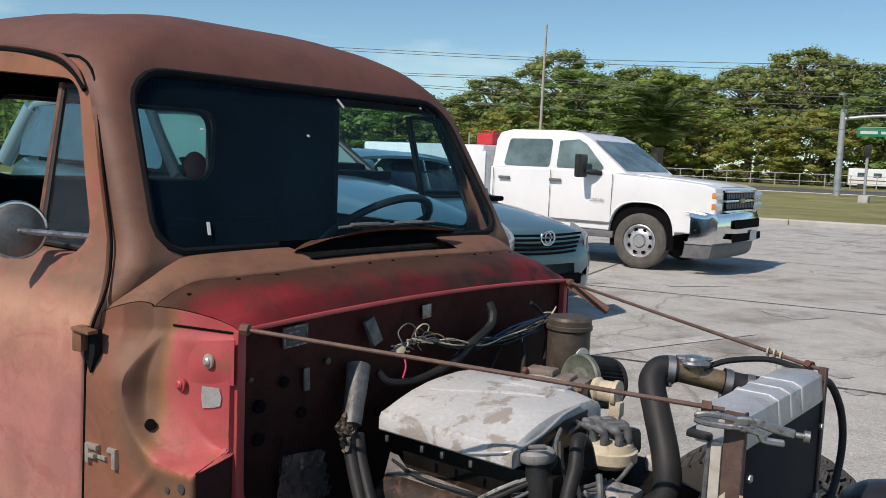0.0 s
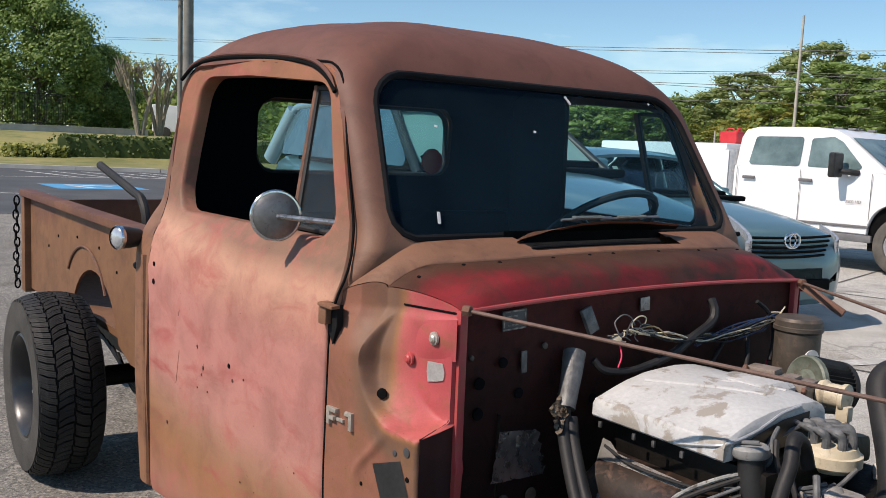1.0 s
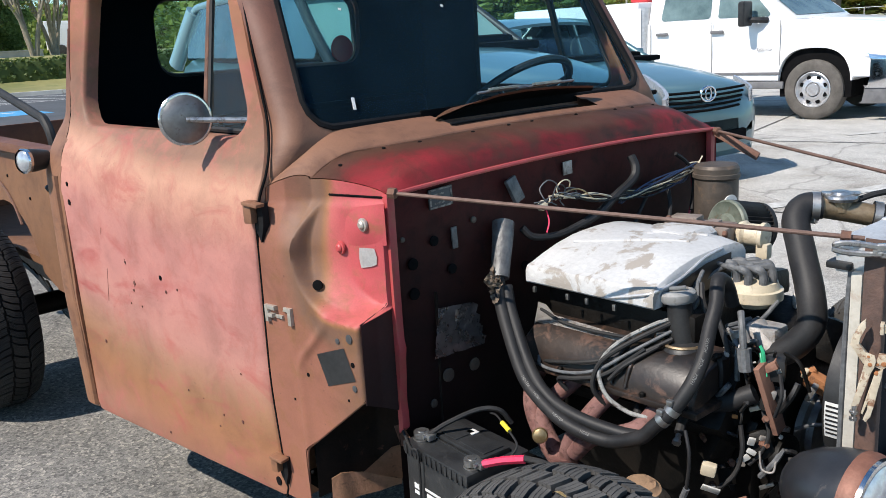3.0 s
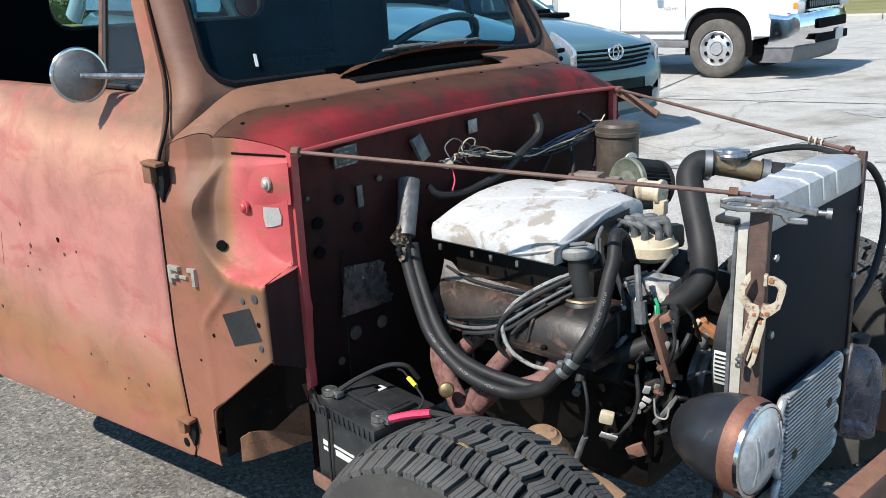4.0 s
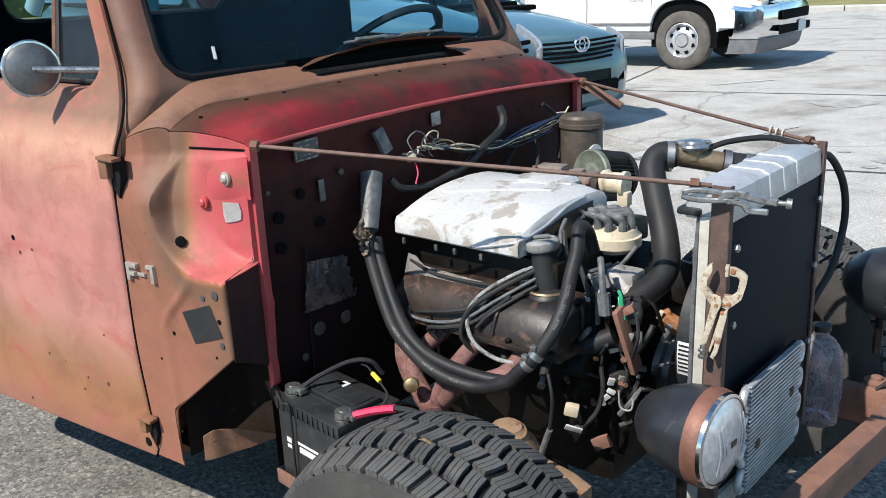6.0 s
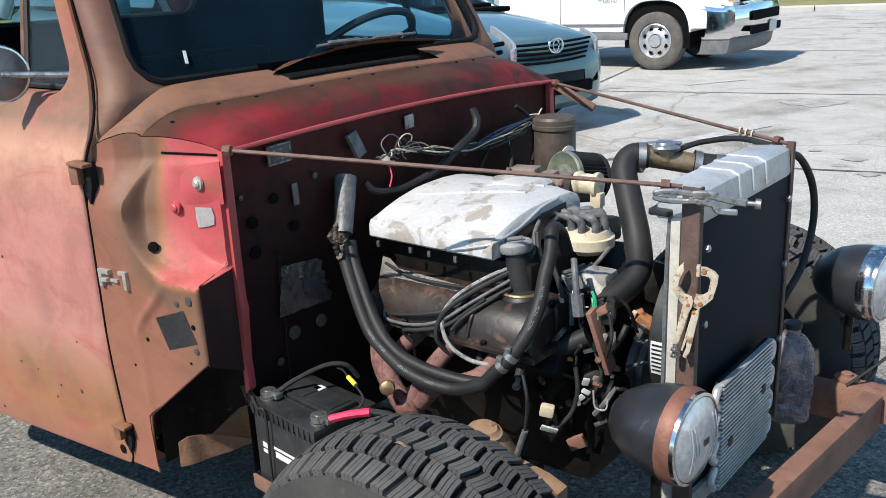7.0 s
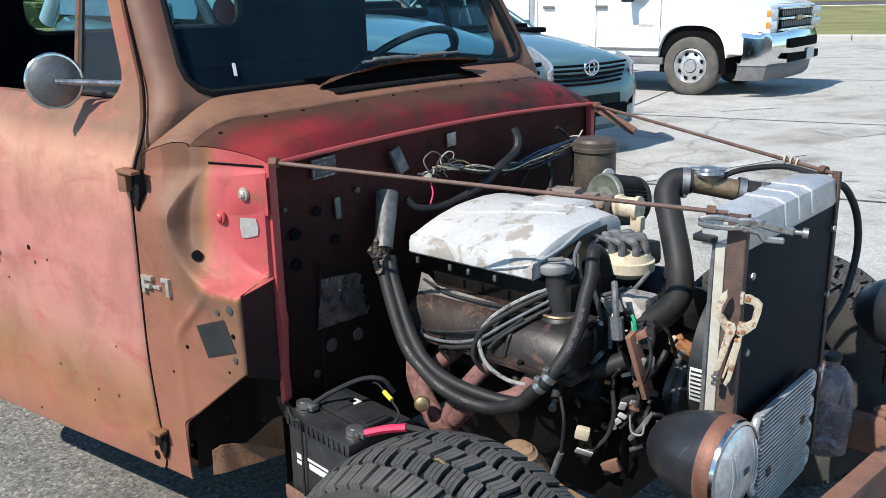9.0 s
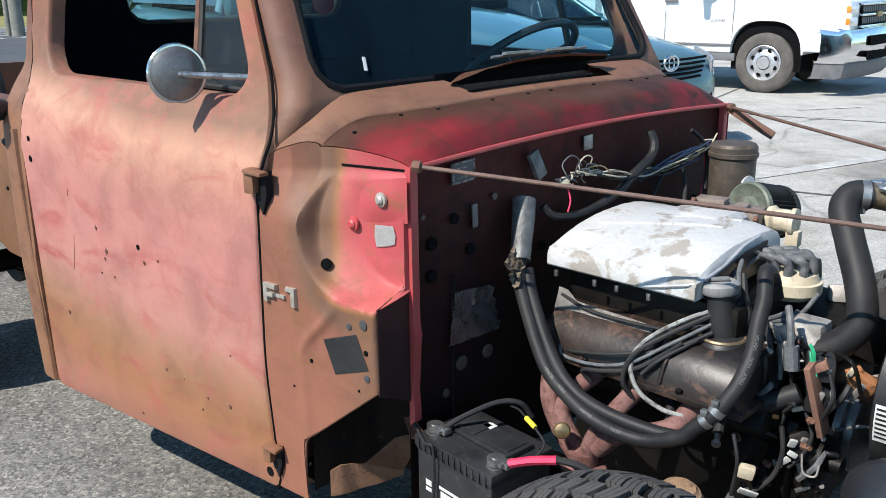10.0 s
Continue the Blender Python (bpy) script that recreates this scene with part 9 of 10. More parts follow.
    text_on("door_lettering", "3500 HD", 0.06, Matrix.Translation((-1.0, -0.9925, 0.93)) @ Matrix.Rotation(radians(90), 4, "X"), M["greytrim"], t, 0.001)
    # service body behind the cab
    bm = B()
    box(bm, (-4.15, 0, 1.18), (2.5, 2.0, 1.05), None, 0.04)
    part("service_body", bm, M["white_paint"], t, "white service body")
    for k in range(3):
        bm = B()
        box(bm, (-3.2 - 0.78 * k, -1.004, 1.25), (0.7, 0.012, 0.7), None, 0.006)
        part("locker_door", bm, M["white_paint"], t)
    bm = B()
    cyl(bm, (-2.90, -0.88, 0.9), (-2.90, -0.88, 1.62), 0.12, None, 20)
    part("stack_tank", bm, M["alu"], t, "grey cylinder behind the cab")
    bm = B()
    box(bm, (-2.6, 0, 0.5), (6.0, 0.9, 0.2), None, 0.03)
    part("chassis", bm, M["dark"], t)
    return t


CHX = Matrix.Rotation(radians(3), 4, "Z")
ch_at = Matrix.Translation(Vector((-4.10, 9.97, 0)) + CHX.to_3x3() @ Vector((0, 0.99, 0))) @ CHX
work_truck(ch_at)
rcan = thing("fuel_can", "bright red plastic can on the service body", "can", ch_at @ Matrix.Translation((-3.15, -0.5, 1.705)))
bm = B()
box(bm, (0, 0, 0.10), (0.32, 0.22, 0.19), None, 0.04, 3)
cyl(bm, (0.08, 0, 0.18), (0.14, 0, 0.24), 0.025)
part("can_body", bm, M["redcloth"], rcan)
bm = B()
tube(bm, [(-0.1, 0, 0.18), (-0.08, 0, 0.23), (0.02, 0, 0.23), (0.04, 0, 0.18)], 0.014, 8)
part("can_handle", bm, M["redcloth"], rcan)


def sedan(at, material, label, name="sedan", estate=False):
    """A rounded four-door car; its badge stands at the origin's front, 0.77 m up. estate: the roof runs to the tail."""
    t = thing(name, label, "car", at)
    st = [(0.05, 0.42, 0.52, 0.40), (0.03, 0.62, 0.66, 0.28), (-0.04, 0.74, 0.75, 0.22), (-0.14, 0.82, 0.80, 0.2), (-0.32, 0.875, 0.845, 0.2), (-0.6, 0.9, 0.90, 0.2), (-0.95, 0.91, 0.955, 0.2), (-1.25, 0.912, 0.985, 0.2), (-2.0, 0.915, 0.99, 0.2), (-3.0, 0.915, 1.0, 0.2), (-3.8, 0.905, 1.03, 0.2), (-4.4, 0.87, 1.04, 0.25), (-4.68, 0.78, 0.98, 0.3), (-4.76, 0.68, 0.8, 0.35)]
    loops = []
    for x, w, zt, zb in st:
        cr = 0.055 if x > -1.3 else 0.03
        half = [(0, zt + cr), (0.25 * w, zt + cr * .95), (0.5 * w, zt + cr * .75), (0.72 * w, zt + cr * .35), (0.86 * w, zt - 0.01), (0.95 * w, zt - 0.06), (w, zt - 0.16), (w * 1.0, (zt + zb) / 2 - .03), (w * .985, zb + .14), (w * .95, zb + .03), (w * .8, zb), (0, zb - .01)]
        loops.append([Vector((x, -y, z)) for y, z in half] + [Vector((x, y, z)) for y, z in half[-2:0:-1]])
    bm = B()
    loft(bm, loops, True, True, True)
    part("body", bm, material, t, "", 32)
    gl = lambda x, z: 0.10 + 0.36 * max(0, z - 0.98) + 0.25 * max(0, z - 1.36)
    side = lambda x, z, s: Vector((x, s * (0.915 - gl(x, z)), z))
    pane_mat = M["skyglass"] if estate else M["cartint"]
    tail = 4.4 if estate else 3.36
    foot = tail + (0.28 if estate else 0.75)
    # roof skin, pillars, glass
    bm = B()
    def skin(u, v):
        x = -2.0 - (tail - 2.0) * u
        w = (0.915 - gl(x, 1.40)) * (v * 2 - 1)
        edge = float(np.interp(x, [-tail, -tail + 0.16, -2.8, -2.35, -2.0], [1.40, 1.42, 1.44, 1.425, 1.375]))
        return Vector((x, w, edge + 0.05 * (1 - (v * 2 - 1) ** 2) ** 0.7))
    grid(bm, 14, 14, skin)
    bm.normal_update()
    for f in bm.faces:
        if f.normal.z < 0:
            f.normal_flip()
    thicken(bm, 0.03)
    part("roof", bm, material, t, "", 50)
    for s in (-1, 1):
        for pts, r in (([(-1.40, 0.99), (-1.80, 1.2), (-2.14, 1.39)], 0.034), ([(-2.5, 1.0), (-2.5, 1.42)], 0.035), ([(-2.0, 1.38), (-2.4, 1.425), (-2.8, 1.44), (-tail + 0.16, 1.42), (-tail - 0.04, 1.39)], 0.03), ([(-tail - 0.04, 1.39), (-(tail + foot) / 2, 1.24), (-foot - 0.04, 1.0)], 0.075)):
            bm = B()
            tube(bm, [side(x, z, s) for x, z in pts], r, 10, 5)
            # Estate: dark front pillar and pale others put shade and sunlight into the colour.
            part("pillar", bm, (M["plastic"] if pts[0][0] > -1.5 else M["blue_paint"]) if estate else material, t, "", 50)
    bm = B()
    pane(bm, [Vector((x, y, z)) for x, y, z in ((-1.43, -0.76, 1.005), (-1.38, 0.0, 1.03), (-1.43, 0.76, 1.005), (-1.82, 0.70, 1.225), (-2.13, 0.62, 1.395), (-2.13, -0.62, 1.395), (-1.82, -0.70, 1.225))])
    part("windshield", bm, M["greenglass"] if estate else pane_mat, t, "", 0).visible_shadow = False
    bm = B()
    pane(bm, [Vector(p) for p in ((-foot, -0.70, 1.03), (-foot, 0.70, 1.03), (-tail - 0.04, 0.58, 1.40), (-tail - 0.04, -0.58, 1.40))])
    part("rear_glass", bm, pane_mat, t, "", 0).visible_shadow = False
    # dark cabin: belt-high tub, dashboard, seats, wheel
    bm = B()
    box(bm, (-2.6, 0, 1.035), (2.7, 1.56, 0.05), None, 0.02)
    box(bm, (-1.66, 0, 1.06), (0.4, 1.44, 0.08), None, 0.03)
    part("cabin_tub", bm, M["dark"], t)
    for x, y in ((-2.35, -0.38), (-2.35, 0.38), (-3.3, -0.4), (-3.3, 0.4)):
        bm = B()
        box(bm, (x, y, 1.12), (0.14, 0.46, 0.2), Euler((0, radians(-12), 0)).to_matrix(), 0.05, 3)
        box(bm, (x - 0.03, y, 1.27), (0.10, 0.24, 0.13), None, 0.04, 3)
        part("seat", bm, M["plastic"], t)
    bm = B()
    rim_tube(bm, [Vector((-1.95 - 0.06 * math.sin(a), 0.38 + 0.17 * math.cos(a), 1.12 + 0.15 * math.sin(a))) for a in np.linspace(0, 2 * math.pi, 24, endpoint=False)], 0.014, 6)
    part("steering_wheel", bm, M["plastic"], t)
    bm = B()
    box(bm, (-2.02, 0, 1.30), (0.03, 0.22, 0.06), None, 0.01)
    part("inside_mirror", bm, M["plastic"], t)
    bm = B()
    box(bm, (-1.95, -0.32, 1.27), (0.004, 0.06, 0.08), Euler((0, radians(-42), 0)).to_matrix())
    part("windshield_sticker", bm, M["label"], t)
    for s in (-1, 1):
        yo = lambda x, z: s * (0.915 - gl(x, z) + 0.005)
        for nm, lp in (("front_window", [(-1.58, 1.03), (-2.45, 1.04), (-2.45, 1.405), (-2.2, 1.38), (-1.88, 1.21)]), ("rear_window", [(-2.55, 1.04), (-foot + 0.3, 1.05), (-tail - 0.1, 1.28), (-tail + 0.16, 1.40), (-2.55, 1.41)])):
            bm = B()
            side_panel(bm, round_loop(lp, 0.03, 4), yo, 0.0)
            part(nm, bm, pane_mat, t, "", 0).visible_shadow = False
        bm = B()
        box(bm, (-1.82, s * 0.98, 1.06), (0.10, 0.17, 0.12), None, 0.035, 3)
        part("mirror", bm, material, t)
        for x in (-0.95, -3.72):
            bm = B()
            lathe(bm, (x, s * 0.70, 0.345), (0, s, 0), [(0, 0.37), (0.235, 0.37), (0.236, 0.30)], 36)
            part("wheel_well", bm, M["dark"], t)
            car_wheel(t, (x, s * 0.83, 0.325), 0.325, 0.21, 0.2, 7)
        bm = B()
        grid(bm, 8, 4, lambda u, v: Vector((0.01 - 0.42 * u ** 1.2 + 0.0, s * (0.60 + 0.285 * u ** 0.7 + 0.012), 0.66 + 0.05 * u + (0.10 + 0.05 * u) * v)))
        bmesh.ops.recalc_face_normals(bm, faces=bm.faces[:])
        thicken(bm, 0.02)
        part("headlamp", bm, M["lens"], t, "clear swept headlamp", 40)
        bm = B()
        box(bm, (-2.1, s * 0.925, 0.86), (0.2, 0.03, 0.035), None, 0.01)
        part("door_handle", bm, material, t)
    # grille, badge, lower intake
    for k in range(5):
        z = 0.80 - 0.038 * k
        w = 0.56 - 0.03 * k
        bm = B()
        tube(bm, [(-0.02 + 0.012 * k, -w, z), (0.03 + 0.010 * k, -w * 0.5, z - 0.004), (0.045 + 0.010 * k, 0, z - 0.006), (0.03 + 0.010 * k, w * 0.5, z - 0.004), (-0.02 + 0.012 * k, w, z)], 0.011, 8)
        part("grille_bar", bm, M["dark"], t)
    bm = B()
    rim_tube(bm, [Vector((0.075, 0.088 * math.cos(a), 0.775 + 0.06 * math.sin(a))) for a in np.linspace(0, 2 * math.pi, 32, endpoint=False)], 0.010, 8)
    rim_tube(bm, [Vector((0.078, 0.035 * math.cos(a), 0.775 + 0.05 * math.sin(a))) for a in np.linspace(0, 2 * math.pi, 24, endpoint=False)], 0.007, 6)
    part("badge", bm, M["chrome_clean"], t, "plain chrome oval badge")
    bm = B()
    box(bm, (0.045, 0, 0.40), (0.06, 1.0, 0.10), None, 0.02)
    part("lower_intake", bm, M["dark"], t)
    return t


sedan_at = Matrix.Translation((-2.83, 5.0, 0)) @ Matrix.Rotation(radians(-10), 4, "Z") @ Matrix.Diagonal((1, 1, 1.03, 1))
sedan(sedan_at, M["teal_paint"], "slate-teal sedan parked on the pale concrete")
sedan(Matrix.Translation((-1.78, 2.19, 0)) @ Matrix.Rotation(radians(-10), 4, "Z") @ Matrix.Diagonal((1.12, 1.0, 1.27, 1)), M["teal_paint"], "dark teal tall estate car parked behind the pickup", "estate_car", True)


# ---- trees and distance ----
def leaf_material(name, c1, c2):
    m, n, l, b = nodes_of(name)
    g = n.new("ShaderNodeNewGeometry")
    oi = n.new("ShaderNodeObjectInfo")
    col = ramp(n, l, g.outputs["Random Per Island"], [(0.0, c1), (0.7, c2), (1.0, tuple(v * 1.2 for v in c2))])
    col = mix(n, l, 0.5, col, ramp(n, l, oi.outputs["Random"], [(0.0, (0.75, 0.85, 0.6)), (0.5, (1, 1, 1)), (1.0, (1.35, 1.1, 0.75))]), "MULTIPLY")
    l.new(col, b.inputs["Base Color"])
    b.inputs["Roughness"].default_value = 0.6
    tr = n.new("ShaderNodeBsdfTranslucent")
    l.new(col, tr.inputs["Color"])
    mx = n.new("ShaderNodeMixShader")
    mx.inputs[0].default_value = 0.38
    l.new(b.outputs[0], mx.inputs[1])
    l.new(tr.outputs[0], mx.inputs[2])
    l.new(mx.outputs[0], n["Material Output"].inputs["Surface"])
    return m


M["leaf"] = leaf_material("broad_leaves", (0.11, 0.185, 0.045), (0.24, 0.33, 0.095))
M["leaf2"] = leaf_material("yellowing_leaves", (0.18, 0.21, 0.048), (0.34, 0.34, 0.09))
M["needle"] = leaf_material("pine_needles", (0.145, 0.20, 0.065), (0.29, 0.335, 0.125))
M["hedge"] = leaf_material("clipped_hedge_leaves", (0.05, 0.085, 0.018), (0.10, 0.145, 0.032))
M["frond"] = leaf_material("palm_fronds", (0.05, 0.085, 0.022), (0.10, 0.15, 0.042))
# Darker leaf tone carries the shade under the crowns.
M["under"] = leaf_material("shaded_undergrowth_leaves", (0.085, 0.14, 0.03), (0.18, 0.25, 0.06))
M["bark"] = surf("grey_bark", (0.11, 0.085, 0.065), (0.21, 0.175, 0.14), 6, 0.9, 0, 0.6, 20)
M["palebark"] = surf("pale_smooth_bark", (0.23, 0.195, 0.145), (0.34, 0.29, 0.22), 6, 0.85, 0, 0.4, 20)
M["polewood"] = surf("weathered_pole_wood", (0.38, 0.35, 0.31), (0.5, 0.47, 0.43), 3, 0.9, 0, 0.4, 30)
M["polegrey"] = surf("galvanised_pole", (0.42, 0.44, 0.46), (0.52, 0.54, 0.56), 2, 0.5, 0.5, 0.1)
M["signgreen"] = surf("street_sign_green", (0.0, 0.22, 0.12), (0.0, 0.26, 0.14), 3, 0.4, 0, 0)
M["iron"] = surf("black_iron_fence", (0.02, 0.02, 0.02), (0.035, 0.035, 0.033), 5, 0.6, 0.3, 0.1)
M["wire"] = surf("overhead_wire", (0.10, 0.10, 0.10), (0.16, 0.16, 0.16), 1, 0.6, 0.2, 0)


def leaf_quads(bm, centre, spread, count, size, rng):
    for _ in range(count):
        p = centre + Vector((rng.gauss(0, spread), rng.gauss(0, spread), rng.gauss(0, spread * 0.8)))
        a = (Vector((rng.uniform(-1, 1), rng.uniform(-1, 1), rng.uniform(-1, 1))) * 0.9 + (p - centre) / (spread * 1.5) + Vector((0, -0.3, 0.15))).normalized()
        b = a.orthogonal().normalized()
        s = size * rng.uniform(0.6, 1.3)
        q = a.cross(b)
        bm.faces.new([bm.verts.new(p + b * s), bm.verts.new(p + q * s * 0.8), bm.verts.new(p - b * s), bm.verts.new(p - q * s * 0.8)])


def tree(name, h, spread, seed, leaf, label, lobes=46, per=60, size=0.26, bare=0.3, bark="bark", fine=False):
    rng = random.Random(seed)
    t = thing(name, label, "tree", (0, 0, 0))
    bm = B()
    lean = Vector((rng.uniform(-.06, .06), rng.uniform(-.06, .06), 1))
    tube(bm, [Vector((0, 0, -0.1)), lean * h * 0.3, lean * h * 0.6 + Vector((rng.uniform(-.3, .3), 0, 0)), lean * h * 0.88], h * 0.02, 8, 4, lambda k: h * (0.021 - 0.017 * k))
    part("trunk", bm, M[bark], t)
    crown = B()
    for k in range(lobes):
        f = (k + rng.random()) / lobes
        z = h * (bare + (1 - bare) * f)
        r = spread * math.sin(math.pi * min(1, 0.12 + 0.86 * f)) ** 0.7 * rng.uniform(0.3, 1.0) ** 0.6
        a = rng.uniform(0, 2 * math.pi)
        c = lean * z + Vector((math.cos(a) * r, math.sin(a) * r, rng.uniform(-.3, .3)))
        if k % 3 == 0:
            limb = B()
            s = lean * (z * rng.uniform(0.6, 0.85))
            tube(limb, [s, s.lerp(c, 0.5) + Vector((0, 0, 0.2)), c], 0.05, 5, 3, lambda q: h * 0.006 * (1.2 - q))
            part("limb", limb, M[bark], t)
        core = bmesh.ops.create_icosphere(crown, subdivisions=2 if fine else 1, radius=spread * 0.10)["verts"]
        for v in core:
            v.co = c + Vector((v.co.x * rng.uniform(0.8, 1.25), v.co.y * rng.uniform(0.8, 1.25), v.co.z * rng.uniform(0.7, 1.1)))
        leaf_quads(crown, c, spread * (0.13 if fine else 0.085), per, size, rng)
    part("crown", crown, M[leaf], t, smooth=0)
    return t


proto = [tree("pine_tree", 15.5, 5.2, 1, "needle", "tall pine with open ragged crown beyond the road", 120, 120, 0.105, 0.36),
         tree("oak_tree", 14, 6.2, 2, "leaf", "broad dark green oak beyond the road", 140, 120, 0.105, 0.06),
         tree("maple_tree", 12.5, 5.2, 3, "leaf2", "yellow-green roadside tree turning colour", 125, 120, 0.105, 0.05),
         tree("pine_tree", 16.5, 5.0, 4, "needle", "tall pine with open ragged crown beyond the road", 110, 120, 0.105, 0.4),
         tree("oak_tree", 16, 5.6, 5, "leaf", "broad dark green oak beyond the road", 135, 120, 0.105, 0.08)]
rng = random.Random(77)
k = 0
spots = []
for u in np.arange(-190, 30, 6.2):
    spots.append((u + rng.uniform(-2, 2), 112 + rng.uniform(0, 9), rng.choice((1, 2, 1, 4, 4)), rng.uniform(0.78, 1.05)))
for u in np.arange(-200, 40, 6.4):
    spots.append((u + rng.uniform(-2, 2), 128 + rng.uniform(0, 14), rng.choice((0, 3, 0, 3, 4)), rng.uniform(0.86, 1.1)))
used = set()
for u, n, i, s in spots:
    p = un(u, n, 0.14)
    m = Matrix.Translation(p) @ Matrix.Rotation(rng.uniform(0, 6.28), 4, "Z") @ Matrix.Diagonal((s * 1.36, s * 1.36, s * rng.uniform(1.0, 1.24) * (0.77 if u < -38 else 1.0), 1))
    if i not in used:
        used.add(i)
        proto[i].matrix_basis = m
    else:
        copy_thing(proto[i], m)
# undergrowth that closes the view under the crowns
bm = B()
r2 = random.Random(9)
for u in np.arange(-230, 70, 1.5):
    for q in range(6):
        leaf_quads(bm, un(u + r2.uniform(-1, 1), 108 + r2.uniform(0, 30), r2.uniform(0.5, 4.6) + q * 0.9), 1.1, 22, 0.3, r2)
tagged(link_mesh("undergrowth", bm, M["under"], 0), "dense dark green undergrowth along the road", "bushes", kind="stuff")

# trees, hedge and pruned crape myrtles beyond the bed
oak = tree("oak_tree", 11.5, 4.6, 31, "leaf", "dense sunlit green oak behind the lawn", 130, 330, 0.11, 0.1, "bark", True)
oak.matrix_basis = Matrix.Translation((-68, 13.2, 1.4)) @ Matrix.Diagonal((0.95, 0.95, 0.9, 1))
for x, y, s in ((-74, 8.0, 0.78), (-70, 18.2, 0.62), (-72, 1, 0.9), (-76, -9, 1.0)):
    copy_thing(oak, Matrix.Translation((x, y, 1.4)) @ Matrix.Rotation(x * 3.1 + y, 4, "Z") @ Matrix.Diagonal((s, s, s, 1)))
bm = B()
r3 = random.Random(15)
for k in range(330):
    leaf_quads(bm, Vector((-84 + r3.uniform(-4, 4), r3.uniform(-40, 45), r3.uniform(1.6, 5.2))), 1.1, 16, 0.33, r3)
tagged(link_mesh("undergrowth", bm, M["under"], 0), "dark green thicket behind the lawn", "bushes", kind="stuff")


def crape(at, seed, h):
    rng = random.Random(seed)
    t = thing("crape_myrtle", "pruned pale-barked crape myrtle with knobbly bare limbs", "tree", at)
    tw = B()
    for k in range(7):
        a = rng.uniform(0, 6.28)
        d = Vector((math.cos(a), math.sin(a), 0))
        top = d * rng.uniform(0.5, 1.1) * h * 0.26 + Vector((0, 0, h * rng.uniform(0.7, 0.86)))
        bm = B()
        tube(bm, [d * 0.1 + Vector((0, 0, -0.05)), d * 0.22 * h * 0.4 + Vector((0, 0, h * 0.35)), top], 0.06, 7, 4, lambda q: 0.14 * (1 - 0.5 * q))
        part("limb", bm, M["palebark"], t)
        for j in range(12):
            e = top + Vector((rng.uniform(-.5, .5), rng.uniform(-.5, .5), rng.uniform(0.3, 0.85)))
            s = top - Vector((0, 0, rng.uniform(0, .5)))
            tube(tw, [s, s.lerp(e, 0.5) + Vector((0, 0, 0.05)), e], 0.02, 5, 2, lambda q: 0.055 * (1.15 - q))
    part("twig_tangle", tw, M["palebark"], t)["kind"] = "stuff"
    lf = B()
    for k in range(26):
        leaf_quads(lf, Vector((rng.uniform(-1, 1), rng.uniform(-1, 1), h * rng.uniform(0.55, 1.0))), 0.25, 8, 0.09, rng)
    part("leaves", lf, M["leaf2"], t, smooth=0)


crape((-56.0, 16.4, 1.4), 1, 5.1)
crape((-56.4, 17.7, 1.4), 2, 4.9)
hd = thing("hedge", "long clipped dark green box hedge on the lawn edge", "hedge")
bm = B()
r4 = random.Random(6)
ha, hb = Vector((-43.6, 8.9, 0.14)), Vector((-38.0, 27.0, 0.14))
hn = Vector((-0.955, -0.295, 0))
for k in range(1500):
    f = r4.random()
    w, z = r4.choice(((r4.uniform(0, 1.3), 1.2), (0.0, r4.uniform(0.05, 1.2)), (0.0, r4.uniform(0.05, 1.2)), (1.3, r4.uniform(0.1, 1.2))))
    leaf_quads(bm, ha.lerp(hb, f) + hn * w + Vector((0, 0, z)), 0.06, 5, 0.085, r4)
part("leaves", bm, M["hedge"], hd, smooth=0)
bm = B()
cc = ha.lerp(hb, 0.5) + hn * 0.65 + Vector((0, 0, 0.58))
box(bm, cc, ((hb - ha).length - 0.1, 1.15, 1.12), Matrix.Rotation(math.atan2((hb - ha).y, (hb - ha).x), 3, "Z"), 0.1)
part("inner_mass", bm, M["hedge"], hd)
bm = B()
for k in range(240):
    leaf_quads(bm, Vector((-44.3, 6.4, 0.14)).lerp(Vector((-43.7, 8.8, 0.14)), r4.random()) + Vector((r4.uniform(-0.8, 0.5), 0, r4.uniform(0.1, 0.6))), 0.12, 8, 0.1, r4)
tagged(link_mesh("low_shrubs", bm, M["leaf2"], 0), "loose low green shrubs beside the hedge", "bushes", kind="stuff")
# garden wall with iron fence
wall = thing("garden_wall", "low pale masonry wall beyond the lawn", "wall", kind="structure")
bm = B()
box(bm, (-59.5, -2, 1.6), (0.3, 40, 0.5), None, 0.02)
part("masonry", bm, M["kerb"], wall)
bm = B()
box(bm, (-59.5, -2, 1.88), (0.4, 40.1, 0.08), None, 0.01)
part("coping", bm, M["kerb"], wall)
fence = thing("iron_fence", "black iron fence on the low wall", "fence")
for k in range(15):
    bm = B()
    y = -21 + 2.3 * k
    box(bm, (-60.2, y, 2.7), (0.07, 0.07, 2.8))
    part("post", bm, M["iron"], fence, smooth=0)
for z in (2.05, 3.9):
    bm = B()
    box(bm, (-60.2, -4, z), (0.04, 35, 0.05))
    part("rail", bm, M["iron"], fence, smooth=0)
for k in range(240):
    if k == 0:
        bm = B()
        box(bm, (0, 0, 0), (0.022, 0.022, 1.9))
        picket = part("picket", bm, M["iron"], fence, smooth=0)
        picket.location = (-60.2, -21, 2.95)
    else:
        o = new("picket", picket.data)
        o.parent = fence
        o.location = (-60.2, -21 + 0.143 * k, 2.95)

# utility poles and wires
M["poledark"] = surf("dark_weathered_pole", (0.17, 0.165, 0.14), (0.27, 0.26, 0.225), 3, 0.9, 0, 0.4, 30)


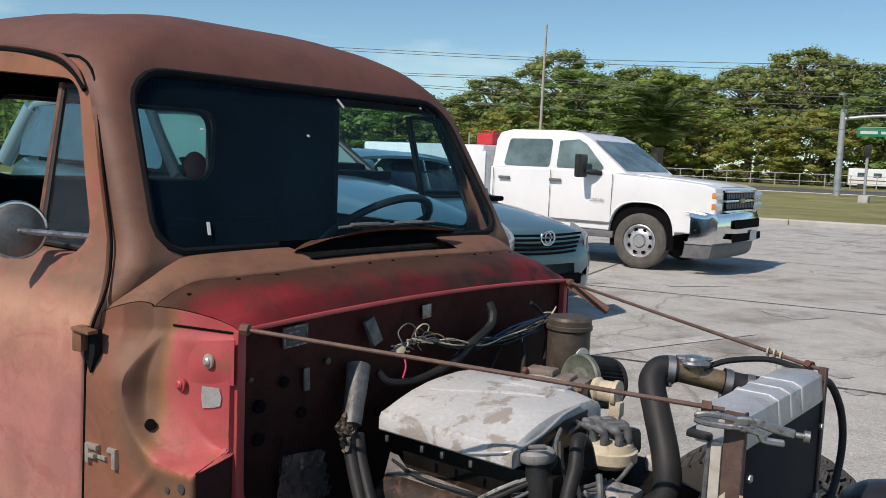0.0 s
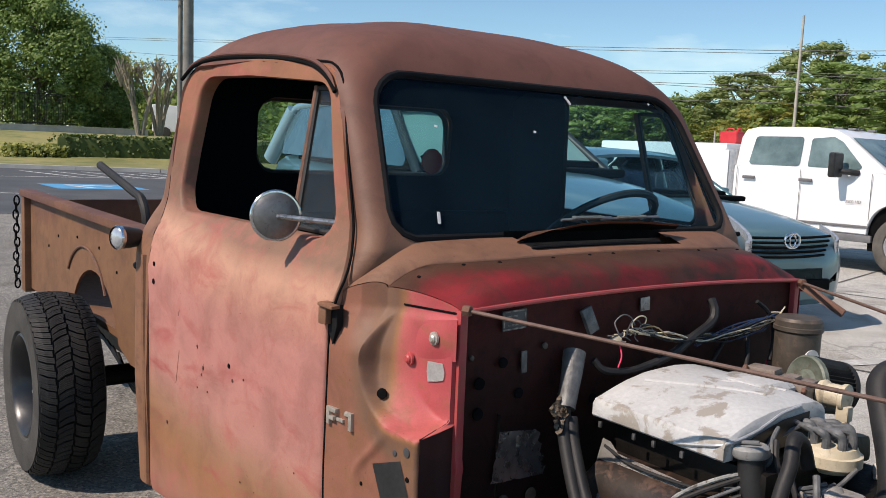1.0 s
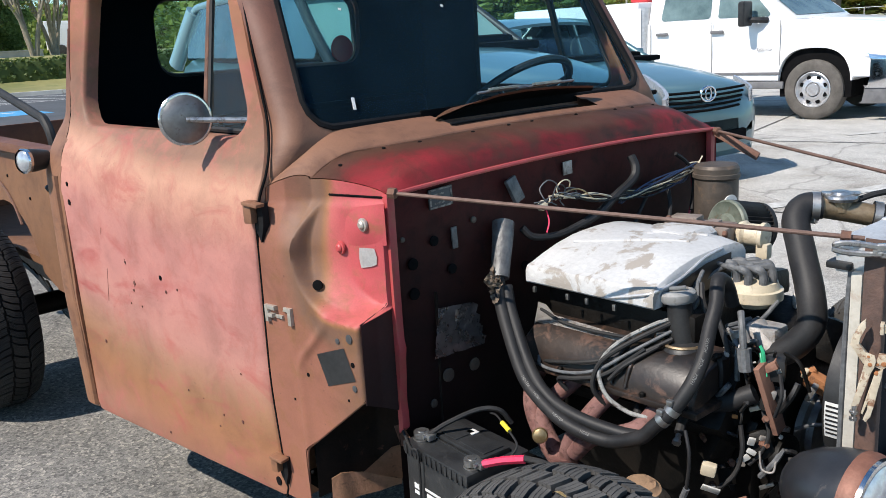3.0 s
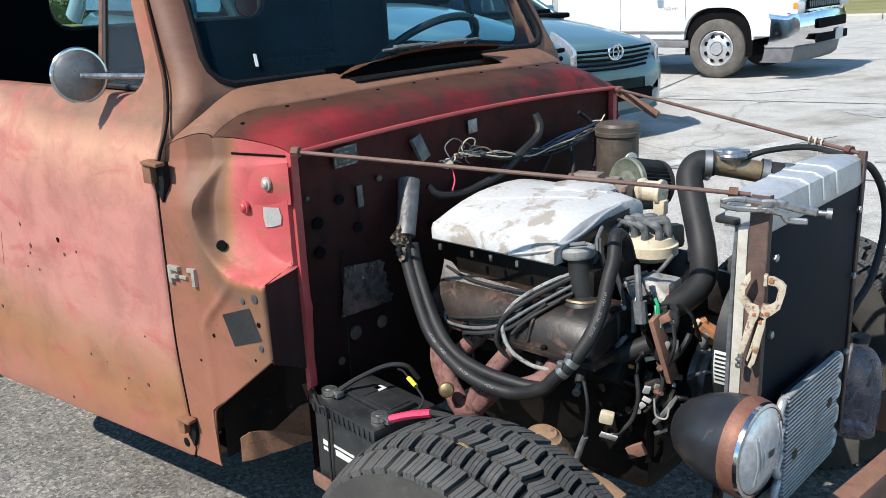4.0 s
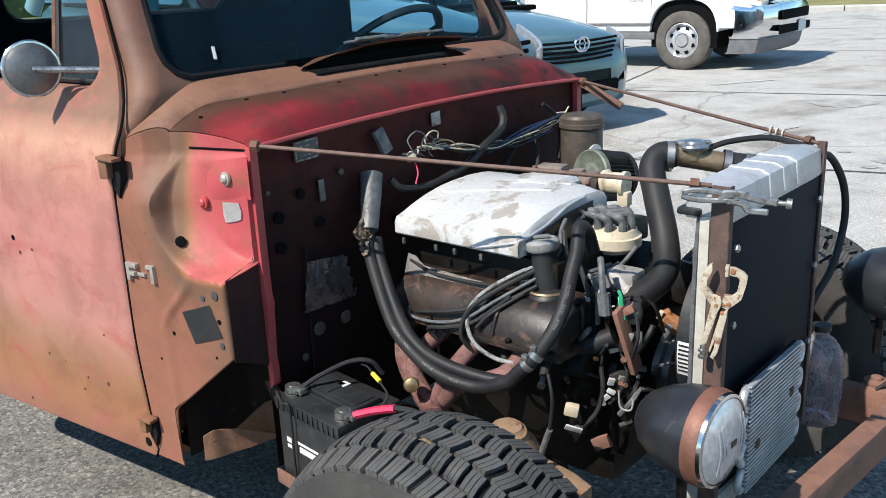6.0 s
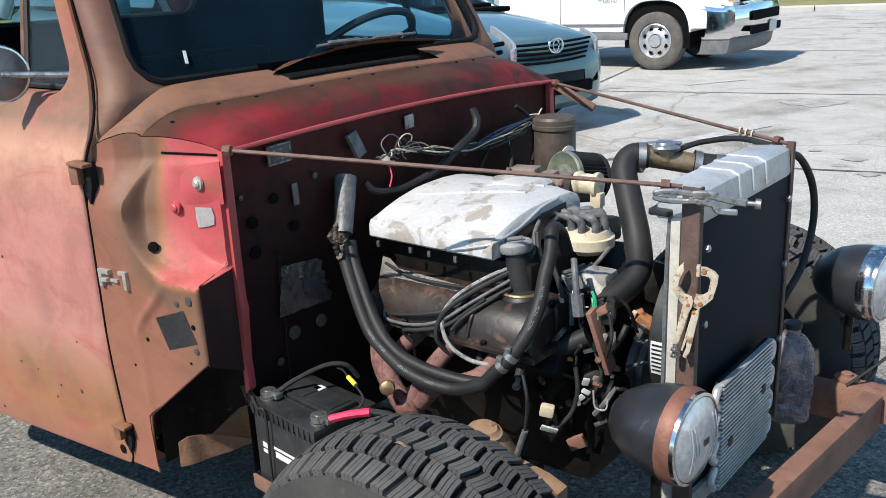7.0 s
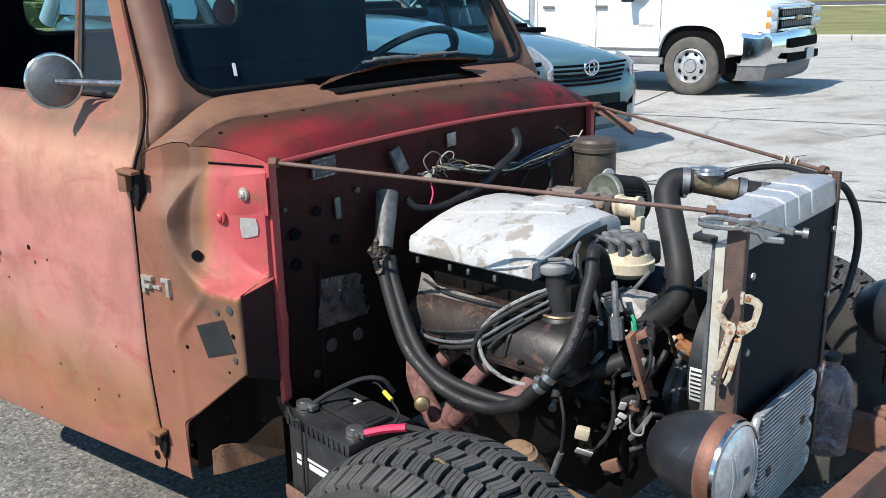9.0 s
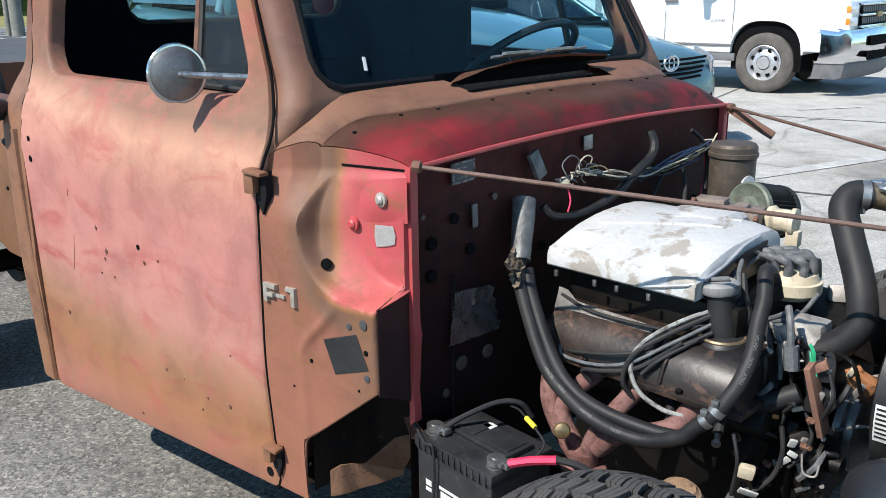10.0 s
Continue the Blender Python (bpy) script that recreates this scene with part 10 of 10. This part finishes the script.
def utility_pole(p, h, r, label, arm=True, wood="polewood"):
    t = thing("utility_pole", label, "utility pole", p, group="roadside utility poles")
    bm = B()
    tube(bm, [(0, 0, -0.2), (0, 0, h * 0.5), (0.05, 0, h)], r, 12, 4, lambda q: r * (1.15 - 0.45 * q))
    part("shaft", bm, M[wood], t)
    if arm:
        for k, z in enumerate((h - 2.2, h - 3.4, h - 4.3)):
            bm = B()
            lathe(bm, (0.18, 0, z), (1, 0, 0.2), [(-0.2, 0.02), (-0.05, 0.05), (0.0, 0.03), (0.06, 0.06), (0.1, 0.03)], 10)
            part("insulator", bm, M["greytrim"], t)
    return t


PA = Vector((-30.78, 48.94, 0.1))
utility_pole(PA, 10.4, 0.1, "weathered wooden utility pole by the road")
utility_pole((-30.6, 10.1, 0.0), 14.0, 0.19, "thick weathered wooden utility pole beside the lot", False, "poledark")
utility_pole((-31.0, 9.95, 0.0), 13.0, 0.09, "slim grey conduit pole beside the thick pole", False, "poledark")
utility_pole(PA + U * 62, 11.2, 0.13, "weathered wooden utility pole by the road")
utility_pole(PA - U * 110, 24.0, 0.2, "weathered wooden utility pole by the road")
utility_pole(un(-96, 110, 0.1), 15.5, 0.15, "weathered wooden utility pole by the road")
for zl, z, zr in ((8.9, 8.35, 7.9), (8.7, 8.15, 7.5), (7.35, 7.0, 6.2), (7.2, 6.85, 6.0), (6.6, 6.1, 5.5), (6.5, 5.8, 5.15), (5.4, 5.1, 4.1)):
    w = thing("overhead_wire", "thin dark overhead wire strung between poles", "wire", group="overhead wires")
    bm = B()
    run = [(-110, z + (zl - z) * 11), (-60, z + (zl - z) * 5.6), (-12, z + (zl - z) * 1.1), (0, z), (8, z + (zr - z) * 0.55), (20.4, zr), (40, zr + 0.1), (62, zr + 1.6), (110, zr + 1.0)]
    tube(bm, [PA + U * q + Vector((0, 0, h - PA.z)) for q, h in run], 0.02, 5, 4)
    part("cable", bm, M["wire"], w)
for k, (z, off) in enumerate(((7.0, 0), (6.4, 0.1), (8.3, 0.2))):
    w = thing("overhead_wire", "thin dark overhead wire strung between poles", "wire", group="overhead wires")
    bm = B()
    a, b = Vector((-30.7, 10.0, z)), Vector((-60, -20 + off, z + 1.0))
    tube(bm, [a, a.lerp(b, 0.5) - Vector((0, 0, 0.5)), b], 0.02, 5, 6)
    part("cable", bm, M["wire"], w)
sb = thing("splice_box", "black cable splice closure hanging on the wire", "splice box")
bm = B()
lathe(bm, (-31.2, 9.2, 7.0), (-0.5, -0.8, 0.0), [(0, 0.05), (0.1, 0.13), (0.8, 0.13), (0.9, 0.05)], 12)
part("closure", bm, M["plastic"], sb)

# traffic signal mast with a street sign
mast = thing("signal_mast", "grey galvanised signal mast with green street sign", "signal mast", (-14.3, 58.4, 0.1))
bm = B()
tube(bm, [(0, 0, 0), (0, 0, 2.7), (0, 0, 5.5)], 0.2, 14, 2, lambda q: 0.22 - 0.05 * q)
part("mast", bm, M["polegrey"], mast)
bm = B()
tube(bm, [(0, 0, 4.9), (2.5, 0.6, 5.15), (9, 2.4, 5.3)], 0.1, 10, 4, lambda q: 0.12 - 0.05 * q)
part("mast_arm", bm, M["polegrey"], mast)
bm = B()
tube(bm, [(0, 0, 5.4), (0.3, -1.2, 6.0), (0.5, -2.4, 6.3)], 0.06, 8, 4)
part("lamp_arm", bm, M["polegrey"], mast)
bm = B()
box(bm, (0.5, -2.4, 6.25), (0.3, 0.6, 0.14), None, 0.03)
part("lamp_head", bm, M["polegrey"], mast)
sr = Euler((0, 0, radians(15))).to_matrix()
bm = B()
box(bm, (1.85, 0.50, 4.1), (2.1, 0.05, 0.52), sr, 0.02)
sign = part("street_sign", bm, M["signgreen"], mast, "green street sign with white bars")
for x, w in ((1.5, 1.0), (2.4, 0.45)):
    bm = B()
    box(bm, Vector((1.85, 0.5, 4.1)) + sr @ Vector((x - 1.85, -0.03, 0)), (w, 0.01, 0.2), sr)
    part("lettering_bar", bm, M["label"], sign)
bm = B()
box(bm, (1.95, 0.53, 4.42), (2.0, 0.05, 0.05), sr)
part("sign_bracket", bm, M["polegrey"], mast)
lp = thing("signal_post", "short grey post with a dark signal head", "post", (-10.0, 47.0, 0.12))
bm = B()
tube(bm, [(0, 0, 0), (0, 0, 2.35)], 0.07, 10)
part("post", bm, M["polegrey"], lp)
bm = B()
box(bm, (0, 0, 2.6), (0.3, 0.3, 0.6), None, 0.04)
part("signal_head", bm, M["plastic"], lp)
bm = B()
box(bm, (0, 0, 0.15), (0.5, 0.5, 0.4), None, 0.08)
part("footing", bm, M["kerb"], lp)
for u, n in ((-34, 92.5), (-33, 92.5)):
    p = thing("roadside_post", "slim pale roadside post", "post", un(u, n, 0.14))
    bm = B()
    tube(bm, [(0, 0, 0), (0, 0, 4.4 if u < -33.5 else 2.6)], 0.1, 8)
    part("post", bm, M["polewood"], p)
rf = thing("roadside_fence", "low wire fence on posts beyond the road", "fence")
for k in range(50):
    bm = B()
    cyl(bm, un(-100 + 2.4 * k, 97, 0.1), un(-100 + 2.4 * k, 97, 1.5), 0.05, None, 6)
    part("post", bm, M["polewood"], rf)
for z in (0.7, 1.45):
    bm = B()
    tube(bm, [un(-100, 97, z), un(20, 97, z)], 0.03, 5)
    part("rail", bm, M["polegrey"], rf)
# motor home and far cars
rv = thing("motor_home", "white motor home with brown stripe beyond the road", "motor home", Matrix.Translation(un(9.0, 101, 0.14)) @ Matrix.Rotation(math.atan2(U.y, U.x), 4, "Z") @ Matrix.Diagonal((0.95, 0.9, 0.74, 1)))
bm = B()
box(bm, (0, 0, 1.65), (7.4, 2.3, 2.4), None, 0.15, 3)
part("body", bm, M["white_paint"], rv)
for x in (-2.4, -0.8, 1.0, 2.6):
    bm = B()
    box(bm, (x, -1.16, 1.95), (0.8, 0.02, 0.6), None, 0.005)
    part("window", bm, M["darkglass"], rv)
bm = B()
box(bm, (0, -1.16, 1.2), (7.2, 0.02, 0.12))
part("stripe", bm, M["copperband"], rv)
for x in (-2.4, 2.5):
    bm = B()
    lathe(bm, (x, -1.0, 0.38), (0, -1, 0), [(0, 0.38), (0.2, 0.38), (0.21, 0.2)], 20)
    part("wheel", bm, M["tyre"], rv)
for u, mat in ((-43, "white_paint"), (-49.5, "blue_paint")):
    sedan(Matrix.Translation(un(u, 99, 0.14)) @ Matrix.Rotation(math.atan2(U.y, U.x), 4, "Z"), M[mat], "distant parked car beyond the road", "distant_car")
van = thing("delivery_van", "white van parked beyond the hedge", "van", Matrix.Translation((-62, 21.9, 1.45)) @ Matrix.Rotation(radians(70), 4, "Z"))
bm = B()
prism(bm, [(-2.6, 0.4), (2.4, 0.4), (2.5, 1.1), (1.7, 1.3), (1.1, 2.2), (-2.6, 2.3)], -0.95, 0.95, 0.08, 3)
part("body", bm, M["white_paint"], van)
bm = B()
bm.faces.new([bm.verts.new(p) for p in ((1.72, -0.8, 1.36), (1.72, 0.8, 1.36), (1.2, 0.75, 2.1), (1.2, -0.75, 2.1))])
for v in bm.verts:
    v.co.x += 0.06
part("windshield", bm, M["darkglass"], van, "", 0)
for x in (-1.7, 1.6):
    for s in (-1, 1):
        bm = B()
        lathe(bm, (x, s * 0.8, 0.36), (0, s, 0), [(0, 0.36), (0.2, 0.36), (0.21, 0.2)], 20)
        part("wheel", bm, M["tyre"], van)


# sago palm beyond the white truck
def palm(p, h, n, L, seed):
    rng = random.Random(seed)
    t = thing("sago_palm", "dark spiky sago palm with arching fronds", "palm", p)
    bm = B()
    tube(bm, [(0, 0, -0.1), (0, 0, h)], 0.2, 10)
    part("trunk", bm, M["bark"], t)
    for k in range(n):
        a = rng.uniform(0, 6.28)
        up = rng.uniform(0.35, 1.5)
        d = Vector((math.cos(a), math.sin(a), 0))
        pts = spline([Vector((0, 0, h)), Vector((0, 0, h)) + d * L * 0.4 * math.cos(up * .8) + Vector((0, 0, L * 0.45 * up)), Vector((0, 0, h)) + d * L * (0.95 - 0.25 * up) + Vector((0, 0, L * (0.62 * up - 0.14)))], 9)
        bm = B()
        sd = Vector((-d.y, d.x, 0))
        for i in range(1, len(pts) - 1):
            f = i / len(pts)
            w = 0.34 * math.sin(math.pi * (0.15 + 0.8 * f)) ** 0.6
            fw = (pts[i + 1] - pts[i - 1]).normalized()
            for s in (-1, 1):
                for j in (0, 0.5):
                    b = pts[i].lerp(pts[i + 1], j)
                    bm.faces.new([bm.verts.new(b), bm.verts.new(b + fw * 0.05), bm.verts.new(b + sd * s * w + fw * 0.16 + Vector((0, 0, 0.04)))])
        tube(bm, pts, 0.015, 4, 1, None, False)
        part("frond", bm, M["frond"], t, smooth=0)


palm((-11.6, 26.0, 0.12), 2.0, 90, 2.45, 3)
